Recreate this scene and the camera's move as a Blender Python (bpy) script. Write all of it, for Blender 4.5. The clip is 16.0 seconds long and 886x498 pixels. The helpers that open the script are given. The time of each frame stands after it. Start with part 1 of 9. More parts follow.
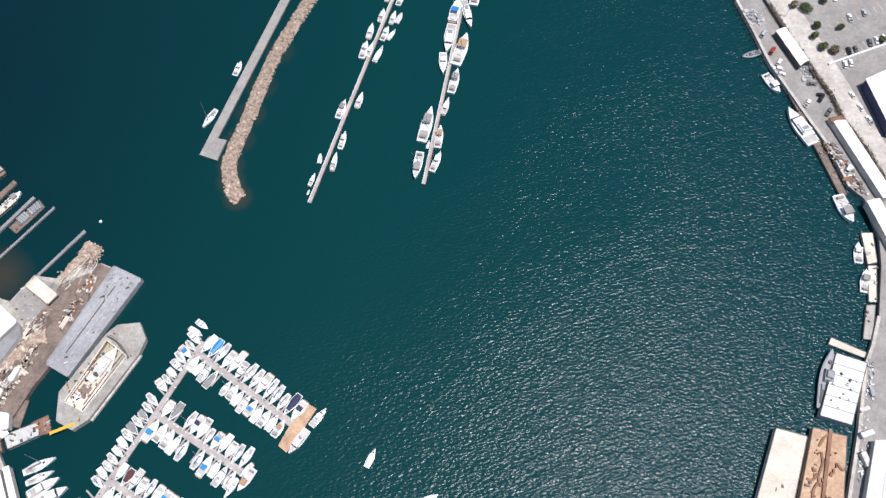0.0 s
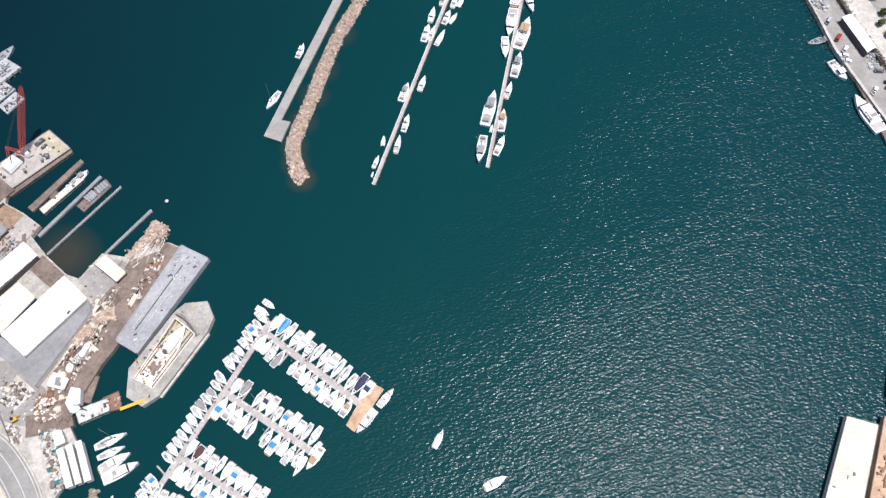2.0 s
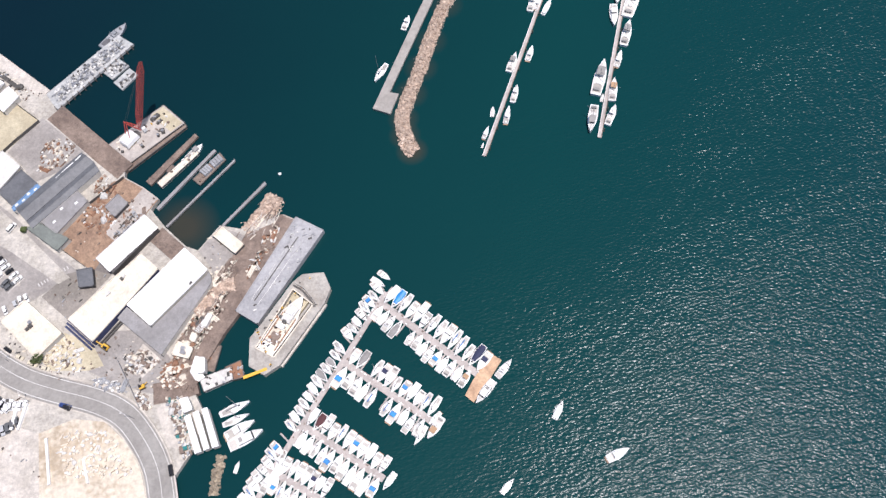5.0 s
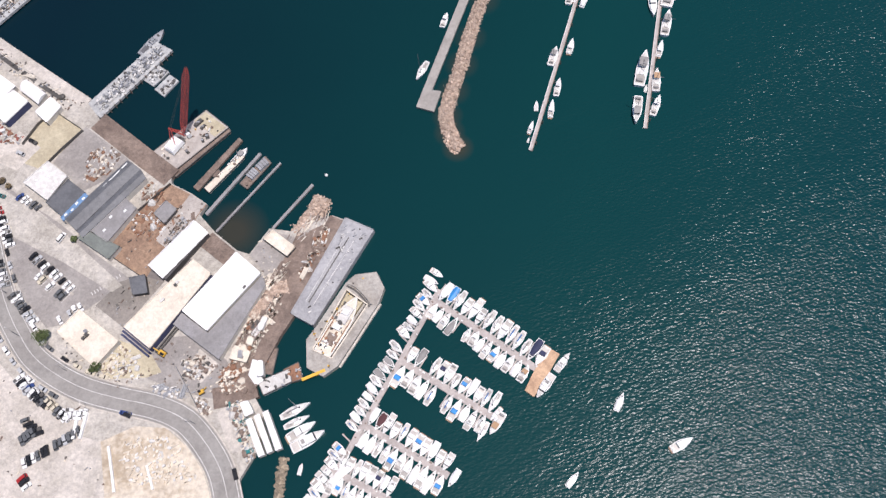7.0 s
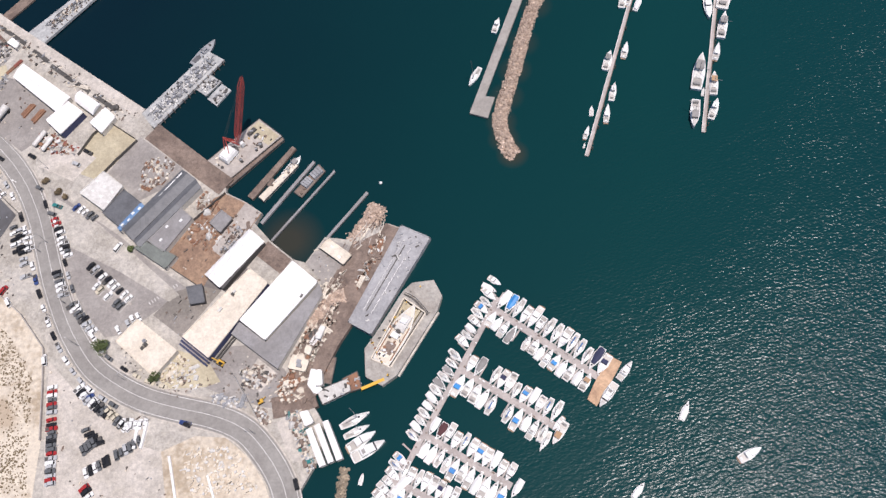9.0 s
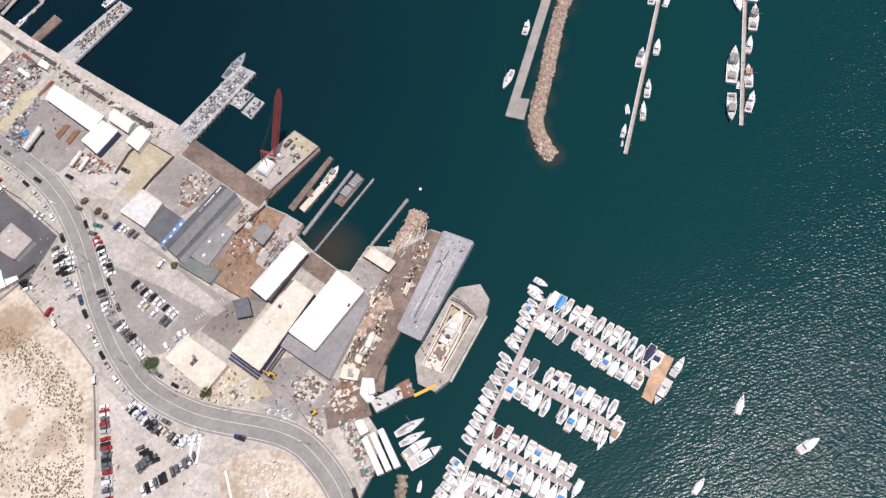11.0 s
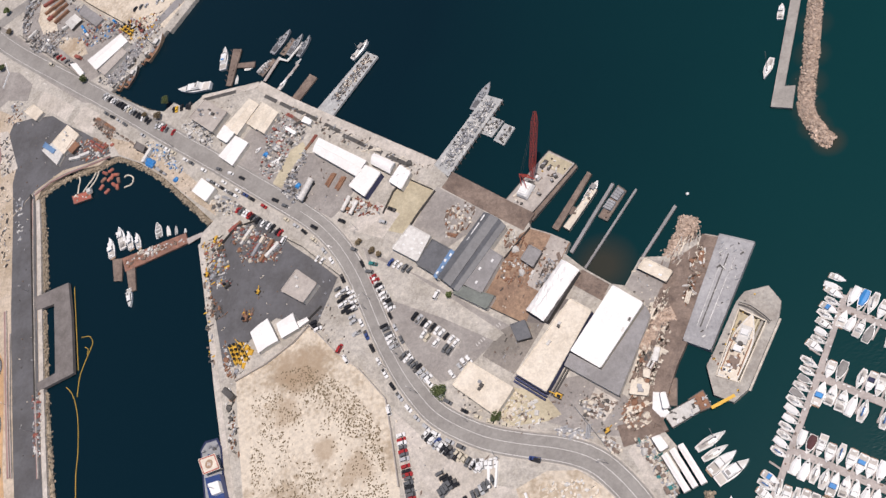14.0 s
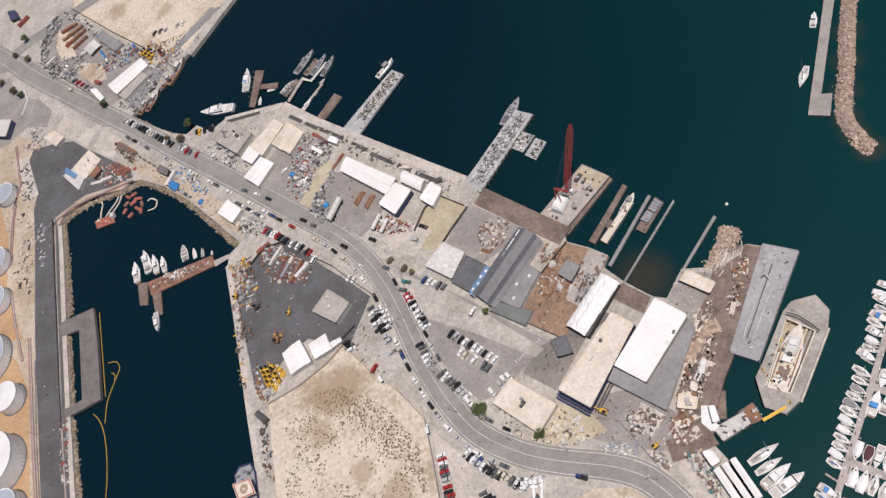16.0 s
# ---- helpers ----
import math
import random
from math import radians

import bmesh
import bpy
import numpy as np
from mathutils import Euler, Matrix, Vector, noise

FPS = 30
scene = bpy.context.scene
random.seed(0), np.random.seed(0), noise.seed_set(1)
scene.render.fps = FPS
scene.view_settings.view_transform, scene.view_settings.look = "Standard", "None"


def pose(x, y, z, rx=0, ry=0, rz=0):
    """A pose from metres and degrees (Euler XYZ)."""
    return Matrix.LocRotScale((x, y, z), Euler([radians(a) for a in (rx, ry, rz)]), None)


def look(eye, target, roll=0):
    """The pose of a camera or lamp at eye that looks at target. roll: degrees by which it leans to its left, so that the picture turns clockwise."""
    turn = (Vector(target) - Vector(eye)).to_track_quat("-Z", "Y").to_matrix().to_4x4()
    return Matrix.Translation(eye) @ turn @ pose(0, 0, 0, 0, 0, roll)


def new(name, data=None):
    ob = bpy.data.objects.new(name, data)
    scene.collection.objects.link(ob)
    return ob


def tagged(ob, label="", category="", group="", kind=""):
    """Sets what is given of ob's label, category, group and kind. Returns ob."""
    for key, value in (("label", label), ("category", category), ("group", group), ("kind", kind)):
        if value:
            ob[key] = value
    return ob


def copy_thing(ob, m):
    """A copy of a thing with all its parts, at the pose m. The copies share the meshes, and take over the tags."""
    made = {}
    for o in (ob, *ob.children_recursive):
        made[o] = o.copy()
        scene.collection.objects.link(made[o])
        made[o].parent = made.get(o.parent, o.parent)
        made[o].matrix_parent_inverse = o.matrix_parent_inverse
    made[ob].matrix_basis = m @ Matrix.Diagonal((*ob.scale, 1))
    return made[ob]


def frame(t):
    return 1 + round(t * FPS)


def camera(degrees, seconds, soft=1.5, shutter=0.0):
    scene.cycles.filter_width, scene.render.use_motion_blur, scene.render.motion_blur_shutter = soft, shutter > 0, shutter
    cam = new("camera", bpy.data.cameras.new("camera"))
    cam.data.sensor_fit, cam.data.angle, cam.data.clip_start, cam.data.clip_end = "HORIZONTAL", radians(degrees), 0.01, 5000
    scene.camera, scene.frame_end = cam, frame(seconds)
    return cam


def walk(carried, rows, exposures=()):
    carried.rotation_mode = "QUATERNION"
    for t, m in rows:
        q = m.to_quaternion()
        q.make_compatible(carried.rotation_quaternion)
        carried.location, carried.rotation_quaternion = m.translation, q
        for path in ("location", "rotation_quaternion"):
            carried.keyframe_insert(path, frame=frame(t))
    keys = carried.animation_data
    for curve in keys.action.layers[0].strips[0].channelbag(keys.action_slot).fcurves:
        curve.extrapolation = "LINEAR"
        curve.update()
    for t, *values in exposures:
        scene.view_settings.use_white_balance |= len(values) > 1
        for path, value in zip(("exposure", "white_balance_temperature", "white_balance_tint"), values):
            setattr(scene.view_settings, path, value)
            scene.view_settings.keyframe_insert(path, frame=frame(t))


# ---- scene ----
# Harbour seen from about 345 m; water level is z = 0, quays stand about 2.5 m above it.
cam = camera(55.24, 16.0, soft=1.45)
PATH = [
    (0.0, 0.00, -0.00, 345.00, 25.487, -0.464, 0.000),
    (0.5, -5.98, -0.99, 344.59, 25.573, -0.251, 0.133),
    (1.0, -11.12, -1.98, 344.47, 25.118, 0.082, 0.653),
    (1.5, -16.38, -3.20, 343.34, 24.886, 0.028, 0.775),
    (2.0, -21.68, -5.01, 342.24, 25.165, 0.225, 1.129),
    (2.5, -27.68, -6.33, 341.90, 25.001, 0.144, 1.336),
    (3.0, -32.66, -6.26, 341.31, 24.751, 0.655, 1.785),
    (3.5, -37.30, -6.73, 341.35, 24.142, 1.084, 2.053),
    (4.0, -40.30, -6.97, 340.13, 23.955, 2.016, 2.242),
    (4.5, -43.34, -8.15, 339.46, 23.964, 3.150, 2.604),
    (7.0, -68.41, -9.80, 341.19, 23.605, 4.647, 0.926),
    (7.5, -73.35, -9.50, 341.32, 23.735, 4.955, 0.901),
    (8.0, -77.39, -9.69, 341.45, 23.968, 5.565, 0.602),
    (8.5, -80.40, -9.24, 340.62, 23.964, 5.924, 0.695),
    (9.0, -83.12, -7.95, 340.11, 23.995, 6.290, 1.209),
    (11.5, -107.14, -6.66, 344.32, 23.817, 7.848, -1.399),
    (12.0, -112.19, -6.25, 345.00, 23.909, 9.955, -1.342),
    (12.5, -116.75, -7.60, 345.93, 24.324, 12.702, -1.230),
    (13.0, -121.10, -7.98, 347.14, 25.108, 17.369, -0.448),
    (13.5, -125.43, -7.51, 347.40, 25.457, 20.627, 0.104),
    (14.0, -130.56, -7.52, 348.38, 25.450, 22.198, -0.317),
    (14.5, -135.75, -8.28, 349.55, 25.729, 23.021, -0.517),
    (15.0, -139.95, -7.25, 349.58, 25.783, 23.351, -0.912),
    (15.5, -143.05, -5.74, 348.96, 25.833, 23.327, -1.183),
    (16.0, -148.14, -8.30, 349.40, 26.647, 22.673, -1.380),
]
walk(cam, [(t, pose(x, y, z, rx, ry, rz)) for t, x, y, z, rx, ry, rz in PATH],
     exposures=[(0.0, 0.22, 6150, 13), (1.5, 0.34, 6150, 13), (3.5, 0.44, 6200, 15), (4.5, 0.38, 6250, 16), (7.0, 0.15, 6350, 18), (9.0, 0.05, 6450, 18), (11.5, 0.08, 6550, 18), (12.5, 0.04, 6650, 17), (14.0, -0.13, 6700, 17), (16.0, -0.26, 6700, 17)])

# ---- daylight: very high sun, slightly from the right
SUN_EL, SUN_AZ = 75.0, 112.0   # azimuth from +y towards +x
world = bpy.data.worlds.new("sky_world")
scene.world = world
world.use_nodes = True
wn = world.node_tree
sky = wn.nodes.new("ShaderNodeTexSky")
sky.sky_type, sky.sun_disc = "NISHITA", False
sky.sun_elevation, sky.sun_rotation = radians(SUN_EL), radians(SUN_AZ)
sky.air_density, sky.dust_density = 1.0, 0.5
wn.links.new(sky.outputs[0], wn.nodes["Background"].inputs[0])
wn.nodes["Background"].inputs[1].default_value = 0.08
sun_data = bpy.data.lights.new("sun", "SUN")
sun_data.energy, sun_data.angle, sun_data.color = 4.2, radians(0.53), (1.0, 0.95, 0.88)
sun = new("sun", sun_data)
_s = Vector((math.sin(radians(SUN_AZ)) * math.cos(radians(SUN_EL)), math.cos(radians(SUN_AZ)) * math.cos(radians(SUN_EL)), math.sin(radians(SUN_EL))))
sun.matrix_world = look(_s * 800, (0, 0, 0))

# ---- materials
def material(name, a, b=None, rough=0.8, scale=0.15, fine=2.5, metal=0.0, bump=0.0, jitter=0.0, speck=None, speck_at=0.62, stain=0.0, span=(0.60, 0.86)):
    """Colour a to b over two scales of noise, relief, a little change from object to object, and specks of a third colour."""
    m = bpy.data.materials.new(name)
    m.use_nodes = True
    n, l = m.node_tree.nodes, m.node_tree.links
    p = n["Principled BSDF"]
    b = b or tuple(c * 0.72 for c in a)
    geo = n.new("ShaderNodeNewGeometry")
    big, small = n.new("ShaderNodeTexNoise"), n.new("ShaderNodeTexNoise")
    big.inputs["Scale"].default_value, small.inputs["Scale"].default_value = scale, fine
    big.inputs["Detail"].default_value, small.inputs["Detail"].default_value = 6, 4
    big.inputs["Roughness"].default_value = 0.65
    add = n.new("ShaderNodeMath")
    add.operation = "MULTIPLY_ADD"
    add.inputs[1].default_value = 0.45
    for node in (big, small):
        l.new(geo.outputs["Position"], node.inputs["Vector"])
    l.new(small.outputs["Fac"], add.inputs[0])
    l.new(big.outputs["Fac"], add.inputs[2])
    ramp = n.new("ShaderNodeValToRGB")
    ramp.color_ramp.elements[0].position, ramp.color_ramp.elements[1].position = span
    ramp.color_ramp.elements[0].color, ramp.color_ramp.elements[1].color = (*a, 1), (*b, 1)
    l.new(add.outputs[0], ramp.inputs[0])
    col = ramp.outputs["Color"]
    if stain:
        blot = n.new("ShaderNodeTexNoise")
        blot.inputs["Scale"].default_value, blot.inputs["Detail"].default_value, blot.inputs["Roughness"].default_value = 0.55, 9, 0.74
        l.new(geo.outputs["Position"], blot.inputs["Vector"])
        edge = n.new("ShaderNodeValToRGB")
        edge.color_ramp.elements[0].position, edge.color_ramp.elements[1].position = 0.36, 0.66
        edge.color_ramp.elements[0].color, edge.color_ramp.elements[1].color = (1 - stain, 1 - stain, 1 - stain * 0.95, 1), (1 + stain * 0.35, 1 + stain * 0.33, 1 + stain * 0.3, 1)
        l.new(blot.outputs["Fac"], edge.inputs[0])
        mul = n.new("ShaderNodeMix")
        mul.data_type, mul.blend_type = "RGBA", "MULTIPLY"
        mul.inputs["Factor"].default_value = 1.0
        l.new(col, mul.inputs["A"])
        l.new(edge.outputs["Color"], mul.inputs["B"])
        col = mul.outputs["Result"]
    if speck:
        dots = n.new("ShaderNodeTexNoise")
        dots.inputs["Scale"].default_value, dots.inputs["Detail"].default_value = 0.55, 3
        l.new(geo.outputs["Position"], dots.inputs["Vector"])
        cut = n.new("ShaderNodeValToRGB")
        cut.color_ramp.elements[0].position, cut.color_ramp.elements[1].position = speck_at, speck_at + 0.06
        l.new(dots.outputs["Fac"], cut.inputs[0])
        mix = n.new("ShaderNodeMix")
        mix.data_type = "RGBA"
        l.new(cut.outputs["Color"], mix.inputs["Factor"])
        l.new(col, mix.inputs["A"])
        mix.inputs["B"].default_value = (*speck, 1)
        col = mix.outputs["Result"]
    if jitter:
        info, hsv = n.new("ShaderNodeObjectInfo"), n.new("ShaderNodeHueSaturation")
        span = n.new("ShaderNodeMapRange")
        span.inputs["To Min"].default_value, span.inputs["To Max"].default_value = 1 - jitter, 1 + jitter
        l.new(info.outputs["Random"], span.inputs["Value"])
        l.new(span.outputs["Result"], hsv.inputs["Value"])
        l.new(col, hsv.inputs["Color"])
        col = hsv.outputs["Color"]
    l.new(col, p.inputs["Base Color"])
    p.inputs["Roughness"].default_value, p.inputs["Metallic"].default_value = rough, metal
    if bump:
        bp = n.new("ShaderNodeBump")
        bp.inputs["Strength"].default_value, bp.inputs["Distance"].default_value = bump, 0.12
        l.new(small.outputs["Fac"], bp.inputs["Height"])
        l.new(bp.outputs["Normal"], p.inputs["Normal"])
    return m


def water_material():
    """Teal harbour water: wind ripples in the open basin, near calm in the lee of the shore."""
    m = bpy.data.materials.new("harbour_water")
    m.use_nodes = True
    n, l = m.node_tree.nodes, m.node_tree.links
    p = n["Principled BSDF"]
    geo = n.new("ShaderNodeNewGeometry")

    def noise_at(scale, detail, stretch=None, rough=0.5):
        t = n.new("ShaderNodeTexNoise")
        t.inputs["Scale"].default_value, t.inputs["Detail"].default_value, t.inputs["Roughness"].default_value = scale, detail, rough
        if stretch:
            turn, mp = n.new("ShaderNodeMapping"), n.new("ShaderNodeMapping")
            turn.inputs["Rotation"].default_value = (0, 0, radians(stretch[0]))
            mp.inputs["Scale"].default_value = (stretch[1], stretch[2], 1)
            l.new(geo.outputs["Position"], turn.inputs["Vector"])
            l.new(turn.outputs["Vector"], mp.inputs["Vector"])
            l.new(mp.outputs["Vector"], t.inputs["Vector"])
        else:
            l.new(geo.outputs["Position"], t.inputs["Vector"])
        return t

    def math_node(op, *values):
        t = n.new("ShaderNodeMath")
        t.operation = op
        for k, v in enumerate(values):
            if isinstance(v, (int, float)):
                t.inputs[k].default_value = v
            else:
                l.new(v, t.inputs[k])
        return t.outputs[0]

    # wind: grows towards +x and -y, ragged at its edge
    sep = n.new("ShaderNodeSeparateXYZ")
    l.new(geo.outputs["Position"], sep.inputs[0])
    along = math_node("ADD", math_node("MULTIPLY", sep.outputs["X"], 0.0075), math_node("MULTIPLY", sep.outputs["Y"], -0.0034))
    patch = noise_at(0.014, 6, (-30, 0.5, 1.0), 0.62)
    wind = math_node("ADD", along, math_node("MULTIPLY_ADD", patch.outputs["Fac"], 2.4, -1.2))
    span = n.new("ShaderNodeMapRange")
    span.inputs["From Min"].default_value, span.inputs["From Max"].default_value = -1.15, 0.0
    l.new(wind, span.inputs["Value"])
    ripple = noise_at(0.95, 1.5, (-16, 0.5, 1.0), 0.5)
    cross_sea = noise_at(1.15, 1, (24, 0.45, 1.0), 0.5)
    chop = noise_at(0.2, 2, (-24, 0.5, 1.0))
    height = math_node("ADD", math_node("MULTIPLY", ripple.outputs["Fac"], 0.44), math_node("MULTIPLY", cross_sea.outputs["Fac"], 0.25))
    height = math_node("ADD", height, math_node("MULTIPLY", chop.outputs["Fac"], 0.4))
    bp = n.new("ShaderNodeBump")
    bp.inputs["Distance"].default_value = 1.0
    l.new(math_node("ADD", math_node("MULTIPLY", span.outputs["Result"], 0.9), 0.03), bp.inputs["Strength"])
    l.new(height, bp.inputs["Height"])
    l.new(bp.outputs["Normal"], p.inputs["Normal"])
    tone = noise_at(0.006, 4)
    # greener in the open basin, darker and bluer towards the west
    east = n.new("ShaderNodeMapRange")
    east.inputs["From Min"].default_value, east.inputs["From Max"].default_value = -300, 160
    l.new(math_node("ADD", math_node("ADD", sep.outputs["X"], math_node("MULTIPLY", sep.outputs["Y"], -0.22)), math_node("MULTIPLY", tone.outputs["Fac"], 110)), east.inputs["Value"])
    ramp = n.new("ShaderNodeValToRGB")
    ramp.color_ramp.elements[0].position, ramp.color_ramp.elements[1].position = 0.0, 0.6
    far = ramp.color_ramp.elements.new(1.0)
    far.color = (0.0020, 0.034, 0.041, 1)
    ramp.color_ramp.elements[0].color, ramp.color_ramp.elements[1].color = (0.0016, 0.0128, 0.0205, 1), (0.0018, 0.0360, 0.0380, 1)
    l.new(east.outputs["Result"], ramp.inputs[0])
    # silt over the shallows: the slip basin and the foot of the breakwater
    col = ramp.outputs["Color"]
    for x, y, r, amount in ((-193.9, 149.7, 17, 0.45), (-92.5, 190.5, 8, 0.5), (-96.5, 199.0, 8, 0.4), (-97.5, 208.0, 8, 0.35), (-95.0, 222.0, 9, 0.3), (-91.0, 237.0, 9, 0.3), (-87.0, 253.0, 9, 0.25), (-80.0, 275.0, 9, 0.25)):
        d = n.new("ShaderNodeVectorMath")
        d.operation = "DISTANCE"
        l.new(geo.outputs["Position"], d.inputs[0])
        d.inputs[1].default_value = (x, y, 0)
        near = n.new("ShaderNodeMapRange")
        near.inputs["From Min"].default_value, near.inputs["From Max"].default_value = r, r * 0.25
        near.inputs["To Max"].default_value = amount
        l.new(d.outputs["Value"], near.inputs["Value"])
        mix = n.new("ShaderNodeMix")
        mix.data_type = "RGBA"
        l.new(near.outputs["Result"], mix.inputs["Factor"])
        l.new(col, mix.inputs["A"])
        mix.inputs["B"].default_value = (0.075, 0.05, 0.028, 1)
        col = mix.outputs["Result"]
    l.new(col, p.inputs["Base Color"])
    p.inputs["Roughness"].default_value, p.inputs["IOR"].default_value = 0.24, 1.33
    p.inputs["Specular IOR Level"].default_value = 0.31
    return m


WATER = water_material()
DIRT = material("dusty_dirt", (0.60, 0.51, 0.41), (0.44, 0.355, 0.255), bump=0.4, scale=0.05, stain=0.34)
SAND = material("dry_sand_lot", (0.665, 0.59, 0.48), (0.43, 0.35, 0.255), bump=0.4, scale=0.03, fine=0.5, stain=0.24, span=(0.69, 0.88))
CONCRETE = material("worn_concrete", (0.545, 0.51, 0.455), (0.40, 0.37, 0.32), scale=0.08, fine=1.2, bump=0.2, stain=0.34)
PALE_CONCRETE = material("pale_concrete", (0.62, 0.57, 0.51), (0.46, 0.42, 0.365), scale=0.1, fine=1.5, bump=0.2, stain=0.28)
ASPHALT = material("faded_asphalt", (0.355, 0.33, 0.305), (0.27, 0.247, 0.228), scale=0.07, fine=1.4, bump=0.2, stain=0.24)
DARK_ASPHALT = material("dark_asphalt", (0.128, 0.128, 0.136), (0.088, 0.086, 0.088), scale=0.06, fine=1.1, bump=0.2, stain=0.18)
ROAD_MAT = material("road_surface", (0.315, 0.30, 0.277), (0.25, 0.235, 0.217), scale=0.09, fine=1.0, bump=0.15, stain=0.16)
PAINT_WHITE = material("road_paint", (0.74, 0.73, 0.70), (0.55, 0.53, 0.5), rough=0.6)
DECK_WOOD = material("weathered_deck_timber", (0.27, 0.205, 0.165), (0.17, 0.125, 0.10), scale=0.12, fine=1.8, bump=0.4, stain=0.4)
RED_WOOD = material("reddish_pier_planks", (0.33, 0.17, 0.12), (0.22, 0.12, 0.09), scale=0.15, fine=1.8, bump=0.4, stain=0.35)
GREY_DOCK = material("grey_dock_planks", (0.49, 0.44, 0.41), (0.37, 0.33, 0.305), scale=0.15, fine=2.0, bump=0.3, stain=0.2)
RUST_GROUND = material("rusty_yard_ground", (0.36, 0.24, 0.16), (0.25, 0.16, 0.11), scale=0.08, fine=1.4, bump=0.3, stain=0.38)
WHITE_ROOF = material("white_roof_coating", (0.86, 0.85, 0.83), (0.78, 0.76, 0.73), rough=0.6, scale=0.06, fine=1.0, stain=0.06)
CREAM_ROOF = material("cream_roof", (0.76, 0.69, 0.58), (0.60, 0.53, 0.43), scale=0.1, fine=1.2, stain=0.16)
GREY_ROOF = material("grey_metal_roof", (0.15, 0.155, 0.165), (0.11, 0.113, 0.12), rough=0.55, scale=0.12, fine=1.5, stain=0.2)
MID_ROOF = material("mid_grey_roof", (0.31, 0.30, 0.30), (0.24, 0.23, 0.225), rough=0.65, scale=0.1, fine=1.5, stain=0.18)
TAUPE_ROOF = material("taupe_gravel_roof", (0.48, 0.44, 0.40), (0.38, 0.34, 0.305), scale=0.12, fine=1.5, bump=0.2, stain=0.2)
DARK_TAUPE = material("dark_taupe_concrete", (0.21, 0.19, 0.18), (0.15, 0.135, 0.125), scale=0.1, fine=1.2, stain=0.2)
CAISSON_GREY = material("weathered_caisson_plate", (0.45, 0.425, 0.38), (0.33, 0.30, 0.265), scale=0.12, fine=1.5, stain=0.28)
BROWN_PAVING = material("brown_grey_paving", (0.30, 0.27, 0.24), (0.21, 0.19, 0.165), scale=0.08, fine=1.3, bump=0.2, stain=0.25)
GREEN_ROOF = material("grey_green_roof", (0.20, 0.22, 0.20), (0.15, 0.165, 0.15), scale=0.12, fine=1.5, stain=0.2)
BLUE_ROOF = material("pale_blue_roof", (0.16, 0.28, 0.46), (0.12, 0.22, 0.37), rough=0.55)
WALL_PALE = material("pale_painted_wall", (0.60, 0.57, 0.52), (0.48, 0.45, 0.40), scale=0.3, jitter=0.06)
WALL_BLUE = material("dark_blue_wall", (0.05, 0.06, 0.13), (0.035, 0.04, 0.09))
WALL_DARK = material("dark_steel_wall", (0.09, 0.085, 0.085), (0.06, 0.055, 0.05))
GLASS_DARK = material("dark_window_glass", (0.02, 0.024, 0.03), (0.015, 0.018, 0.022), rough=0.08)
STEEL = material("galvanised_steel", (0.45, 0.45, 0.46), (0.33, 0.33, 0.34), rough=0.45, metal=0.7)
GREY_STEEL = material("painted_grey_steel", (0.36, 0.37, 0.385), (0.27, 0.275, 0.285), rough=0.6, scale=0.1, fine=1.2, stain=0.18)
DARK_STEEL = material("dark_stained_steel", (0.10, 0.095, 0.09), (0.06, 0.055, 0.05), rough=0.6)
RUST = material("rusty_steel", (0.30, 0.155, 0.09), (0.19, 0.10, 0.065), rough=0.8, scale=0.2)
RED_PAINT = material("red_crane_paint", (0.42, 0.062, 0.045), (0.31, 0.05, 0.04), rough=0.5, scale=0.4)
YELLOW_PAINT = material("yellow_machine_paint", (0.72, 0.43, 0.05), (0.58, 0.33, 0.04), rough=0.5)
ORANGE_PAINT = material("orange_float_paint", (0.42, 0.13, 0.085), (0.31, 0.10, 0.075), rough=0.6)
ROCK = material("tan_riprap_rock", (0.74, 0.58, 0.46), (0.46, 0.34, 0.26), scale=0.5, fine=3, bump=0.6, jitter=0.3, stain=0.42)
ROCK_GREY = material("grey_brown_shore_rock", (0.37, 0.305, 0.225), (0.24, 0.195, 0.14), scale=0.5, fine=3, bump=0.6, jitter=0.3)
GELCOAT = material("white_gelcoat", (0.80, 0.80, 0.79), (0.72, 0.72, 0.70), rough=0.3, scale=0.5, jitter=0.08)
GELCOAT_DULL = material("dull_white_deck", (0.66, 0.65, 0.62), (0.52, 0.50, 0.47), rough=0.6, scale=0.6, jitter=0.12)
SOLE = material("pale_cockpit_sole", (0.50, 0.47, 0.43), (0.38, 0.355, 0.33), rough=0.7, jitter=0.25)
TEAK = material("teak_cockpit", (0.36, 0.25, 0.17), (0.27, 0.18, 0.12), rough=0.7)
CANVAS_BLUE = material("blue_canvas_cover", (0.03, 0.16, 0.42), (0.025, 0.12, 0.32), rough=0.8)
CANVAS_NAVY = material("navy_canvas_cover", (0.035, 0.04, 0.09), (0.025, 0.03, 0.07), rough=0.8)
CANVAS_TAN = material("tan_canvas_cover", (0.45, 0.29, 0.17), (0.35, 0.22, 0.13), rough=0.8)
BARGE_TAN = material("tan_barge_plate", (0.62, 0.42, 0.27), (0.46, 0.29, 0.18), scale=0.15, fine=1.5, stain=0.3)
CANVAS_MAROON = material("maroon_canvas_cover", (0.10, 0.035, 0.04), (0.07, 0.03, 0.03), rough=0.8)
CANVAS_GREY = material("grey_canvas_cover", (0.30, 0.29, 0.28), (0.22, 0.21, 0.20), rough=0.8)
TARP_BLUE = material("bright_blue_tarp", (0.02, 0.25, 0.60), (0.03, 0.18, 0.45), rough=0.5)
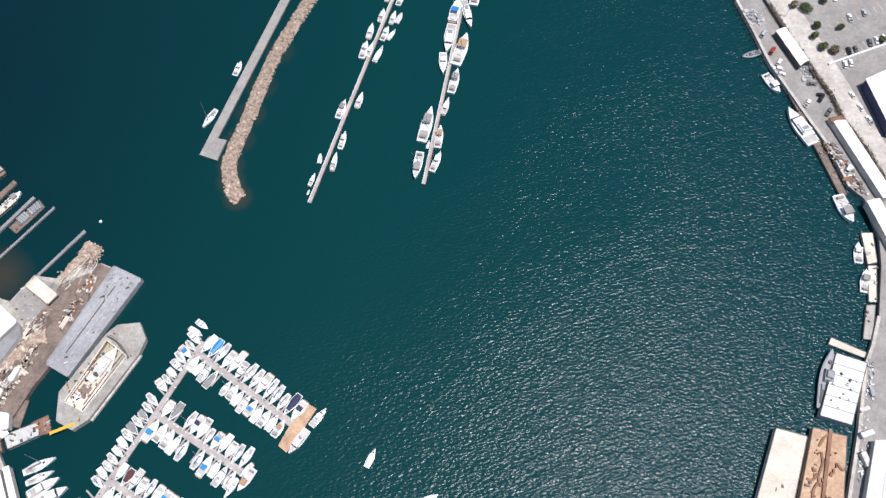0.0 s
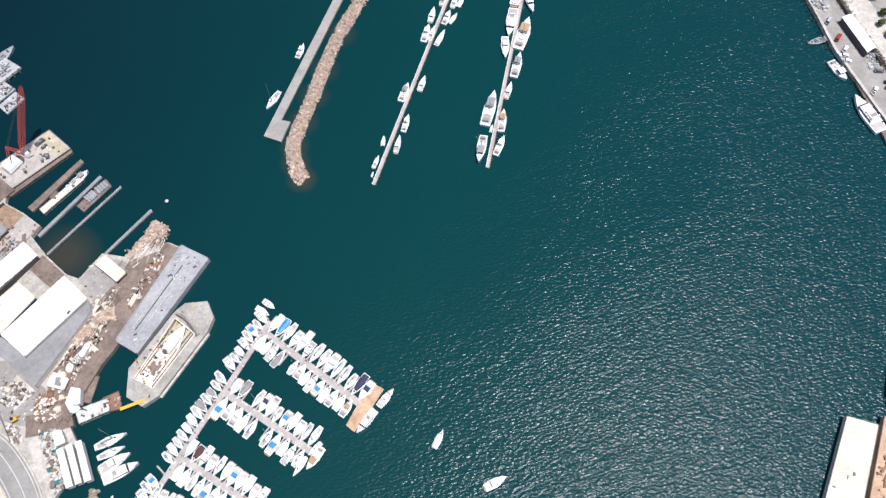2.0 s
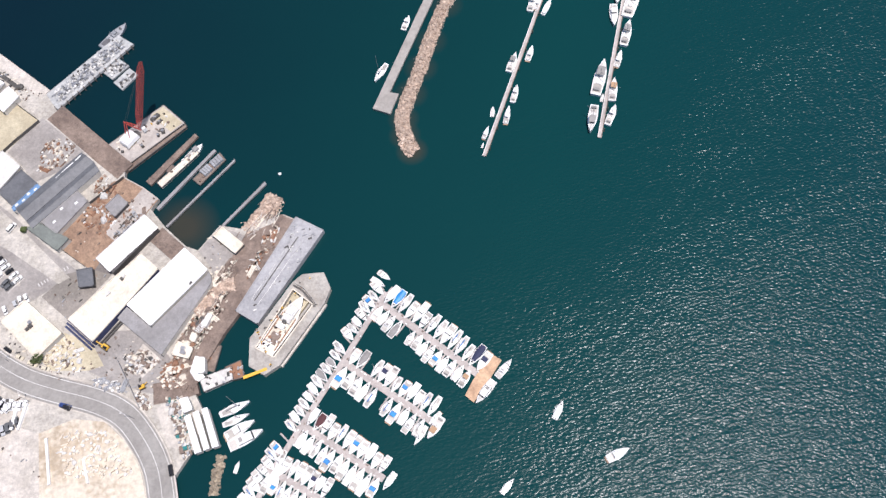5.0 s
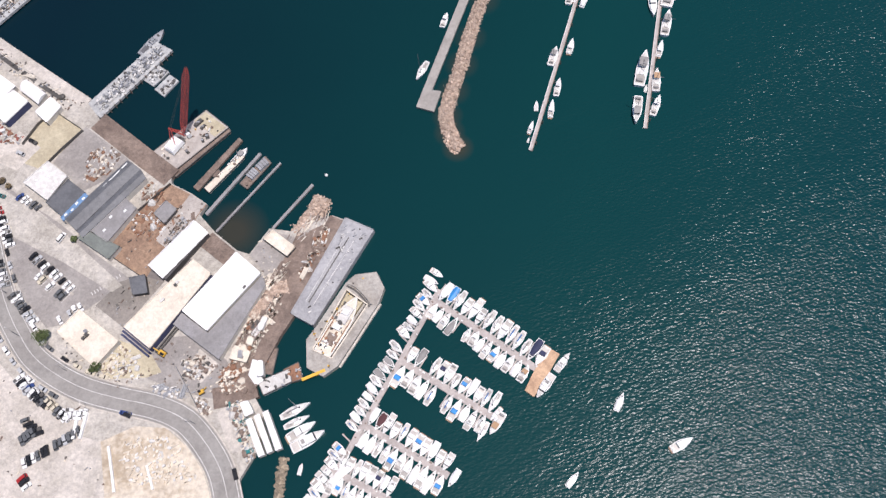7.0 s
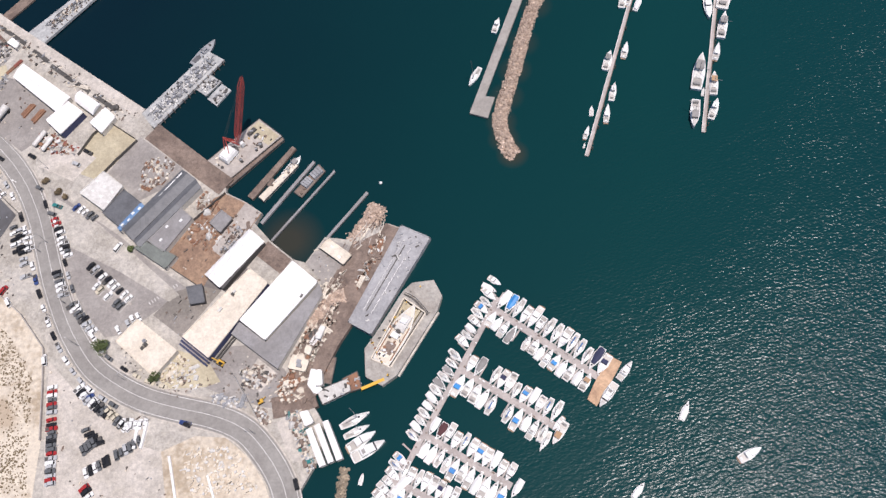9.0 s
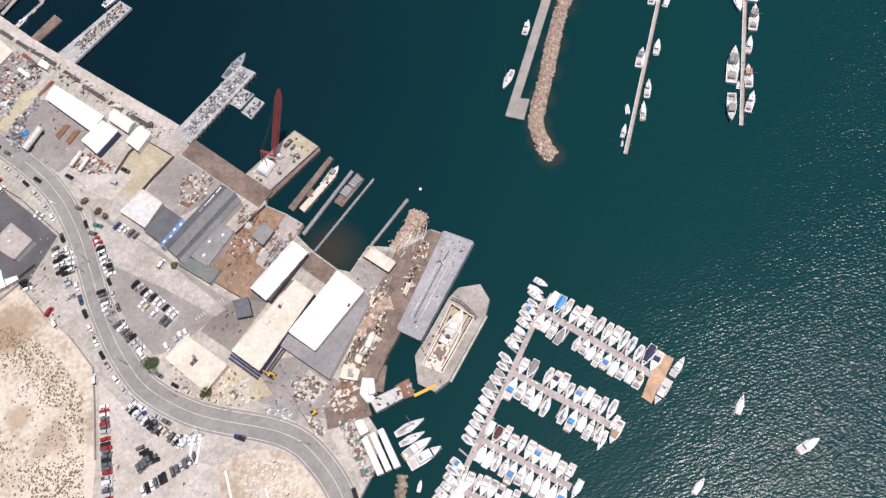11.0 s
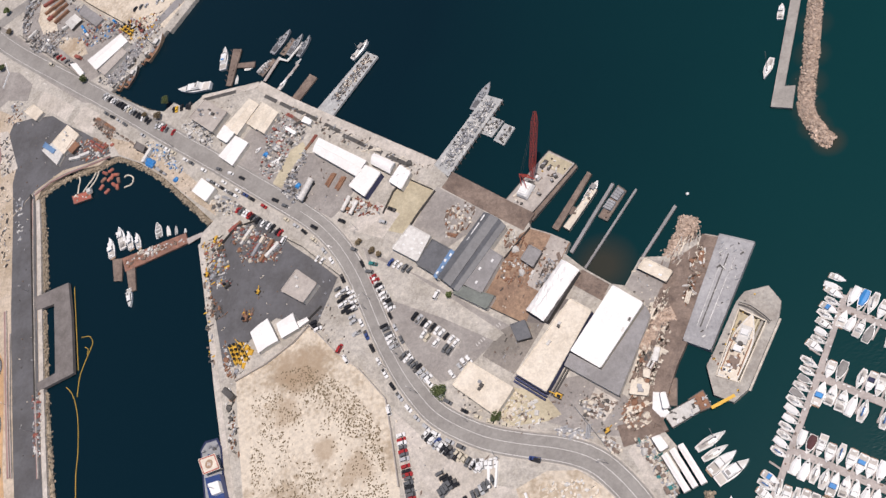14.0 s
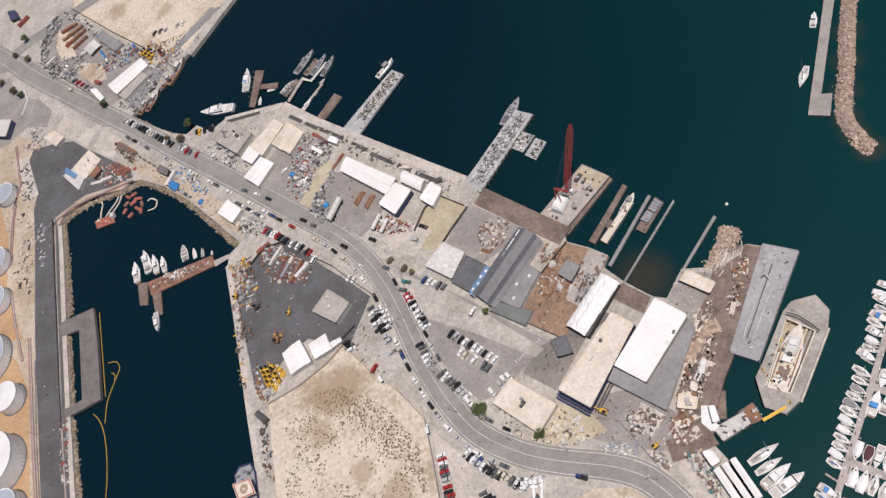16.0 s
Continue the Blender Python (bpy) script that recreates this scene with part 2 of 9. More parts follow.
HULL_NAVY = material("navy_hull_paint", (0.03, 0.04, 0.09), (0.025, 0.03, 0.07), rough=0.35)
HULL_GREY = material("haze_grey_hull", (0.27, 0.285, 0.30), (0.21, 0.22, 0.235), rough=0.55)
LEAF = material("dusty_green_leaves", (0.11, 0.14, 0.05), (0.065, 0.09, 0.03), rough=0.7, scale=0.8, jitter=0.2)
LEAF_DRY = material("dry_shrub_leaves", (0.20, 0.155, 0.095), (0.13, 0.10, 0.06), rough=0.8, scale=0.8, jitter=0.25)
BARK = material("grey_bark", (0.15, 0.11, 0.08), (0.10, 0.075, 0.055))
TYRE = material("black_rubber", (0.03, 0.03, 0.03), (0.02, 0.02, 0.02), rough=0.9)
TANK_WHITE = material("white_tank_paint", (0.80, 0.80, 0.79), (0.70, 0.69, 0.67), rough=0.5, scale=0.1)
TANK_GREY = material("grey_tank_roof", (0.42, 0.47, 0.53), (0.34, 0.38, 0.43), rough=0.5, scale=0.1)
TANK_GROUND = material("orange_tan_bund_soil", (0.55, 0.36, 0.20), (0.45, 0.28, 0.15), scale=0.05, fine=1.0, bump=0.3, stain=0.2)
PIPE_PINK = material("dull_pink_pipe_paint", (0.36, 0.23, 0.21), (0.27, 0.17, 0.16), rough=0.6)

YARD_TAN = material("yellowish_yard_surface", (0.55, 0.49, 0.35), (0.42, 0.365, 0.255), scale=0.08, fine=1.2, bump=0.2, stain=0.2)
JETTY_GREY = material("weathered_jetty_planks", (0.37, 0.345, 0.315), (0.29, 0.27, 0.245), scale=0.15, fine=2.0, bump=0.3, stain=0.2)
DOCK_STEEL = material("pale_worn_dock_plate", (0.40, 0.398, 0.405), (0.31, 0.308, 0.315), rough=0.65, scale=0.1, fine=1.2, stain=0.24)
PIER_GREY = material("pale_grey_pier_deck", (0.50, 0.51, 0.50), (0.38, 0.385, 0.38), scale=0.15, fine=1.5, bump=0.2, stain=0.32)
BOOM_OCHRE = material("ochre_boom_fabric", (0.48, 0.31, 0.05), (0.36, 0.23, 0.04), rough=0.6)


def earth_spots(mat, spots, colour):
    """Ragged patches of bare brown earth in a lot."""
    n, l = mat.node_tree.nodes, mat.node_tree.links
    p = n["Principled BSDF"]
    col = p.inputs["Base Color"].links[0].from_socket
    geo, ragged = n.new("ShaderNodeNewGeometry"), n.new("ShaderNodeTexNoise")
    ragged.inputs["Scale"].default_value, ragged.inputs["Detail"].default_value, ragged.inputs["Roughness"].default_value = 0.09, 8, 0.7
    l.new(geo.outputs["Position"], ragged.inputs["Vector"])
    for x, y, r in spots:
        d, f, near, mix = n.new("ShaderNodeVectorMath"), n.new("ShaderNodeMath"), n.new("ShaderNodeMapRange"), n.new("ShaderNodeMix")
        d.operation, f.operation, mix.data_type = "DISTANCE", "MULTIPLY_ADD", "RGBA"
        l.new(geo.outputs["Position"], d.inputs[0])
        d.inputs[1].default_value = (x, y, LAND_Z)
        l.new(ragged.outputs["Fac"], f.inputs[0])
        f.inputs[1].default_value = r * 2.2
        l.new(d.outputs["Value"], f.inputs[2])
        near.inputs["From Min"].default_value, near.inputs["From Max"].default_value, near.inputs["To Max"].default_value = r * 2.1, r * 1.6, 0.62
        l.new(f.outputs[0], near.inputs["Value"])
        l.new(near.outputs["Result"], mix.inputs["Factor"])
        l.new(col, mix.inputs["A"])
        mix.inputs["B"].default_value = (*colour, 1)
        col = mix.outputs["Result"]
    l.new(col, p.inputs["Base Color"])


LAND_Z = 2.5
earth_spots(SAND, ((-354.1, 120.8, 11), (-340.0, 120.5, 11), (-346.8, 113.6, 9), (-353.0, 99.7, 9), (-312.7, 68.6, 10), (-331.3, 78.7, 8), (-539.3, 434.0, 10), (-496.1, 417.7, 8), (-554.7, 383.0, 10)), (0.33, 0.24, 0.155))

# ---- mesh helpers
def part(name, bm, mat, parent=None, label="", smooth=False):
    me = bpy.data.meshes.new(name)
    if smooth:
        for f in bm.faces:
            f.smooth = True
    bm.to_mesh(me)
    bm.free()
    me.materials.append(mat)
    ob = new(name, me)
    if parent:
        ob.parent = parent
    if label:
        ob["label"] = label
    return ob


def thing(name, label, category, m=None, group="", kind=""):
    ob = new(name)
    ob.empty_display_size = 0.5
    if len(label.split()) < 4:
        label += " in the harbour"
    if m is not None:
        ob.matrix_basis = m
    return tagged(ob, label, category, group, kind)


def area2(poly):
    return sum(a[0] * b[1] - b[0] * a[1] for a, b in zip(poly, poly[1:] + poly[:1]))


def prism(bm, poly, z0, z1, inset=0.0):
    """A solid over a ground outline; inset draws the top in, for a battered edge."""
    poly = list(poly)
    if area2(poly) < 0:
        poly.reverse()
    cx, cy = sum(p[0] for p in poly) / len(poly), sum(p[1] for p in poly) / len(poly)
    low = [bm.verts.new((x, y, z0)) for x, y in poly]
    top = []
    for x, y in poly:
        d = math.hypot(x - cx, y - cy) or 1
        top.append(bm.verts.new((x - (x - cx) / d * inset, y - (y - cy) / d * inset, z1)))
    bm.faces.new(list(reversed(low)))
    bm.faces.new(top)
    for i in range(len(poly)):
        j = (i + 1) % len(poly)
        bm.faces.new((low[i], low[j], top[j], top[i]))
    return bm


def box(bm, x, y, z, sx, sy, sz, rz=0.0, taper=1.0, m=None):
    """A box standing on z, turned rz degrees, its top drawn in by taper."""
    c, s = math.cos(radians(rz)), math.sin(radians(rz))
    v = []
    for k, w in ((0, 1.0), (1, taper)):
        for ax, ay in ((-1, -1), (1, -1), (1, 1), (-1, 1)):
            px, py = ax * sx / 2 * w, ay * sy / 2 * w
            q = Vector((x + px * c - py * s, y + px * s + py * c, z + k * sz))
            v.append(bm.verts.new(m @ q if m is not None else q))
    for f in ((3, 2, 1, 0), (4, 5, 6, 7), (0, 1, 5, 4), (1, 2, 6, 5), (2, 3, 7, 6), (3, 0, 4, 7)):
        bm.faces.new([v[i] for i in f])
    return bm


def rod(bm, a, b, r, n=6, r2=None):
    """A round bar from a to b."""
    a, b = Vector(a), Vector(b)
    q = (b - a).to_track_quat("Z", "Y")
    rings = []
    for p, rr in ((a, r), (b, r if r2 is None else r2)):
        rings.append([bm.verts.new(p + q @ Vector((rr * math.cos(2 * math.pi * k / n), rr * math.sin(2 * math.pi * k / n), 0))) for k in range(n)])
    for k in range(n):
        bm.faces.new((rings[0][k], rings[0][(k + 1) % n], rings[1][(k + 1) % n], rings[1][k]))
    bm.faces.new(list(reversed(rings[0])))
    bm.faces.new(rings[1])
    return bm


def loft(bm, rings, cap=True):
    """Joins rings of equal count, low to high."""
    vs = [[bm.verts.new(p) for p in r] for r in rings]
    n = len(vs[0])
    for a, b in zip(vs, vs[1:]):
        for k in range(n):
            bm.faces.new((a[k], a[(k + 1) % n], b[(k + 1) % n], b[k]))
    if cap:
        bm.faces.new(list(reversed(vs[0])))
        bm.faces.new(vs[-1])
    return bm


def ribbon(line, width, z0, z1, bm=None):
    """A strip of even width along a line of plan points, as a solid."""
    bm = bm or bmesh.new()
    pts = [Vector(p) for p in line]
    left, right = [], []
    for i, p in enumerate(pts):
        d = (pts[min(i + 1, len(pts) - 1)] - pts[max(i - 1, 0)]).normalized()
        w = (width[i] if isinstance(width, (list, tuple)) else width) / 2
        left.append(p + Vector((-d.y, d.x)) * w)
        right.append(p - Vector((-d.y, d.x)) * w)
    rings = [[(r.x, r.y, z0), (l.x, l.y, z0), (l.x, l.y, z1), (r.x, r.y, z1)] for l, r in zip(left, right)]
    return loft(bm, rings)


def smooth_line(pts, steps=6):
    """A rounded line through plan points (Catmull-Rom)."""
    p = [Vector(q) for q in pts]
    p = [2 * p[0] - p[1]] + p + [2 * p[-1] - p[-2]]
    out = []
    for i in range(1, len(p) - 2):
        for k in range(steps):
            t = k / steps
            a, b, c, d = p[i - 1], p[i], p[i + 1], p[i + 2]
            out.append(0.5 * (2 * b + (c - a) * t + (2 * a - 5 * b + 4 * c - d) * t * t + (3 * b - a - 3 * c + d) * t ** 3))
    out.append(p[-2])
    return out


def offset_line(line, d):
    out = []
    for i, p in enumerate(line):
        t = (line[min(i + 1, len(line) - 1)] - line[max(i - 1, 0)]).normalized()
        out.append(p + Vector((-t.y, t.x)) * d)
    return out


def inside(p, poly):
    hit = False
    for (x1, y1), (x2, y2) in zip(poly, poly[1:] + poly[:1]):
        if (y1 > p[1]) != (y2 > p[1]) and p[0] < (x2 - x1) * (p[1] - y1) / (y2 - y1) + x1:
            hit = not hit
    return hit


def scatter(poly, n, rng):
    xs, ys = [p[0] for p in poly], [p[1] for p in poly]
    out = []
    while len(out) < n:
        p = (rng.uniform(min(xs), max(xs)), rng.uniform(min(ys), max(ys)))
        if inside(p, poly):
            out.append(p)
    return out


def slab(name, poly, z0, z1, mat, label, category, inset=0.0, kind="structure"):
    return tagged(part(name, prism(bmesh.new(), poly, z0, z1, inset), mat), label, category, "", kind)


# ---- water, land, quays, roads
LAND, TOP = 2.5, 2.5
bm = bmesh.new()
bmesh.ops.create_grid(bm, x_segments=8, y_segments=8, size=6000)
tagged(part("water", bm, WATER), "dark teal harbour water, wind-rippled in the open basin", "water", "", "structure")

# far land closes the place on three sides, outside the part that is passed over
slab("ground_far_shore", [(-3000, 900), (3000, 900), (3000, 3000), (-3000, 3000)], -2, LAND, DIRT, "dusty far shore beyond the harbour", "ground")

MAIN = [(-438.9, 407.1), (-469.9, 369.5), (-483.0, 352.0), (-509.1, 330.5), (-490.3, 318.2), (-472.9, 306.9), (-460.4, 302.4), (-453.3, 307.2), (-442.1, 299.7), (-431.9, 305.6), (-390.3, 304.3), (-365.9, 284.6), (-348.7, 272.4), (-314.8, 248.4), (-276.3, 221.1), (-267.5, 210.5), (-238.2, 187.4), (-227.0, 179.0), (-226.1, 174.0), (-216.1, 168.8), (-207.8, 163.0), (-210.5, 157.6), (-202.1, 148.6), (-190.8, 139.3), (-185.0, 137.4), (-177.0, 149.8), (-166.7, 148.2), (-148.6, 155.7), (-142.6, 153.3), (-164.6, 105.4), (-173.0, 92.4), (-177.1, 75.0), (-171.3, 66.2), (-171.7, 51.9), (-183.8, 28.8), (-182.5, -42.3), (-290.3, -44.1),
        (-373.9, 41.3), (-384.4, 71.9), (-395.6, 112.1), (-410.2, 169.8), (-418.2, 198.4), (-418.1, 208.2), (-411.3, 214.5), (-434.2, 236.4), (-453.5, 253.8), (-472.3, 267.3), (-491.3, 277.1), (-501.3, 278.0), (-526.3, 294.0), (-542.3, 302.7), (-719.3, 408.6), (-965.4, 771.8), (-613.8, 629.2)]
slab("ground_peninsula", MAIN, -3, LAND, CONCRETE, "pale dusty concrete and dirt ground of the shipyard peninsula", "ground")
WEST = [(-719.7, 409.8), (-542.2, 302.2), (-501.1, 277.2), (-506.2, 273.5), (-531.6, 274.8), (-551.8, 265.1), (-554.0, 258.5), (-534.6, 192.3), (-515.3, 127.7), (-501.8, 82.9), (-482.7, 22.6), (-768.5, 35.1), (-1154.9, 603.8)]
slab("ground_tank_side", WEST, -3, LAND - 0.02, DIRT, "dusty ground of the tank farm side", "ground")
EAST = [(154.2, 331.6), (155.9, 308.3), (161.3, 289.6), (166.4, 268.1), (173.4, 250.8), (180.1, 234.2), (187.2, 217.5), (192.1, 196.4), (198.1, 189.8), (200.5, 170.0), (198.4, 155.9), (192.0, 131.7), (186.4, 118.8), (180.6, 108.8), (172.7, 82.4), (162.0, 53.3), (146.9, 10.5), (386.4, 10.5), (613.1, 441.5), (157.7, 436.8)]
slab("ground_east_quay", EAST, -3, LAND, ASPHALT, "worn grey concrete quay of the east wharf", "ground")

# surfaces lie a few centimetres above the ground
slab("ground_sand_lot", [(-384.2, 117.6), (-367.0, 124.4), (-351.5, 133.8), (-342.9, 141.8), (-326.3, 124.7), (-313.7, 115.0), (-299.4, 99.1), (-296.3, 83.8), (-292.0, 58.9), (-288.9, 3.8), (-362.3, 6.2), (-374.9, 66.3), (-381.3, 99.0)], LAND, LAND + 0.06, SAND, "bare dry sand lot with brown patches and low scrub", "sand lot")
slab("ground_ruin_lot", [(-238.5, 54.3), (-224.9, 60.7), (-211.5, 60.0), (-201.0, 52.0), (-192.9, 43.1), (-183.6, 19.6), (-229.3, 19.1)], LAND, LAND + 0.05, SAND, "sandy lot with old foundation walls", "sand lot")
slab("ground_parking_south", [(-295.7, 93.4), (-282.1, 80.7), (-262.1, 69.6), (-246.3, 67.1), (-247.4, 56.6), (-238.5, 54.3), (-229.3, 19.1), (-282.3, 18.4), (-293.3, 73.3)], LAND, LAND + 0.04, PALE_CONCRETE, "pale dusty parking strip", "parking lot")
slab("ground_yard_asphalt", [(-402.2, 198.5), (-393.9, 207.2), (-375.9, 208.4), (-357.4, 189.1), (-340.2, 175.9), (-328.6, 165.7), (-339.1, 141.8), (-345.5, 142.9), (-363.6, 148.9), (-377.9, 139.1), (-386.8, 125.5), (-393.0, 126.4), (-404.1, 162.2), (-410.6, 183.1)], LAND, LAND + 0.05, DARK_ASPHALT, "dark asphalt yard beside the basin", "yard")
slab("ground_car_park", [(-314.6, 180.2), (-296.1, 167.1), (-275.8, 154.1), (-256.8, 139.2), (-235.3, 124.5), (-250.3, 116.3), (-264.2, 105.3), (-272.3, 103.8), (-285.6, 117.7), (-296.6, 134.7), (-305.3, 153.7)], LAND, LAND + 0.05, ASPHALT, "faded asphalt car park", "parking lot")
slab("ground_slip_yard", [(-226.1, 173.4), (-216.2, 168.3), (-207.9, 162.4), (-211.1, 157.1), (-219.5, 140.6), (-231.2, 126.5), (-243.7, 134.1), (-255.3, 141.7), (-240.4, 158.8), (-231.2, 171.6)], LAND, LAND + 0.05, RUST_GROUND, "rust-stained slipway yard", "yard")
slab("ground_boatyard", [(-273.8, 206.5), (-252.3, 190.1), (-246.9, 185.7), (-257.4, 177.3), (-269.3, 170.7), (-277.2, 179.4), (-286.6, 186.8), (-279.5, 199.7)], LAND, LAND + 0.05, ASPHALT, "stained grey work yard", "yard")
slab("ground_pale_yard", [(-292.1, 216.0), (-274.5, 204.0), (-291.2, 183.1), (-300.4, 186.7), (-303.5, 197.1), (-298.0, 208.4)], LAND, LAND + 0.05, YARD_TAN, "yellowish sandy yard", "yard")
slab("ground_container_yard", [(-358.5, 247.4), (-347.6, 244.5), (-318.0, 220.8), (-326.1, 207.3), (-334.3, 200.8), (-351.7, 213.3), (-377.2, 226.4)], LAND, LAND + 0.05, ASPHALT, "grey asphalt truck yard", "yard")
slab("ground_west_yard", [(-409.2, 251.1), (-388.2, 276.7), (-365.3, 274.1), (-353.6, 259.2), (-373.7, 229.2), (-396.9, 242.3)], LAND, LAND + 0.05, ASPHALT, "grey boat storage yard", "yard")
slab("ground_lot_corner", [(-594.8, 319.2), (-593.0, 328.0), (-576.6, 327.6), (-557.0, 324.8), (-545.2, 316.0), (-523.2, 301.9), (-501.0, 286.4), (-498.2, 280.6), (-513.9, 277.9), (-536.7, 276.9), (-557.7, 266.1), (-572.0, 251.1), (-579.6, 276.4), (-579.7, 288.2)], LAND, LAND + 0.05, DARK_ASPHALT, "dark asphalt forecourt", "yard")
slab("ground_upper_lot", [(-585.9, 451.6), (-540.4, 413.1), (-505.4, 385.3), (-470.4, 373.1), (-444.5, 408.2), (-476.3, 486.5), (-594.0, 538.8)], LAND, LAND + 0.05, SAND, "bare sandy storage lot", "sand lot")
slab("ground_truck_yard", [(-218.9, 98.9), (-206.8, 99.6), (-189.6, 88.8), (-182.4, 77.5), (-194.3, 72.1), (-211.9, 76.4), (-227.8, 83.0)], LAND, LAND + 0.05, ASPHALT, "grey yard before the warehouse", "yard")
slab("ground_tank_bund", [(-770.5, 261.8), (-582.3, 182.3), (-564.8, 168.6), (-550.7, 149.1), (-543.5, 124.9), (-533.1, 85.8), (-510.1, 23.8), (-715.3, 32.7)], LAND, LAND + 0.05, TANK_GROUND, "orange-tan soil round the storage tanks", "bund")
slab("ground_tank_bund_upper", [(-796.3, 393.0), (-623.4, 306.0), (-597.4, 260.1), (-586.7, 217.2), (-564.2, 182.9), (-582.8, 183.9), (-772.8, 266.8)], LAND, LAND + 0.05, TANK_GROUND, "orange-tan soil round the storage tanks", "bund")
slab("road_tank_side", [(-571.8, 250.2), (-557.6, 265.6), (-551.9, 249.8), (-536.4, 192.7), (-517.8, 128.1), (-504.2, 83.1), (-484.5, 22.7), (-504.5, 23.5), (-524.9, 85.1), (-553.9, 181.2)], LAND, LAND + 0.06, DARK_ASPHALT, "dark asphalt quay road", "road")
slab("ground_east_parking", [(182.0, 308.5), (190.6, 275.3), (197.5, 266.5), (217.4, 231.1), (240.6, 181.7), (408.3, 148.4), (540.5, 431.1), (199.5, 427.7)], LAND, LAND + 0.05, ASPHALT, "grey asphalt car park with bushes", "parking lot")
slab("road_east_rail", [(170.3, 331.8), (173.7, 308.4), (193.7, 247.6), (209.6, 196.5), (221.4, 167.2), (228.6, 167.3), (214.8, 219.8), (202.1, 261.3), (186.5, 308.5), (184.6, 331.9)], LAND, LAND + 0.09, PALE_CONCRETE, "pale dusty service track", "track")

slab("ground_dock_yard", [(-184.7, 136.8), (-176.9, 148.9), (-164.4, 145.0), (-172.5, 126.7), (-177.9, 112.5), (-177.1, 128.5)], LAND, LAND + 0.05, ASPHALT, "grey-brown dockside yard", "yard")
slab("ground_hall_yard", [(-220.9, 139.5), (-208.8, 134.3), (-222.4, 125.0), (-231.3, 125.2), (-228.0, 132.7)], LAND, LAND + 0.055, DARK_TAUPE, "dark stained yard between the sheds", "yard")
slab("ground_wharf_yard", [(-164.3, 145.5), (-148.3, 153.4), (-163.0, 114.9), (-176.3, 88.2), (-183.8, 75.4), (-189.0, 84.0), (-179.5, 107.8), (-172.5, 126.7)], LAND, LAND + 0.07, DECK_WOOD, "brown stained timber wharf yard", "yard")
slab("ground_basin_deck", [(-203.3, 148.5), (-191.6, 139.1), (-195.5, 131.9), (-208.2, 141.8)], LAND, LAND + 0.07, DECK_WOOD, "brown timber deck at the basin head", "deck")
slab("ground_slip_deck", [(-216.2, 168.3), (-208.3, 162.8), (-212.2, 155.9), (-222.2, 139.8), (-229.5, 145.3)], LAND, LAND + 0.11, TAUPE_ROOF, "grey-brown slipway deck", "deck")
slab("ground_cream_yard", [(-237.6, 97.7), (-224.3, 93.5), (-217.0, 83.6), (-223.2, 81.3), (-239.0, 80.8), (-244.9, 85.1)], LAND, LAND + 0.07, YARD_TAN, "pale paved yard", "yard")
slab("ground_brown_yard", [(-233.7, 128.0), (-222.1, 124.9), (-237.1, 103.5), (-251.8, 113.9), (-242.3, 125.1)], LAND, LAND + 0.08, BROWN_PAVING, "brown-grey paved yard", "yard")
slab("ground_upper_grey", [(-613.6, 439.5), (-598.4, 457.5), (-570.6, 432.1), (-535.5, 400.9), (-504.5, 380.0), (-520.6, 349.0), (-529.6, 345.6), (-575.0, 381.1), (-607.5, 409.0)], LAND, LAND + 0.04, ASPHALT, "grey stained storage yard", "yard")
slab("ground_yard_drive", [(-374.4, 229.0), (-368.9, 238.9), (-363.3, 250.5), (-355.5, 254.1), (-352.4, 247.6), (-359.9, 240.3), (-367.7, 225.2)], LAND, LAND + 0.08, YARD_TAN, "sandy driveway between the yards", "yard")
slab("ground_lot_dirt", [(-567.8, 395.6), (-545.6, 388.0), (-537.2, 371.2), (-549.5, 370.3), (-566.7, 386.0)], LAND, LAND + 0.06, SAND, "bare brown dirt patch", "yard")
slab("ground_lot_dirt", [(-596.0, 435.9), (-581.5, 427.9), (-572.2, 403.3), (-585.6, 403.7), (-594.7, 419.1)], LAND, LAND + 0.06, SAND, "bare brown dirt patch", "yard")
slab("ground_shore_dirt", [(-503.4, 294.3), (-469.9, 278.9), (-436.2, 252.2), (-413.0, 231.3), (-409.7, 217.8), (-434.3, 237.1), (-453.6, 254.6), (-472.5, 268.1), (-490.6, 277.8)], LAND, LAND + 0.04, DIRT, "sandy strip above the rocky shore", "ground")
slab("ground_hall_lane", [(-310.5, 174.4), (-286.9, 160.4), (-268.1, 145.6), (-241.1, 123.3), (-245.5, 120.1), (-271.6, 135.4), (-298.7, 148.7), (-309.0, 165.4)], LAND, LAND + 0.085, CONCRETE, "pale sandy lane along the halls", "lane")
slab("ground_office_island", [(-570.8, 349.1), (-538.3, 327.3), (-542.8, 316.9), (-575.5, 339.0)], LAND, LAND + 0.08, PALE_CONCRETE, "pale paved island by the junction", "paving")
slab("ground_gate_apron", [(-537.5, 315.4), (-529.6, 325.6), (-514.3, 315.0), (-518.1, 300.9), (-525.2, 303.5)], LAND, LAND + 0.08, PALE_CONCRETE, "pale paved gate apron", "paving")
slab("ground_tank_strip", [(-608.5, 323.7), (-596.8, 322.4), (-578.4, 288.1), (-591.5, 283.5)], LAND, LAND + 0.08, PALE_CONCRETE, "pale paved strip beside the tank pipes", "paving")
slab("road_junction", [(-651.6, 405.4), (-638.3, 405.1), (-618.9, 381.1), (-600.2, 373.3), (-584.5, 359.0), (-584.9, 344.5), (-604.5, 350.2), (-620.2, 340.1), (-650.0, 334.0), (-690.0, 360.0), (-690.0, 420.0)], LAND, LAND + 0.065, ASPHALT, "grey asphalt at the road junction", "road")
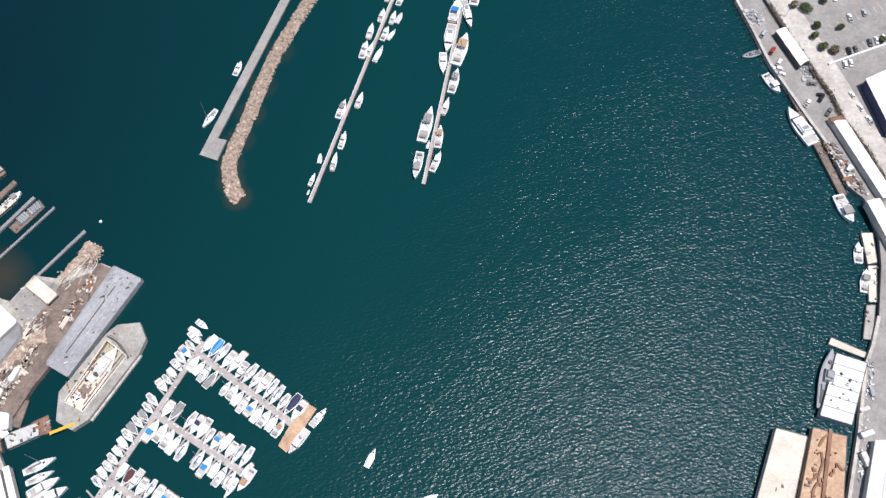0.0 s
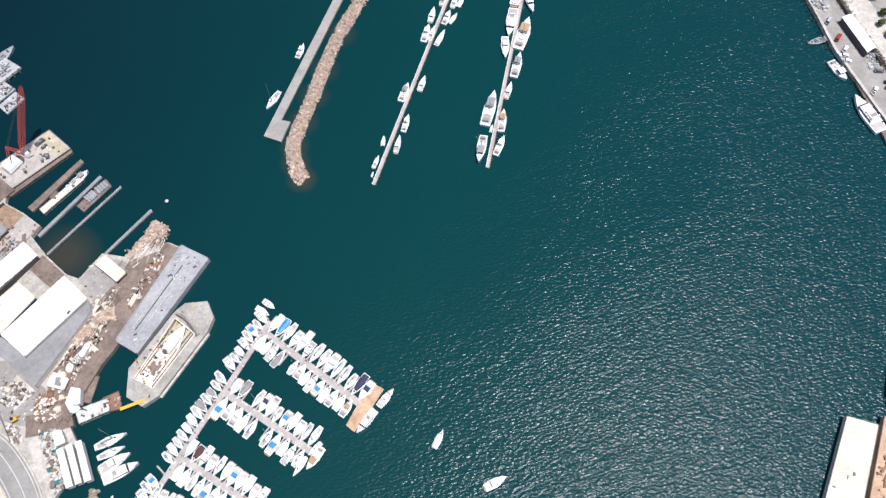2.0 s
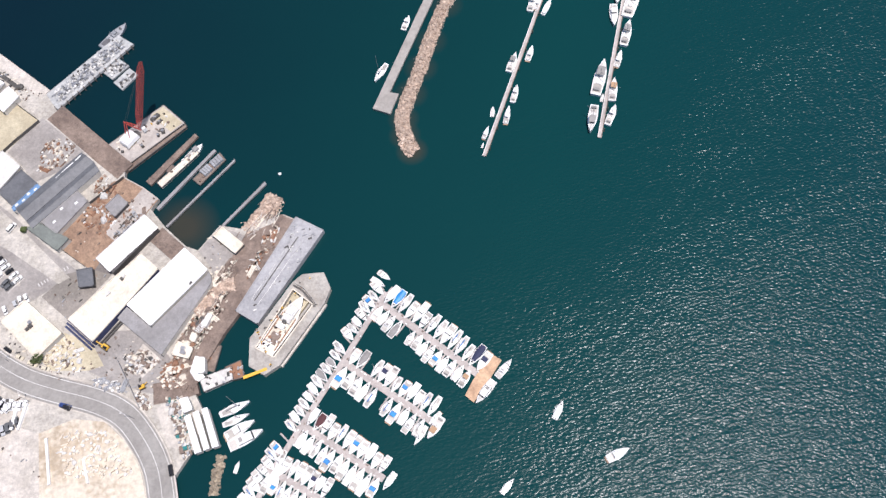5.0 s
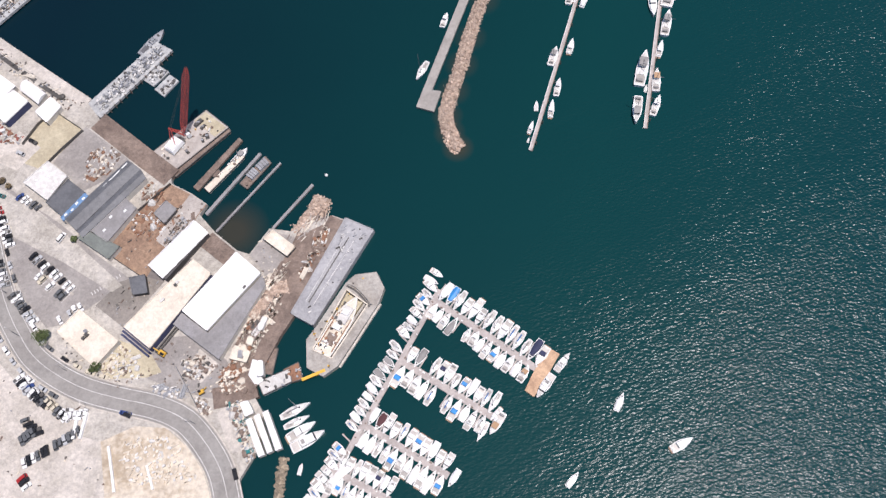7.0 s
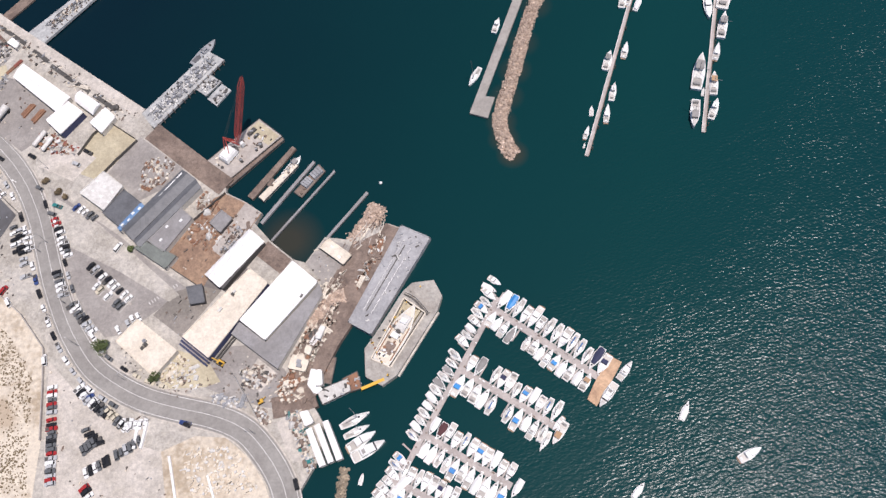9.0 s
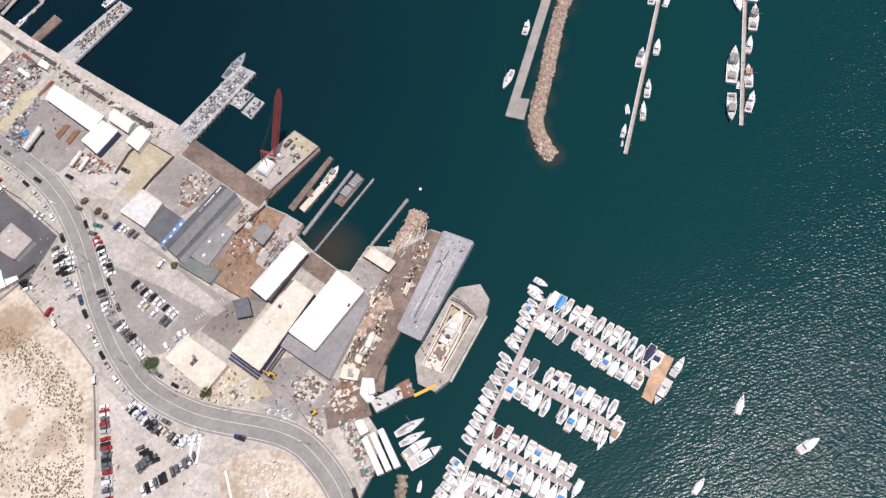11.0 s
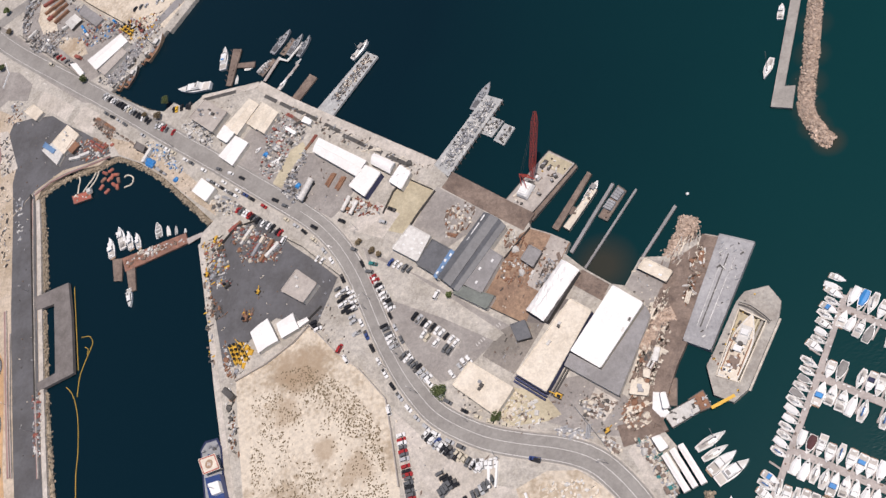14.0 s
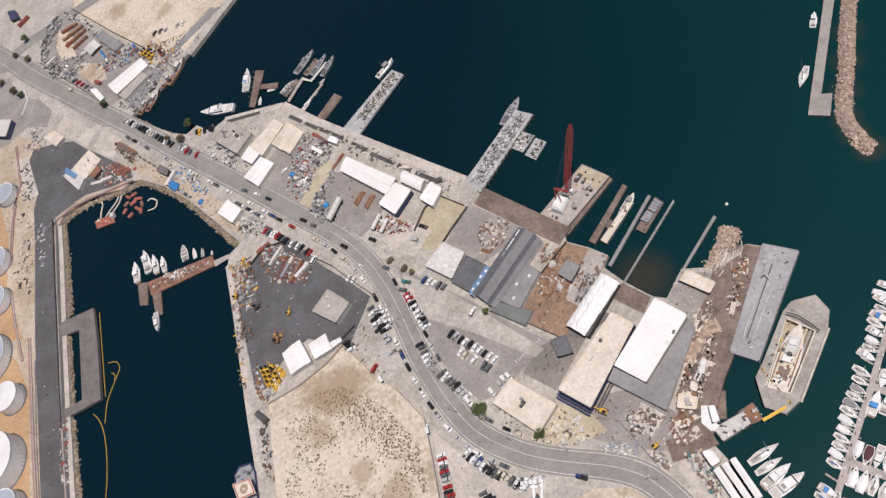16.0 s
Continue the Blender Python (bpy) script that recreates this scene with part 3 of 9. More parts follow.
slab("road_apron", [(-634.5, 427.4), (-608.8, 407.3), (-572.9, 377.9), (-541.5, 349.4), (-522.1, 336.4), (-512.4, 323.1), (-531.7, 328.8), (-567.9, 355.8), (-640.8, 414.1)], LAND, LAND + 0.06, ASPHALT, "grey asphalt verge along the road", "road")
slab("road_inlet_quay", [(-479.7, 374.5), (-446.0, 402.0), (-455.0, 405.5), (-495.1, 368.8), (-512.1, 361.8), (-513.0, 339.0), (-504.8, 337.0), (-489.4, 356.1)], LAND, LAND + 0.17, MID_ROOF, "grey quay road along the inlet", "road")
slab("ground_gear_pad", [(-201.7, 93.7), (-192.5, 86.9), (-199.3, 78.8), (-206.1, 86.0)], LAND, LAND + 0.1, PALE_CONCRETE, "pale concrete pad with stored gear", "paving")
slab("ground_boatyard_pad", [(-323.5, 191.9), (-307.6, 205.2), (-294.4, 195.5), (-303.9, 183.1)], LAND, LAND + 0.08, PALE_CONCRETE, "pale washed concrete pad", "paving")
slab("ground_marina_lot", [(-190.8, 65.9), (-183.7, 72.6), (-178.4, 60.5), (-176.6, 50.0), (-183.4, 50.6)], LAND, LAND + 0.08, PALE_CONCRETE, "pale gravel lot by the boat sheds", "paving")
tagged(part("parking_median", ribbon([(-280.8, 131.1), (-273.4, 125.6), (-262.8, 119.1)], 1.0, LAND, LAND + 0.24), PALE_CONCRETE), "pale kerbed median in the car park", "kerb", "", "structure")
ROAD_LINE = smooth_line([(-904.9, 630.6), (-717.5, 477.0), (-654.9, 432.9), (-610.9, 396.4), (-553.9, 355.5), (-503.3, 319.3), (-458.0, 285.7), (-417.6, 256.4), (-377.1, 226.1), (-347.8, 203.8), (-331.3, 186.9), (-318.9, 167.9), (-309.9, 148.6), (-301.9, 130.5), (-292.7, 113.3), (-285.5, 102.5), (-275.6, 90.9), (-264.1, 83.0), (-250.5, 76.6), (-236.1, 72.6), (-218.6, 68.9), (-206.5, 64.4), (-198.1, 57.9), (-188.6, 46.2), (-183.3, 34.4), (-177.4, 11.4), (-171.5, -27.1)], 8)
ROAD_W = [15.0 - 3.4 * min(1.0, i / 70) for i in range(len(ROAD_LINE))]
road = part("road", ribbon(ROAD_LINE, ROAD_W, LAND, LAND + 0.1), ROAD_MAT)
tagged(road, "pale grey asphalt road curving past the shipyard", "road", "", "structure")


def line_mark(name, line, width, z, label):
    return tagged(part(name, ribbon(line, width, z, z + 0.012), PAINT_WHITE), label, "road marking", "", "structure")


line_mark("road_edge_line", offset_line(ROAD_LINE, 4.9), 0.22, LAND + 0.1, "worn white road edge line")
line_mark("road_edge_line", offset_line(ROAD_LINE, -4.8), 0.22, LAND + 0.1, "worn white road edge line")
line_mark("road_centre_line", offset_line(ROAD_LINE, 0.3)[70:], 0.2, LAND + 0.1, "worn white road centre line")
kerb = part("kerb", ribbon(offset_line(ROAD_LINE, 6.3)[80:], 0.6, LAND, LAND + 0.6), PALE_CONCRETE)
tagged(kerb, "low pale concrete kerb wall along the road", "kerb", "", "structure")
kerb = part("kerb", ribbon(offset_line(ROAD_LINE, -6.2)[60:], 0.35, LAND, LAND + 0.25), PALE_CONCRETE)
tagged(kerb, "pale concrete kerb along the road", "kerb", "", "structure")
tagged(part("road_side_street", ribbon([(-646.3, 423.3), (-621.4, 436.7), (-590.5, 447.8), (-560.1, 458.6), (-522.1, 483.2)], 11, LAND, LAND + 0.08), ROAD_MAT), "grey side street joining the main road", "road", "", "structure")
tagged(part("road_west_street", ribbon([(-747.5, 434.4), (-675.3, 422.0), (-640.0, 421.1)], 18, LAND, LAND + 0.07), ROAD_MAT), "grey side street joining the main road", "road", "", "structure")


def quay(name, line, width, mat, label, z1=LAND + 0.16, z0=-2):
    return tagged(part(name, ribbon(line, width, z0, z1), mat), label, "quay edge", "", "structure")


quay("quay_north", [(-431.8, 304.7), (-390.2, 303.0)], 4.5, PALE_CONCRETE, "pale concrete quay edge")
quay("quay_north", [(-390.2, 303.0), (-365.8, 283.4), (-348.6, 271.2), (-314.8, 247.3), (-275.7, 220.0)], 6.0, PALE_CONCRETE, "pale concrete quay edge with fender slots")
quay("quay_timber", [(-268.2, 209.4), (-238.3, 185.9), (-226.6, 177.1)], 10.0, DECK_WOOD, "brown timber wharf deck", LAND + 0.18)
quay("quay_basin", [(-417.8, 201.8), (-409.1, 169.6), (-394.6, 112.0), (-383.5, 71.8), (-373.0, 41.3)], 3.6, PALE_CONCRETE, "pale quay edge along the basin", LAND + 0.16)
quay("quay_tank_side", [(-553.0, 258.3), (-544.0, 228.2), (-534.1, 192.2), (-515.7, 127.8), (-502.2, 82.9), (-483.5, 22.6)], 3.0, PALE_CONCRETE, "pale quay edge along the tank side", LAND + 0.16)
quay("quay_upper", [(-437.5, 410.6), (-469.1, 370.2)], 8.0, CONCRETE, "grey concrete quay", LAND + 0.16)
quay("quay_dock_deck", [(-145.2, 153.8), (-153.0, 135.9), (-162.6, 117.3), (-171.5, 101.7), (-177.4, 88.3), (-182.8, 77.5)], 10.0, DECK_WOOD, "brown stained timber wharf deck", LAND + 0.18)
quay("quay_dock_foot", [(-193.2, 72.0), (-182.9, 74.2), (-175.5, 77.1)], 9.0, DECK_WOOD, "brown stained timber wharf deck", LAND + 0.22)
quay("quay_east", [(156.5, 308.3), (161.8, 289.6), (167.0, 268.1), (173.9, 250.8), (180.6, 234.2), (187.8, 217.5), (192.6, 196.4)], 1.4, PALE_CONCRETE, "pale concrete east quay edge")
quay("quay_east", [(192.0, 131.7), (186.3, 118.3), (181.1, 108.8), (173.1, 82.4), (162.5, 53.3)], 1.4, PALE_CONCRETE, "pale concrete east quay edge")


def pier(name, outline, z0, z1, mat, label, pile_line=None, more=()):
    """A deck on piles."""
    ob = thing(name, label, "pier")
    part("deck", prism(bmesh.new(), outline, z0, z1), mat, ob)
    for extra, m2 in more:
        part("side_deck", prism(bmesh.new(), extra, z0, z1 - 0.06), m2, ob)
    for a, b, n in pile_line or ():
        for k in range(n):
            t = (k + 0.5) / n
            p = (a[0] + (b[0] - a[0]) * t, a[1] + (b[1] - a[1]) * t)
            part("pier_post", rod(bmesh.new(), (*p, -2.5), (*p, z1 + 0.9), 0.3, 7), DECK_WOOD, ob)
    return ob


pier("jetty_pier", [(-112.5, 212.8), (-103.9, 209.7), (-100.6, 221.1), (-105.0, 222.0), (-60.4, 359.5), (-65.4, 359.5)], 0.3, 1.5, JETTY_GREY, "grey plank jetty with a wide end platform")
pier("timber_pier", [(-413.3, 338.1), (-406.9, 335.9), (-411.4, 309.0), (-415.3, 310.2)], 0.6, 1.5, DECK_WOOD, "brown timber pier with a side arm", more=[([(-408.1, 325.3), (-395.6, 323.0), (-395.7, 318.7), (-408.6, 322.0)], DECK_WOOD)], pile_line=[(((-414.0, 338.5)), ((-416.1, 312.3)), 7), (((-407.9, 336.5)), ((-412.7, 311.3)), 7)])
pier("dark_float", [(-355.5, 302.3), (-350.4, 297.9), (-361.8, 284.4), (-366.9, 287.9)], 0.1, 1.0, DECK_WOOD, "dark brown floating dock")
pier("concrete_pier", [(-317.8, 306.2), (-310.3, 300.4), (-338.3, 266.2), (-348.3, 274.2)], 0.8, 2.2, PIER_GREY, "pale grey concrete pier with a fendered edge", [(((-311.2, 301.4)), ((-337.3, 269.1)), 12)])
pier("equipment_pier", [(-246.2, 256.0), (-237.1, 250.4), (-267.6, 211.5), (-276.6, 219.1)], 0.8, 2.2, PIER_GREY, "pale pier crowded with grey equipment", [(((-236.6, 250.0)), ((-266.8, 211.8)), 14)])
pier("work_float", [(-243.5, 242.3), (-237.4, 238.1), (-244.3, 229.8), (-250.4, 234.2)], 0.1, 1.0, PIER_GREY, "small pale work float")
pier("work_float", [(-237.0, 236.6), (-231.7, 232.6), (-238.0, 223.6), (-243.4, 228.0)], 0.1, 1.0, PIER_GREY, "small grey work float")
pier("slip_pier", [(-197.0, 198.6), (-195.1, 196.9), (-213.3, 170.4), (-216.0, 172.5)], 0.3, 1.5, DECK_WOOD, "old brown slip pier")
pier("slip_pier", [(-186.3, 190.0), (-185.1, 189.1), (-207.3, 157.6), (-208.5, 158.7)], 0.3, 1.5, MID_ROOF, "narrow grey slip pier")
pier("slip_pier", [(-175.7, 184.7), (-175.1, 183.9), (-201.7, 148.9), (-202.4, 149.6)], 0.5, 1.5, MID_ROOF, "thin grey slip pier")
pier("slip_pier", [(-159.7, 172.9), (-158.7, 171.8), (-175.7, 149.7), (-176.5, 150.6)], 0.5, 1.5, MID_ROOF, "thin grey slip pier with a landing")
pier("loading_dock", [(-536.5, 187.8), (-511.5, 193.3), (-503.8, 170.8), (-494.0, 135.3), (-517.6, 127.6), (-520.4, 132.5), (-507.6, 136.9), (-519.4, 180.8), (-532.6, 178.8)], 0.9, 3.0, DARK_TAUPE, "dark taupe concrete loading dock with a long well")
pier("red_pier", [(-474.8, 203.4), (-430.7, 211.6), (-427.9, 204.6), (-470.8, 194.0)], 0.2, 1.2, RED_WOOD, "reddish plank boat pier with brown ends", more=[([(-482.3, 204.1), (-474.8, 203.4), (-472.3, 188.6), (-478.1, 189.3)], DECK_WOOD), ([(-470.1, 194.5), (-464.2, 195.5), (-460.7, 180.9), (-465.3, 180.3)], DECK_WOOD)])
pier("gangway", [(-429.1, 207.4), (-419.0, 209.6), (-418.0, 207.2), (-427.4, 203.5)], 1.2, 1.5, GREY_DOCK, "grey gangway to the boat pier")

# floating docks of the outer basin and of the marina
FLOAT_A, FLOAT_B = [(-58.9, 187.7), (-23.0, 310.7)], [(-6.2, 197.8), (14.1, 311.0)]


def run_on(a, b, k):
    return (b[0] + (b[0] - a[0]) * k, b[1] + (b[1] - a[1]) * k)


for line in (FLOAT_A, FLOAT_B):
    ob = thing("floating_dock", "long narrow pale floating dock in open water", "floating dock")
    end = run_on(*line, 0.5)
    part("deck", ribbon([line[0], end], 1.8, 0.05, 0.65), GREY_DOCK, ob)
    # pale strip on the left edge, dark strip on the right
    part("edge_board", ribbon(offset_line([Vector(line[0]), Vector(end)], 0.82), 0.3, 0.5, 0.78), GELCOAT_DULL, ob)
    part("edge_board", ribbon(offset_line([Vector(line[0]), Vector(end)], -0.82), 0.3, 0.5, 0.78), DECK_WOOD, ob)
    d = (Vector(end) - Vector(line[0])).normalized()
    for k in range(12):
        p = Vector(line[0]) + d * (4 + 11.5 * k) + Vector((d.y, -d.x)) * 1.6
        part("pier_post", rod(bmesh.new(), (p.x, p.y, -2), (p.x, p.y, 2.6), 0.2, 7), BARK, ob)

SPINE = [(-99.7, 120.0), (-105.4, 108.4), (-117.6, 84.6), (-130.8, 59.9), (-140.5, 41.1), (-146.6, 26.5)]
DOCK_A, DOCK_B, DOCK_C, DOCK_D = [(-102.4, 115.6), (-59.3, 84.8)], [(-115.3, 88.4), (-76.6, 64.4)], [(-130.4, 62.0), (-94.8, 41.3)], [(-141.8, 43.7), (-117.9, 32.0)]
marina = thing("marina_dock", "grey plank main walkway of the marina", "floating dock")
part("deck", ribbon(SPINE, 2.3, 0.1, 0.7), GREY_DOCK, marina)
for line in (DOCK_A, DOCK_B, DOCK_C, DOCK_D):
    ob = thing("marina_finger_dock", "grey plank finger dock lined with boats", "floating dock", group="marina docks")
    part("deck", ribbon(line, 3.0, 0.1, 0.66), GREY_DOCK, ob)

# dark slots along the north quay
for k, (a, b) in enumerate((([(-384.8, 293.5), (-375.9, 286.8)]), ([(-373.5, 285.2), (-364.8, 278.7)]), ([(-363.3, 278.2), (-347.4, 266.6)]), ([(-342.2, 262.1), (-332.1, 254.7)]), ([(-330.0, 251.9), (-315.5, 241.3)]), ([(-313.4, 240.1), (-305.5, 234.4)]), ([(-302.9, 232.3), (-290.1, 223.4)]), ([(-429.9, 302.9), (-406.1, 302.5)]))):
    ob = thing("quay_trench", "dark covered service trench in the quay", "trench", group="quay trenches")
    part("cover", ribbon([a, b], 2.2, LAND + 0.05, LAND + 0.22), DARK_STEEL, ob)
    part("kerb_edge", ribbon(offset_line([Vector(a), Vector(b)], 1.35), 0.4, LAND + 0.05, LAND + 0.4), PALE_CONCRETE, ob)

# timber fendering and gangway rails along the east quay
for line in ([(156.0, 308.3), (161.3, 289.6), (166.4, 268.1)], [(169.2, 259.6), (173.3, 250.8), (180.0, 234.2), (187.0, 217.5), (192.0, 196.4)]):
    ob = thing("quay_fender", "dark timber fender wall along the quay", "fender", group="quay fenders")
    part("wale", ribbon(offset_line([Vector(p) for p in line], 1.3), 0.9, 0.4, 2.2), DARK_STEEL, ob)
    for a, b in zip(line, line[1:]):
        n = max(2, int((Vector(b) - Vector(a)).length / 3.2))
        for k in range(n):
            p = Vector(a).lerp(Vector(b), (k + 0.5) / n) - Vector((1.7, 0.6))
            part("pier_post", rod(bmesh.new(), (p.x, p.y, -2), (p.x, p.y, 3.1), 0.3, 7), BARK, ob)

# parking bay lines, a zebra crossing and lane arrows
def bay_lines(line, n, length, name="parking_line"):
    a, b = Vector(line[0]), Vector(line[1])
    d = (b - a).normalized()
    o = Vector((-d.y, d.x)) * length / 2
    bm = bmesh.new()
    for k in range(n + 1):
        p = a + (b - a) * (k / n)
        ribbon([tuple(p - o), tuple(p + o)], 0.14, LAND + 0.05, LAND + 0.072, bm)
    return tagged(part(name, bm, PAINT_WHITE), "row of worn white parking bay lines", "road marking", "", "structure")


for line, n in (([(-286.4, 138.7), (-263.3, 121.0)], 10), ([(-281.8, 128.9), (-266.3, 117.4)], 7), ([(-293.4, 121.6), (-277.1, 105.8)], 9), ([(-301.9, 136.7), (-295.1, 123.3)], 6), ([(-308.9, 163.5), (-297.1, 142.8)], 9), ([(-394.9, 218.7), (-364.0, 197.2)], 16), ([(-513.5, 329.1), (-469.1, 296.3)], 17), ([(-291.7, 82.2), (-283.4, 40.0)], 24), ([(-342.0, 182.0), (-324.5, 166.5)], 8), ([(206.8, 292.9), (234.3, 305.8)], 8), ([(206.1, 273.6), (229.5, 284.6)], 8)):
    bay_lines(line, n, 4.8)
cross = [Vector(q) for q in [(-254.9, 119.1), (-242.5, 128.4)]]
for k in range(11):
    p = cross[0].lerp(cross[1], (k + 0.5) / 11)
    d = (cross[1] - cross[0]).normalized()
    w = Vector((-d.y, d.x)) * 0.8
    tagged(part("crossing_bar", ribbon([tuple(p - w), tuple(p + w)], 0.35, LAND + 0.05, LAND + 0.075), PAINT_WHITE), "white bar of a zebra crossing", "road marking", "", "structure")
for (x, y) in ((-612.7, 386.6), (-592.5, 371.1), (-571.6, 355.7), (-362.1, 213.3), (-333.9, 184.2)):
    bm = bmesh.new()
    box(bm, x, y, LAND + 0.1, 2.6, 0.35, 0.014, -28)
    box(bm, x - 1.2, y + 0.65, LAND + 0.1, 1.2, 0.9, 0.013, -28, 0.6)
    tagged(part("lane_arrow", bm, PAINT_WHITE), "white painted lane arrow on the road", "road marking", "", "structure")

# dock boxes and power posts on the marina docks
dr_ = random.Random(77)
for ob in [o for o in bpy.data.objects if o.name.startswith(("marina_dock", "marina_finger"))]:
    line = SPINE if ob.name.startswith("marina_dock") else None
    for src in ([SPINE] if line else []) or [DOCK_A, DOCK_B, DOCK_C, DOCK_D][[o.name for o in bpy.data.objects if o.name.startswith("marina_finger")].index(ob.name)::4][:1]:
        a, b = Vector(src[0]), Vector(src[-1])
        d = (b - a).normalized()
        n = int((b - a).length / 3.0)
        for k in range(n):
            p = a + (b - a) * ((k + dr_.random()) / n) + Vector((-d.y, d.x)) * dr_.choice((-1.0, 1.0)) * dr_.uniform(0.7, 1.2)
            part("dock_box", box(bmesh.new(), p.x, p.y, 0.66, dr_.uniform(0.4, 1.2), dr_.uniform(0.4, 0.7), dr_.uniform(0.3, 0.7), math.degrees(math.atan2(d.y, d.x)), 0.9), dr_.choice([GELCOAT, GELCOAT_DULL, CANVAS_GREY, DECK_WOOD]), ob)
# ---- buildings
def long_axis(q):
    a, b, c, d = [Vector(p) for p in q]
    if (b - a).length + (c - d).length >= (c - b).length + (d - a).length:
        return a, b, c, d
    return b, c, d, a


def building(name, quad, h, roof, wall, label, category="building", kind="flat", rise=1.2, units=0, doors=0, skylights=0, base=LAND, seed=1):
    """Walls, roof and what stands on the roof; h is the eaves height above the ground."""
    rng = random.Random(seed)
    ob = thing(name, label, category)
    a, b, c, d = long_axis(quad)
    if area2([a, b, c, d]) < 0:
        a, b, c, d = d, c, b, a
    cen = (a + b + c + d) / 4
    ins = [p + (cen - p).normalized() * 0.3 for p in (a, b, c, d)]
    part("wall", prism(bmesh.new(), [tuple(p) for p in ins], base - 0.5, base + h - 0.02), wall, ob)
    z = base + h
    r = ob
    bm = bmesh.new()
    if kind == "plain":
        prism(bm, [tuple(p) for p in (a, b, c, d)], z - 0.02, z + 0.3)
        r = part("roof", bm, roof, ob)
    elif kind == "flat":
        prism(bm, [tuple(p) for p in (a, b, c, d)], z - 0.02, z + 0.3)
        r = part("roof", bm, roof, ob)
        for p, q in ((a, b), (b, c), (c, d), (d, a)):
            e = (q - p).normalized()
            w = Vector((-e.y, e.x)) * 0.2
            part("parapet", ribbon([tuple(p + w), tuple(q + w)], 0.38, z + 0.3, z + 0.62), roof, ob)
    elif kind == "gable":
        m0, m1 = (d + a) / 2, (b + c) / 2
        for p, q, r0, r1 in ((a, b, m1, m0), (c, d, m0, m1)):
            bm2 = bmesh.new()
            v = [(p.x, p.y, z), (q.x, q.y, z), (r0.x, r0.y, z + rise), (r1.x, r1.y, z + rise)]
            loft(bm2, [[Vector(u) - Vector((0, 0, 0.05)) for u in v], [Vector(u) + Vector((0, 0, 0.18)) for u in v]])
            r = part("roof", bm2, roof, ob)
        for p, q, m in ((d, a, m0), (b, c, m1)):
            bm2 = bmesh.new()
            n = (m - cen).normalized() * -0.35
            v = [(p.x, p.y, z - 0.1), (q.x, q.y, z - 0.1), (m.x, m.y, z + rise - 0.06)]
            loft(bm2, [[Vector(u) + Vector((n.x, n.y, 0)) for u in v], [Vector(u) + Vector((n.x * 2, n.y * 2, 0)) for u in v]])
            part("gable_wall", bm2, wall, ob)
        bm2 = bmesh.new()
        rod(bm2, (m0.x, m0.y, z + rise + 0.16), (m1.x, m1.y, z + rise + 0.16), 0.16, 6)
        part("ridge_cap", bm2, roof, ob)
    elif kind == "tarp":
        g = [[bm.verts.new((*(a + (b - a) * (i / 20) + (d - a) * (j / 12)), z + rise * (math.sin(math.pi * j / 12) ** 0.7) * (1 + 0.5 * noise.noise(Vector((i * 0.5, j * 0.55, 1.0)))) + 0.35 * noise.noise(Vector((i * 1.3, j * 1.3, 5.0))))) for j in range(13)] for i in range(21)]
        for i in range(20):
            for j in range(12):
                bm.faces.new((g[i][j], g[i + 1][j], g[i + 1][j + 1], g[i][j + 1]))
        r = part("tarpaulin", bm, roof, ob)
    elif kind == "vault":
        m = [d + (a - d) * (k / 10) for k in range(11)]
        n = [c + (b - c) * (k / 10) for k in range(11)]
        rings = []
        for u in (m, n):
            top = [(p.x, p.y, z + rise * math.sin(math.pi * k / 10)) for k, p in enumerate(u)]
            rings.append(top + [(p.x, p.y, z - 0.2) for p in reversed(u)])
        loft(bm, rings)
        r = part("roof", bm, roof, ob)
    ex, ey = (b - a), (d - a)
    ang = math.degrees(math.atan2(ex.y, ex.x))
    zt = z + (0.3 if kind == "flat" else rise * 0.5)
    for k in range(units):
        p = a + ex * rng.uniform(0.12, 0.88) + ey * rng.uniform(0.2, 0.8)
        bm = box(bmesh.new(), p.x, p.y, zt, rng.uniform(1.2, 2.6), rng.uniform(1.0, 1.8), rng.uniform(0.8, 1.4), ang, 0.94)
        part("roof_unit", bm, rng.choice([STEEL, GELCOAT_DULL, DARK_STEEL]), r)
    for k in range(skylights):
        p = a + ex * ((k + 0.7) / (skylights + 0.4)) + ey * (0.3 if k % 2 else 0.62)
        part("skylight", box(bmesh.new(), p.x, p.y, zt, 1.6, 1.1, 0.28, ang, 0.85), GELCOAT, r)
    for k in range(doors):
        p = a + ex * ((k + 0.5) / doors)
        o = -ey.normalized() * 0.0
        part("roller_door", box(bmesh.new(), p.x + o.x, p.y + o.y, base, 3.4, 0.5, min(3.6, h * 0.75), ang), STEEL, ob)
    return ob


building("warehouse", [(-189.4, 136.6), (-177.2, 126.4), (-198.0, 100.1), (-210.3, 109.4)], 4.4, WHITE_ROOF, WALL_PALE, "large warehouse with a bright white roof", "warehouse", "flat")
building("warehouse_wing", [(-197.8, 99.7), (-176.8, 125.7), (-175.0, 121.0), (-191.6, 88.0)], 3.3, MID_ROOF, WALL_PALE, "grey flat-roofed wing along the warehouse", "warehouse wing", "plain", units=2, seed=6)
building("warehouse_wing", [(-210.6, 109.0), (-197.8, 99.7), (-191.6, 88.0), (-213.7, 103.7)], 3.3, MID_ROOF, WALL_PALE, "grey flat-roofed wing before the warehouse", "warehouse wing", "plain")
building("sand_roof_shed", [(-208.6, 133.6), (-199.4, 126.5), (-221.9, 92.7), (-235.1, 102.4)], 4.2, CREAM_ROOF, WALL_BLUE, "long shed with a sandy cream roof and dark rim", "shed", units=3, seed=4)
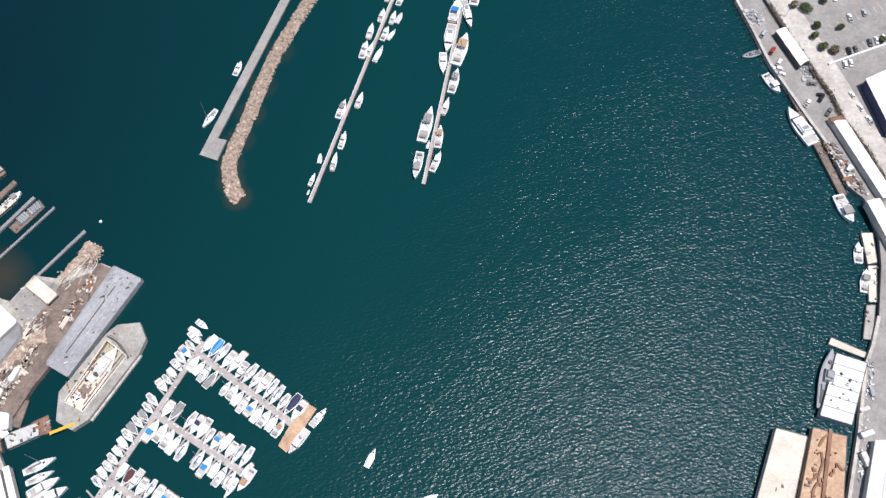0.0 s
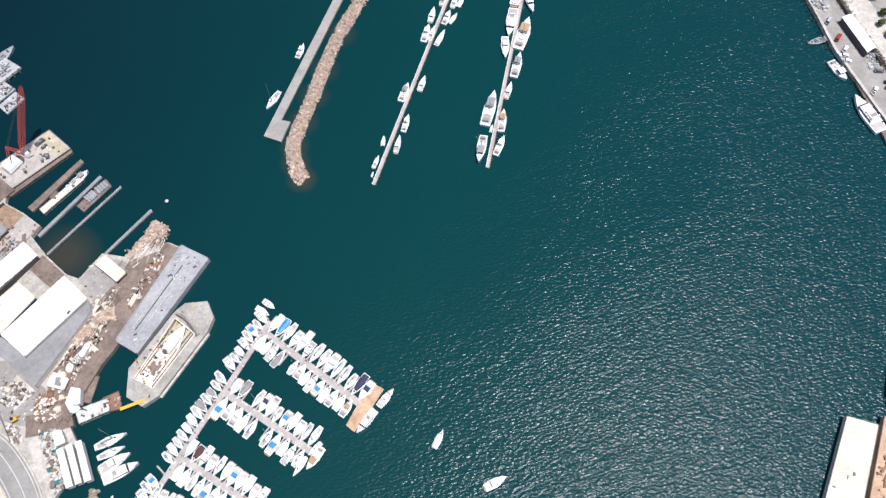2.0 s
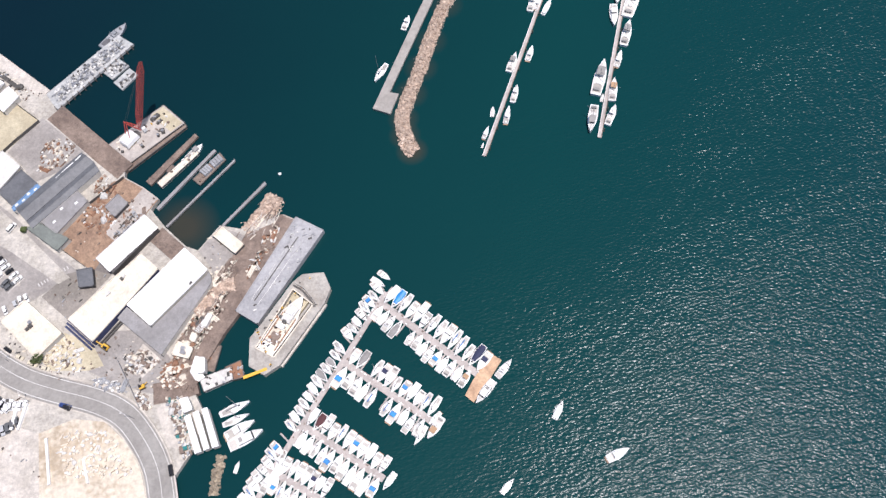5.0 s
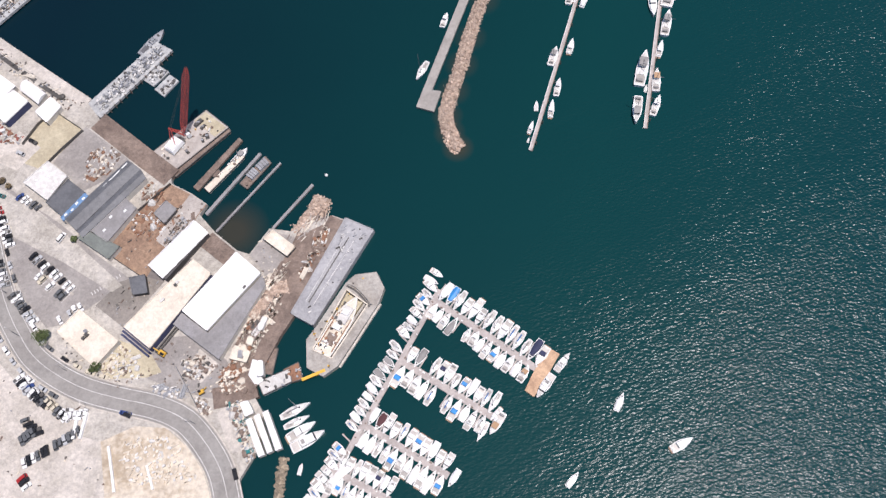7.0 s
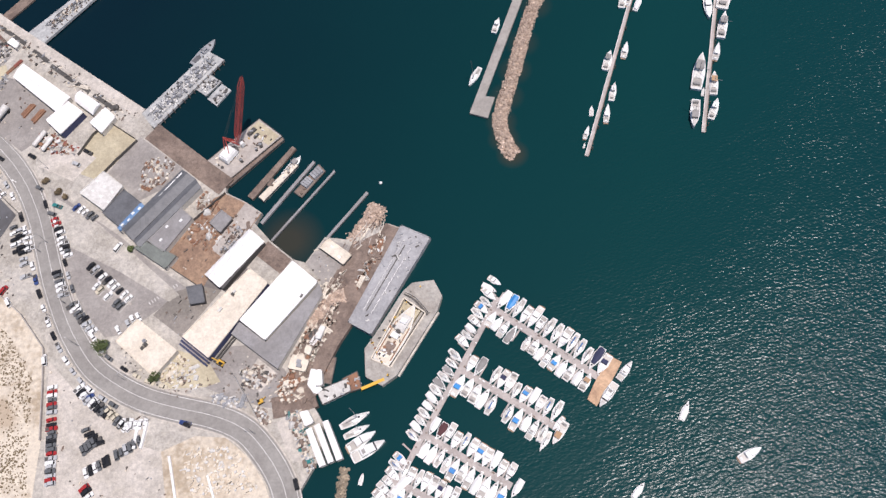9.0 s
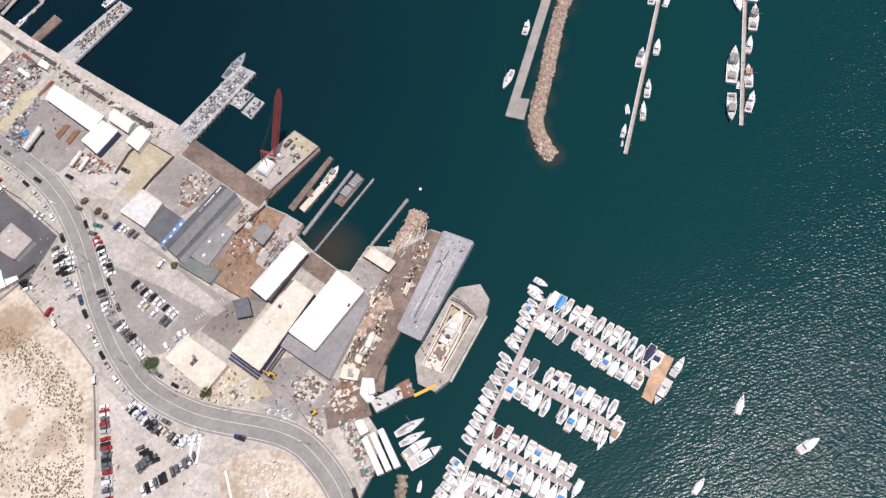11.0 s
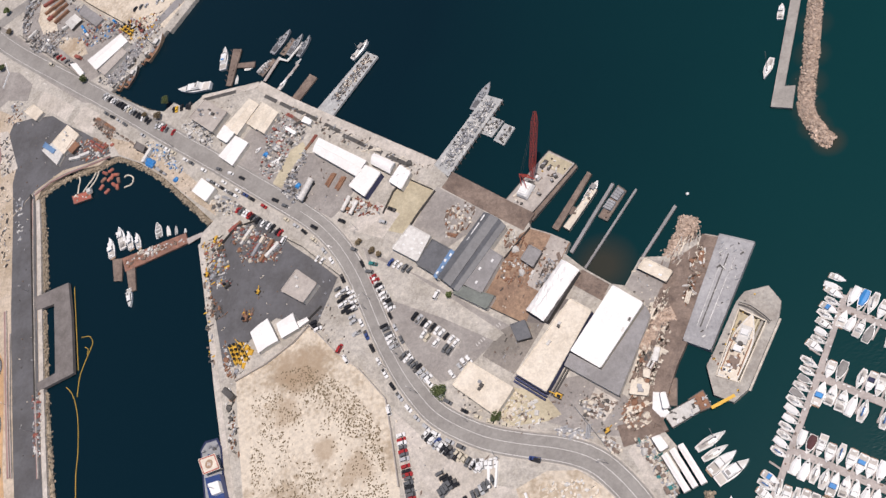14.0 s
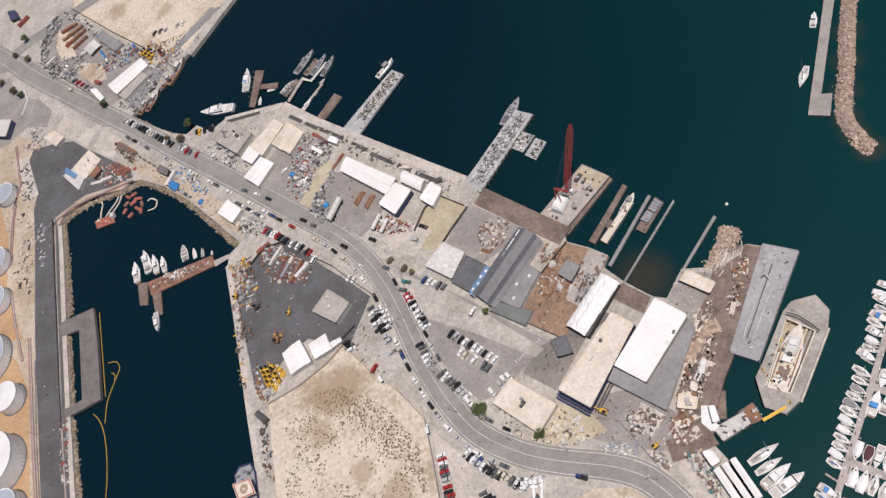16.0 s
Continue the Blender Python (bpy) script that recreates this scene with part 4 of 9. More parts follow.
building("tarped_shed", [(-211.5, 153.3), (-203.6, 146.7), (-220.1, 124.1), (-229.5, 131.5)], 3.5, WHITE_ROOF, WALL_DARK, "shed under a crumpled white tarpaulin", "shed", "tarp", 1.8)
building("boat_hall", [(-247.7, 184.9), (-240.4, 179.9), (-265.5, 148.9), (-272.6, 155.5)], 3.8, GREY_ROOF, WALL_PALE, "long dark grey metal-roofed boat hall", "hall", "gable", 1.4)
building("boat_hall", [(-240.4, 179.9), (-236.9, 175.2), (-261.8, 145.4), (-265.5, 148.6)], 3.7, GREY_ROOF, WALL_PALE, "narrow dark grey metal-roofed hall", "hall", "gable", 0.8)
building("boat_hall", [(-245.8, 165.6), (-239.1, 159.8), (-250.1, 142.9), (-259.6, 149.2)], 3.1, MID_ROOF, WALL_PALE, "grey-roofed hall with small skylights", "hall", "flat", skylights=3)
building("boat_hall", [(-260.2, 148.7), (-243.8, 140.9), (-248.0, 134.7), (-264.8, 145.6)], 3.0, GREEN_ROOF, WALL_PALE, "grey-green flat-roofed hall", "hall")
building("boat_hall", [(-274.9, 175.9), (-264.8, 168.3), (-273.3, 155.9), (-283.5, 163.8)], 3.1, GREY_ROOF, WALL_PALE, "dark grey flat-roofed hall", "hall")
building("blue_lean_to", [(-265.1, 168.2), (-262.9, 166.5), (-272.6, 153.7), (-274.3, 155.5)], 3.6, BLUE_ROOF, WALL_PALE, "pale blue strip roof between halls", "lean-to", skylights=4)
building("workshop", [(-287.1, 186.1), (-275.7, 177.7), (-282.9, 164.9), (-297.0, 174.8)], 3.1, GELCOAT_DULL, WALL_PALE, "pale flat-roofed workshop with roof vents", "workshop", skylights=6, seed=3)
building("store_hall", [(-343.0, 251.3), (-312.6, 229.1), (-317.5, 220.0), (-346.6, 243.1)], 3.8, WHITE_ROOF, WALL_PALE, "long white-roofed store", "store", "gable", 0.8)
building("store_hall", [(-312.9, 226.4), (-303.5, 219.5), (-312.8, 207.0), (-322.4, 215.7)], 4.2, WHITE_ROOF, WALL_BLUE, "white-roofed store with dark blue walls", "store")
building("store_hall", [(-308.6, 233.4), (-296.3, 224.6), (-299.0, 218.4), (-310.6, 227.2)], 3.1, WHITE_ROOF, WALL_PALE, "small white vaulted store", "store", "vault", 1.5)
building("store_hall", [(-293.2, 222.4), (-286.7, 216.6), (-292.2, 207.3), (-299.6, 213.8)], 3.1, WHITE_ROOF, WALL_PALE, "white-roofed store among clutter", "store", skylights=3)
building("office_block", [(-425.6, 299.5), (-407.6, 285.5), (-416.7, 273.2), (-435.9, 288.8)], 3.8, TAUPE_ROOF, WALL_PALE, "taupe flat-roofed office with roof ducts", "office", units=9, seed=5)
building("long_shed", [(-393.6, 292.0), (-386.1, 285.7), (-399.3, 267.6), (-408.7, 276.6)], 3.1, CREAM_ROOF, WALL_PALE, "long cream-roofed shed by the quay", "shed", "gable", 0.8)
building("long_shed", [(-409.2, 277.1), (-400.3, 270.2), (-405.9, 263.5), (-414.0, 269.6)], 3.1, WHITE_ROOF, WALL_PALE, "white flat-roofed shed", "shed")
building("long_shed", [(-384.4, 287.3), (-378.3, 282.3), (-386.9, 268.5), (-394.3, 275.0)], 2.4, CREAM_ROOF, WALL_PALE, "cream-roofed long shed", "shed", "gable", 0.7)
building("long_shed", [(-378.3, 282.3), (-372.3, 276.6), (-380.9, 264.1), (-386.9, 269.3)], 2.4, CREAM_ROOF, WALL_PALE, "cream-roofed long shed", "shed", "gable", 0.7)
building("long_shed", [(-400.6, 267.6), (-390.8, 260.3), (-400.3, 247.1), (-411.2, 256.1)], 2.8, WHITE_ROOF, WALL_PALE, "white-roofed shed by the road", "shed", "gable", 0.8)
building("roadside_shop", [(-420.1, 243.0), (-409.5, 233.7), (-415.2, 226.2), (-426.3, 235.5)], 3.5, WHITE_ROOF, WALL_PALE, "white-roofed shop by the basin", "shop")
building("yard_office", [(-351.1, 172.9), (-338.1, 162.6), (-345.7, 153.0), (-359.8, 162.0)], 3.5, TAUPE_ROOF, WALL_PALE, "taupe flat-roofed yard office", "office", units=2)
building("white_tent", [(-366.6, 148.0), (-359.0, 135.1), (-370.3, 129.8), (-376.4, 141.8)], 3.1, WHITE_ROOF, WALL_PALE, "white tent roof in the yard", "tent", "gable", 0.7)
building("white_tent", [(-351.7, 148.8), (-347.4, 140.0), (-357.1, 136.0), (-361.1, 144.4)], 3.1, WHITE_ROOF, WALL_PALE, "white tent roof in the yard", "tent", "gable", 0.7)
building("white_tent", [(-349.3, 143.9), (-343.6, 145.6), (-342.3, 143.6), (-347.6, 140.6)], 2.4, WHITE_ROOF, WALL_PALE, "small white tent in the yard", "tent", "gable", 0.4)
building("upper_store", [(-506.0, 376.6), (-498.3, 367.6), (-521.9, 350.5), (-531.8, 361.3)], 3.5, WHITE_ROOF, WALL_PALE, "white-roofed store by the inlet", "store", "gable", 0.9)
building("upper_store", [(-503.6, 364.2), (-497.9, 358.5), (-514.2, 343.9), (-520.6, 350.2)], 2.5, TAUPE_ROOF, WALL_PALE, "taupe-roofed store by the inlet", "store")
building("kiosk", [(-574.5, 337.2), (-563.3, 327.9), (-568.9, 322.1), (-582.8, 333.5)], 2.4, CREAM_ROOF, WALL_PALE, "cream-roofed kiosk on the forecourt", "kiosk")
building("gate_office", [(-538.0, 310.7), (-525.3, 299.7), (-535.7, 287.3), (-548.9, 299.5)], 2.4, CREAM_ROOF, WALL_PALE, "cream-roofed gate office", "office", units=3)
building("gate_office", [(-548.9, 299.5), (-536.9, 288.5), (-539.8, 280.2), (-556.6, 295.4)], 2.2, GELCOAT_DULL, WALL_PALE, "pale canopy beside the gate office", "canopy")
building("corner_house", [(-642.0, 364.5), (-617.0, 357.6), (-618.4, 343.3), (-637.3, 348.7)], 4.5, GELCOAT_DULL, WALL_BLUE, "pale flat-roofed corner building with dark walls", "house")
building("long_house", [(-256.9, 111.3), (-236.5, 96.5), (-245.4, 84.9), (-265.4, 101.0)], 3.1, CREAM_ROOF, WALL_PALE, "long cream flat-roofed building by the road", "house", units=3, seed=9)
building("deck_shed", [(-174.7, 148.0), (-163.6, 139.6), (-167.1, 135.0), (-178.7, 143.7)], 2.2, CREAM_ROOF, WALL_DARK, "cream-roofed shed on the wharf", "shed", skylights=2)
building("wharf_shed", [(-186.0, 94.6), (-178.6, 91.7), (-179.9, 86.8), (-187.6, 88.5)], 2.2, CREAM_ROOF, WALL_DARK, "open-sided wharf shed with a stained cream roof", "shed", units=4, seed=12)
building("wharf_hut", [(-181.5, 117.9), (-178.9, 116.5), (-182.1, 112.1), (-184.8, 113.7)], 2.2, WHITE_ROOF, WALL_PALE, "small white-roofed hut beside the warehouse", "hut", skylights=2)
building("wharf_hut", [(-180.5, 99.0), (-177.8, 97.6), (-178.7, 94.1), (-181.4, 95.3)], 1.8, CREAM_ROOF, WALL_PALE, "small cream-roofed wharf hut", "hut")
building("yard_shed", [(-237.3, 125.9), (-230.2, 127.3), (-227.5, 118.5), (-234.3, 117.6)], 2.6, GREY_ROOF, WALL_DARK, "dark grey-roofed shed by the tarped shed", "shed")
building("slip_shed", [(-226.3, 164.1), (-220.4, 159.4), (-225.3, 152.2), (-231.2, 157.4)], 2.2, MID_ROOF, WALL_DARK, "small grey shed on the slipway", "shed")
for q in ([(-177.5, 62.4), (-175.1, 63.6), (-168.0, 48.7), (-170.5, 47.6)], [(-174.2, 64.0), (-171.9, 65.2), (-164.9, 50.1), (-167.1, 49.0)], [(-170.8, 65.6), (-168.5, 66.6), (-161.3, 51.2), (-163.8, 50.1)]):
    building("boat_shed", q, 3.0, WHITE_ROOF, WALL_PALE, "long narrow white-roofed boat shed", "boat shed", "gable", 0.4)
building("marina_office", [(-180.5, 69.6), (-177.0, 70.5), (-174.0, 65.4), (-177.6, 63.6)], 3.5, WHITE_ROOF, WALL_PALE, "white-roofed marina office", "office")
building("barge_house", [(-175.2, 87.6), (-172.8, 87.6), (-171.8, 81.1), (-174.6, 80.6)], 2.8, WHITE_ROOF, WALL_PALE, "small white-roofed wharf store", "store")
# east quay
building("quay_shed", [(171.4, 284.6), (176.9, 286.8), (184.9, 266.2), (180.0, 262.7)], 4.0, WHITE_ROOF, WALL_DARK, "long white-roofed quay shed", "shed", "gable", 0.7)
building("quay_shed", [(189.8, 229.9), (196.0, 230.6), (210.5, 188.6), (204.4, 187.9)], 4.0, WHITE_ROOF, WALL_PALE, "very long white-roofed quay shed", "shed", "gable", 0.7)
building("quay_shed", [(196.5, 186.4), (202.8, 187.9), (212.6, 154.4), (205.7, 151.6)], 4.0, WHITE_ROOF, WALL_PALE, "long white-roofed quay shed", "shed", "gable", 0.7)
building("quay_shed", [(176.3, 77.0), (188.2, 77.0), (176.6, 46.4), (165.0, 47.4)], 4.0, GELCOAT_DULL, WALL_PALE, "white-roofed quay store", "shed", "gable", 0.7)
# shade of the hall's west side is put into its dark wall colour
building("east_hall", [(209.2, 253.0), (230.4, 262.7), (234.3, 233.3), (215.1, 222.9)], 6.5, WHITE_ROOF, WALL_BLUE, "white-roofed hall with dark blue walls", "hall", "gable", 1.0)
# unreadable roof lettering on the boat hall, as plain bars
row = [Vector(q) for q in [(-247.2, 182.9), (-256.4, 170.8)]]
hall = bpy.data.objects["boat_hall"]
for k in range(13):
    if k in (3, 10):
        continue
    p = row[0].lerp(row[1], (k + 0.5) / 13)
    part("lettering_bar", box(bmesh.new(), p.x, p.y, LAND + 4.65, 0.65, 1.1, 0.03, -32), GELCOAT, hall)
building("upper_hall", [(-548.4, 417.2), (-526.0, 396.7), (-531.5, 391.5), (-552.1, 410.1)], 2.4, MID_ROOF, WALL_PALE, "blue-grey flat-roofed hall in the upper yard", "hall")
building("upper_hall", [(-555.4, 411.3), (-547.6, 403.3), (-555.4, 396.7), (-563.6, 405.8)], 2.2, GELCOAT_DULL, WALL_DARK, "pale striped open shed", "shed", "gable", 0.4)
building("forecourt_canopy", [(-554.6, 301.5), (-543.6, 292.8), (-545.2, 289.8), (-556.2, 297.9)], 2.6, BLUE_ROOF, WALL_PALE, "blue canopy beside the gate office", "canopy")
building("forecourt_hut", [(-530.4, 297.6), (-523.7, 291.9), (-529.0, 286.4), (-534.7, 291.4)], 2.2, RUST, WALL_DARK, "brown-roofed hut on the forecourt", "hut")
building("roadside_hut", [(-475.4, 282.3), (-467.7, 276.9), (-468.6, 272.3), (-477.2, 277.8)], 2.6, DARK_TAUPE, WALL_DARK, "dark brown roadside hut", "hut")
building("quay_hut", [(-354.1, 269.4), (-348.9, 265.2), (-350.2, 262.1), (-356.2, 266.1)], 2.4, WHITE_ROOF, WALL_PALE, "white quay hut", "hut")
building("quay_hut", [(-366.4, 265.9), (-358.8, 259.9), (-359.8, 257.9), (-367.0, 263.8)], 2.2, WHITE_ROOF, WALL_PALE, "narrow white yard hut", "hut")
building("upper_house", [(-656.1, 475.0), (-648.8, 474.6), (-641.0, 463.5), (-649.1, 463.0)], 2.4, WALL_BLUE, WALL_DARK, "dark blue flat-roofed house", "house")
building("upper_store", [(-549.6, 364.7), (-543.4, 363.7), (-534.3, 353.0), (-536.6, 350.0)], 1.8, WHITE_ROOF, WALL_PALE, "white-roofed long store by the road", "store")
# rails and the dark blue end frame of the sandy shed
SH = [Vector(q) for q in [(-208.6, 133.6), (-199.4, 126.5), (-221.9, 92.7), (-235.1, 102.4)]]
frame_ob = thing("dock_gate_frame", "dark blue stepped steel frame at the shed end", "frame")
for k, t in enumerate((1.0, 1.035, 1.07)):
    p, q = SH[0].lerp(SH[3], t), SH[1].lerp(SH[2], t)
    part("frame_beam", ribbon([tuple(p), tuple(q)], 0.9, LAND, LAND + 4.2 - k * 1.3), WALL_BLUE, frame_ob)
for u, v, o in ((SH[0], SH[3], -1.2), (SH[1], SH[2], 1.2), (SH[1], SH[2], 2.4)):
    e = (v - u).normalized()
    w = Vector((e.y, -e.x)) * -o
    part("side_rail", ribbon([tuple(u.lerp(v, 0.4 if o > 1 else 0.1) + w), tuple(v + w)], 0.5, LAND, LAND + 1.2), DARK_STEEL, frame_ob)
building("red_roof_hut", [(188.6, 232.5), (195.5, 234.2), (196.5, 230.9), (189.6, 229.3)], 2.6, RUST, WALL_PALE, "small hut with a faded red roof", "hut")
# ---- boats: built once per kind at 10 m length, bow towards +y, then copied and scaled
def outline(beam, bow=2.2, stern=0.8, n=11, length=10.0, scale=1.0):
    """The plan of a hull, from the transom round the bow and back."""
    right = []
    for k in range(n):
        t = k / (n - 1)
        w = beam / 2 * (stern + (1 - stern) * min(1, t * 2.2)) * max(0.0, 1 - max(0.0, (t - 0.34) / 0.66) ** bow)
        right.append((max(w, 0.04) * scale, (-0.5 + t) * length * (1 if t < 0.6 else 1 - (1 - scale) * 0.3)))
    return right + [(-x, y) for x, y in reversed(right)]


def hull(bm, beam, free, sheer=0.45, bow=2.2, stern=0.8, draft=0.4):
    rings = []
    for s, z, lift in ((0.62, -draft, 0), (0.86, 0.02, 0), (1.0, free, sheer)):
        rings.append([(x, y * (0.93 + 0.07 * s), z + lift * max(0, y / 5) ** 2) for x, y in outline(beam, bow, stern, scale=s)])
    return loft(bm, rings)


def deck(bm, beam, free, sheer=0.45, bow=2.2, stern=0.8, shrink=0.9, up=0.03, y0=-4.8, y1=4.7):
    pts = [(x, max(y0, min(y1, y * 0.97))) for x, y in outline(beam, bow, stern, scale=shrink)]
    rings = [[(x, y, free + dz + sheer * max(0, y / 5) ** 2) for x, y in pts] for dz in (-0.04, up)]
    return loft(bm, rings)


def canopy(bm, w, l, y, z, h, taper=0.75):
    """A rounded cover, higher along the middle."""
    rings = []
    for k in range(6):
        t = k / 5
        s = w / 2 * (0.75 + 0.25 * math.sin(math.pi * min(1, t * 1.2))) * (1 if t < 0.7 else 1 - (t - 0.7) * (1 - taper) * 3)
        yy = y - l / 2 + l * t
        rings.append([(-s, yy, z), (s, yy, z), (s * 0.8, yy, z + h * 0.7), (0, yy, z + h), (-s * 0.8, yy, z + h * 0.7)])
    return loft(bm, rings)


def sailboat(ob, cover):
    part("hull", hull(bmesh.new(), 3.1, 0.95, 0.45, 1.75, 0.58), GELCOAT, ob)
    part("deck", deck(bmesh.new(), 3.1, 0.95, 0.45, 1.75, 0.58), GELCOAT_DULL, ob)
    cabin = part("cabin", canopy(bmesh.new(), 1.8, 4.2, 0.7, 0.95, 0.62, 0.3), GELCOAT, ob)
    part("hatch", box(bmesh.new(), 0, 1.5, 1.5, 0.55, 0.55, 0.12), GLASS_DARK, cabin)
    part("sprayhood", canopy(bmesh.new(), 1.5, 0.9, -1.5, 1.0, 0.8, 0.9), SOLE, ob, "pale canvas sprayhood")
    part("cockpit", box(bmesh.new(), 0, -2.9, 0.96, 1.3, 2.4, 0.1, 0, 0.9), SOLE, ob)
    mast = part("mast", rod(bmesh.new(), (0, 1.1, 1.0), (0, 1.1, 13.5), 0.09, 6), STEEL, ob)
    part("boom", rod(bmesh.new(), (0, 0.9, 2.5), (0, -2.7, 2.45), 0.2, 7), cover, mast, "sail cover on the boom")
    part("bow_rail", rod(bmesh.new(), (0.45, 3.9, 1.9), (0, 4.9, 2.0), 0.03, 5), STEEL, ob)


def motorboat(ob, cover):
    part("hull", hull(bmesh.new(), 3.4, 1.05, 0.6, 2.0, 0.84), GELCOAT, ob)
    part("deck", deck(bmesh.new(), 3.4, 1.05, 0.6, 2.0, 0.84), GELCOAT_DULL, ob)
    cabin = part("cabin", box(bmesh.new(), 0, 0.9, 1.05, 2.4, 3.6, 0.75, 0, 0.82), GELCOAT, ob)
    part("windshield", box(bmesh.new(), 0, -0.35, 1.75, 2.2, 0.9, 0.55, 0, 0.75), GLASS_DARK, cabin)
    part("hardtop", box(bmesh.new(), 0, -1.1, 2.35, 2.2, 2.0, 0.14, 0, 0.92), cover, ob)
    part("cockpit", box(bmesh.new(), 0, -3.3, 1.06, 2.4, 2.4, 0.1, 0, 0.95), SOLE, ob)
    part("engine_box", box(bmesh.new(), 0, -4.3, 1.15, 1.3, 0.8, 0.4, 0, 0.9), GELCOAT, ob)
    part("swim_platform", box(bmesh.new(), 0, -5.2, 0.3, 2.5, 0.7, 0.15), TEAK, ob)


def covered_boat(ob, cover):
    part("hull", hull(bmesh.new(), 3.2, 1.0, 0.5, 1.95, 0.8), GELCOAT, ob)
    part("deck", deck(bmesh.new(), 3.2, 1.0, 0.5, 1.95, 0.8), GELCOAT_DULL, ob)
    part("cover", canopy(bmesh.new(), 2.8, 7.0, -1.1, 1.0, 0.95), cover, ob, "fitted canvas boat cover")
    part("bow_hatch", box(bmesh.new(), 0, 3.0, 1.2, 0.6, 0.6, 0.1), GLASS_DARK, ob)


def yacht(ob, cover):
    part("hull", hull(bmesh.new(), 3.0, 1.25, 0.55, 2.3, 0.86), GELCOAT, ob)
    part("deck", deck(bmesh.new(), 3.0, 1.25, 0.55, 2.3, 0.86), GELCOAT_DULL, ob)
    saloon = part("saloon", box(bmesh.new(), 0, -0.2, 1.25, 2.3, 4.6, 0.8, 0, 0.88), GELCOAT, ob)
    part("window_band", box(bmesh.new(), 0, -0.1, 1.5, 2.28, 4.5, 0.3, 0, 0.97), GLASS_DARK, saloon)
    flybridge = part("flybridge", box(bmesh.new(), 0, -0.9, 2.05, 1.8, 2.6, 0.45, 0, 0.9), GELCOAT, ob)
    part("flybridge_seat", box(bmesh.new(), 0, -1.3, 2.5, 1.2, 1.0, 0.1), cover, flybridge)
    part("windshield", box(bmesh.new(), 0, 1.9, 1.6, 1.9, 0.7, 0.4, 0, 0.6), GLASS_DARK, ob)
    part("aft_deck", box(bmesh.new(), 0, -3.7, 1.26, 2.2, 1.8, 0.1), SOLE, ob)
    part("radar_arch", box(bmesh.new(), 0, -1.9, 2.5, 1.9, 0.3, 0.5, 0, 0.85), GELCOAT, ob)


def fishing_boat(ob, cover):
    part("hull", hull(bmesh.new(), 3.3, 1.1, 0.8, 2.6, 0.85), GELCOAT, ob)
    part("deck", deck(bmesh.new(), 3.3, 1.1, 0.8, 2.6, 0.85), GELCOAT_DULL, ob)
    wheelhouse = part("wheelhouse", box(bmesh.new(), 0, 1.2, 1.15, 2.0, 2.2, 1.5, 0, 0.9), GELCOAT, ob)
    part("wheelhouse_window", box(bmesh.new(), 0, 1.25, 1.95, 1.98, 2.2, 0.4, 0, 0.98), GLASS_DARK, wheelhouse)
    part("wheelhouse_roof", box(bmesh.new(), 0, 1.1, 2.6, 2.2, 2.5, 0.1), cover, wheelhouse)
    part("work_deck", box(bmesh.new(), 0, -2.4, 1.12, 2.4, 3.8, 0.08), SOLE, ob)
    part("hatch_cover", box(bmesh.new(), 0, -1.6, 1.2, 1.1, 1.1, 0.35, 0, 0.9), GELCOAT_DULL, ob)
    part("net_reel", rod(bmesh.new(), (-0.8, -3.7, 1.7), (0.8, -3.7, 1.7), 0.42, 10), CANVAS_GREY, ob)
    mast = part("mast", rod(bmesh.new(), (0, -0.2, 1.1), (0, -0.2, 6.0), 0.09, 6), STEEL, ob)
    part("outrigger", rod(bmesh.new(), (0, -0.2, 4.0), (2.4, -1.6, 5.2), 0.06, 5), STEEL, mast)


def trawler(ob, cover):
    part("hull", hull(bmesh.new(), 3.0, 1.3, 0.9, 2.0, 0.8), cover, ob, "rust-streaked dark hull")
    part("deck", deck(bmesh.new(), 3.0, 1.3, 0.9, 2.0, 0.8, 0.86), RUST, ob)
    part("bulwark", deck(bmesh.new(), 3.0, 1.5, 0.9, 2.0, 0.8, 0.96, 0.1, 2.0, 4.8), GELCOAT_DULL, ob, "white bow bulwark")
    wheelhouse = part("wheelhouse", box(bmesh.new(), 0, 1.6, 1.35, 1.7, 2.0, 1.7, 0, 0.9), GELCOAT_DULL, ob)
    part("wheelhouse_window", box(bmesh.new(), 0, 1.65, 2.3, 1.68, 2.0, 0.4, 0, 0.98), GLASS_DARK, wheelhouse)
    part("hatch_cover", box(bmesh.new(), 0, -1.2, 1.38, 1.2, 1.4, 0.4, 0, 0.9), GREY_STEEL, ob)
    part("net_reel", rod(bmesh.new(), (-0.9, -3.6, 2.0), (0.9, -3.6, 2.0), 0.5, 10), DARK_STEEL, ob)
    mast = part("mast", rod(bmesh.new(), (0, 0.2, 1.3), (0, 0.2, 8.0), 0.11, 6), STEEL, ob)
    for sx in (-1, 1):
        part("outrigger", rod(bmesh.new(), (0, 0.2, 4.6), (sx * 2.0, -2.4, 6.2), 0.07, 5), STEEL, mast)
    part("deck_winch", box(bmesh.new(), 0.1, 0.1, 1.4, 1.1, 0.7, 0.6, 0, 0.8), DARK_STEEL, ob)


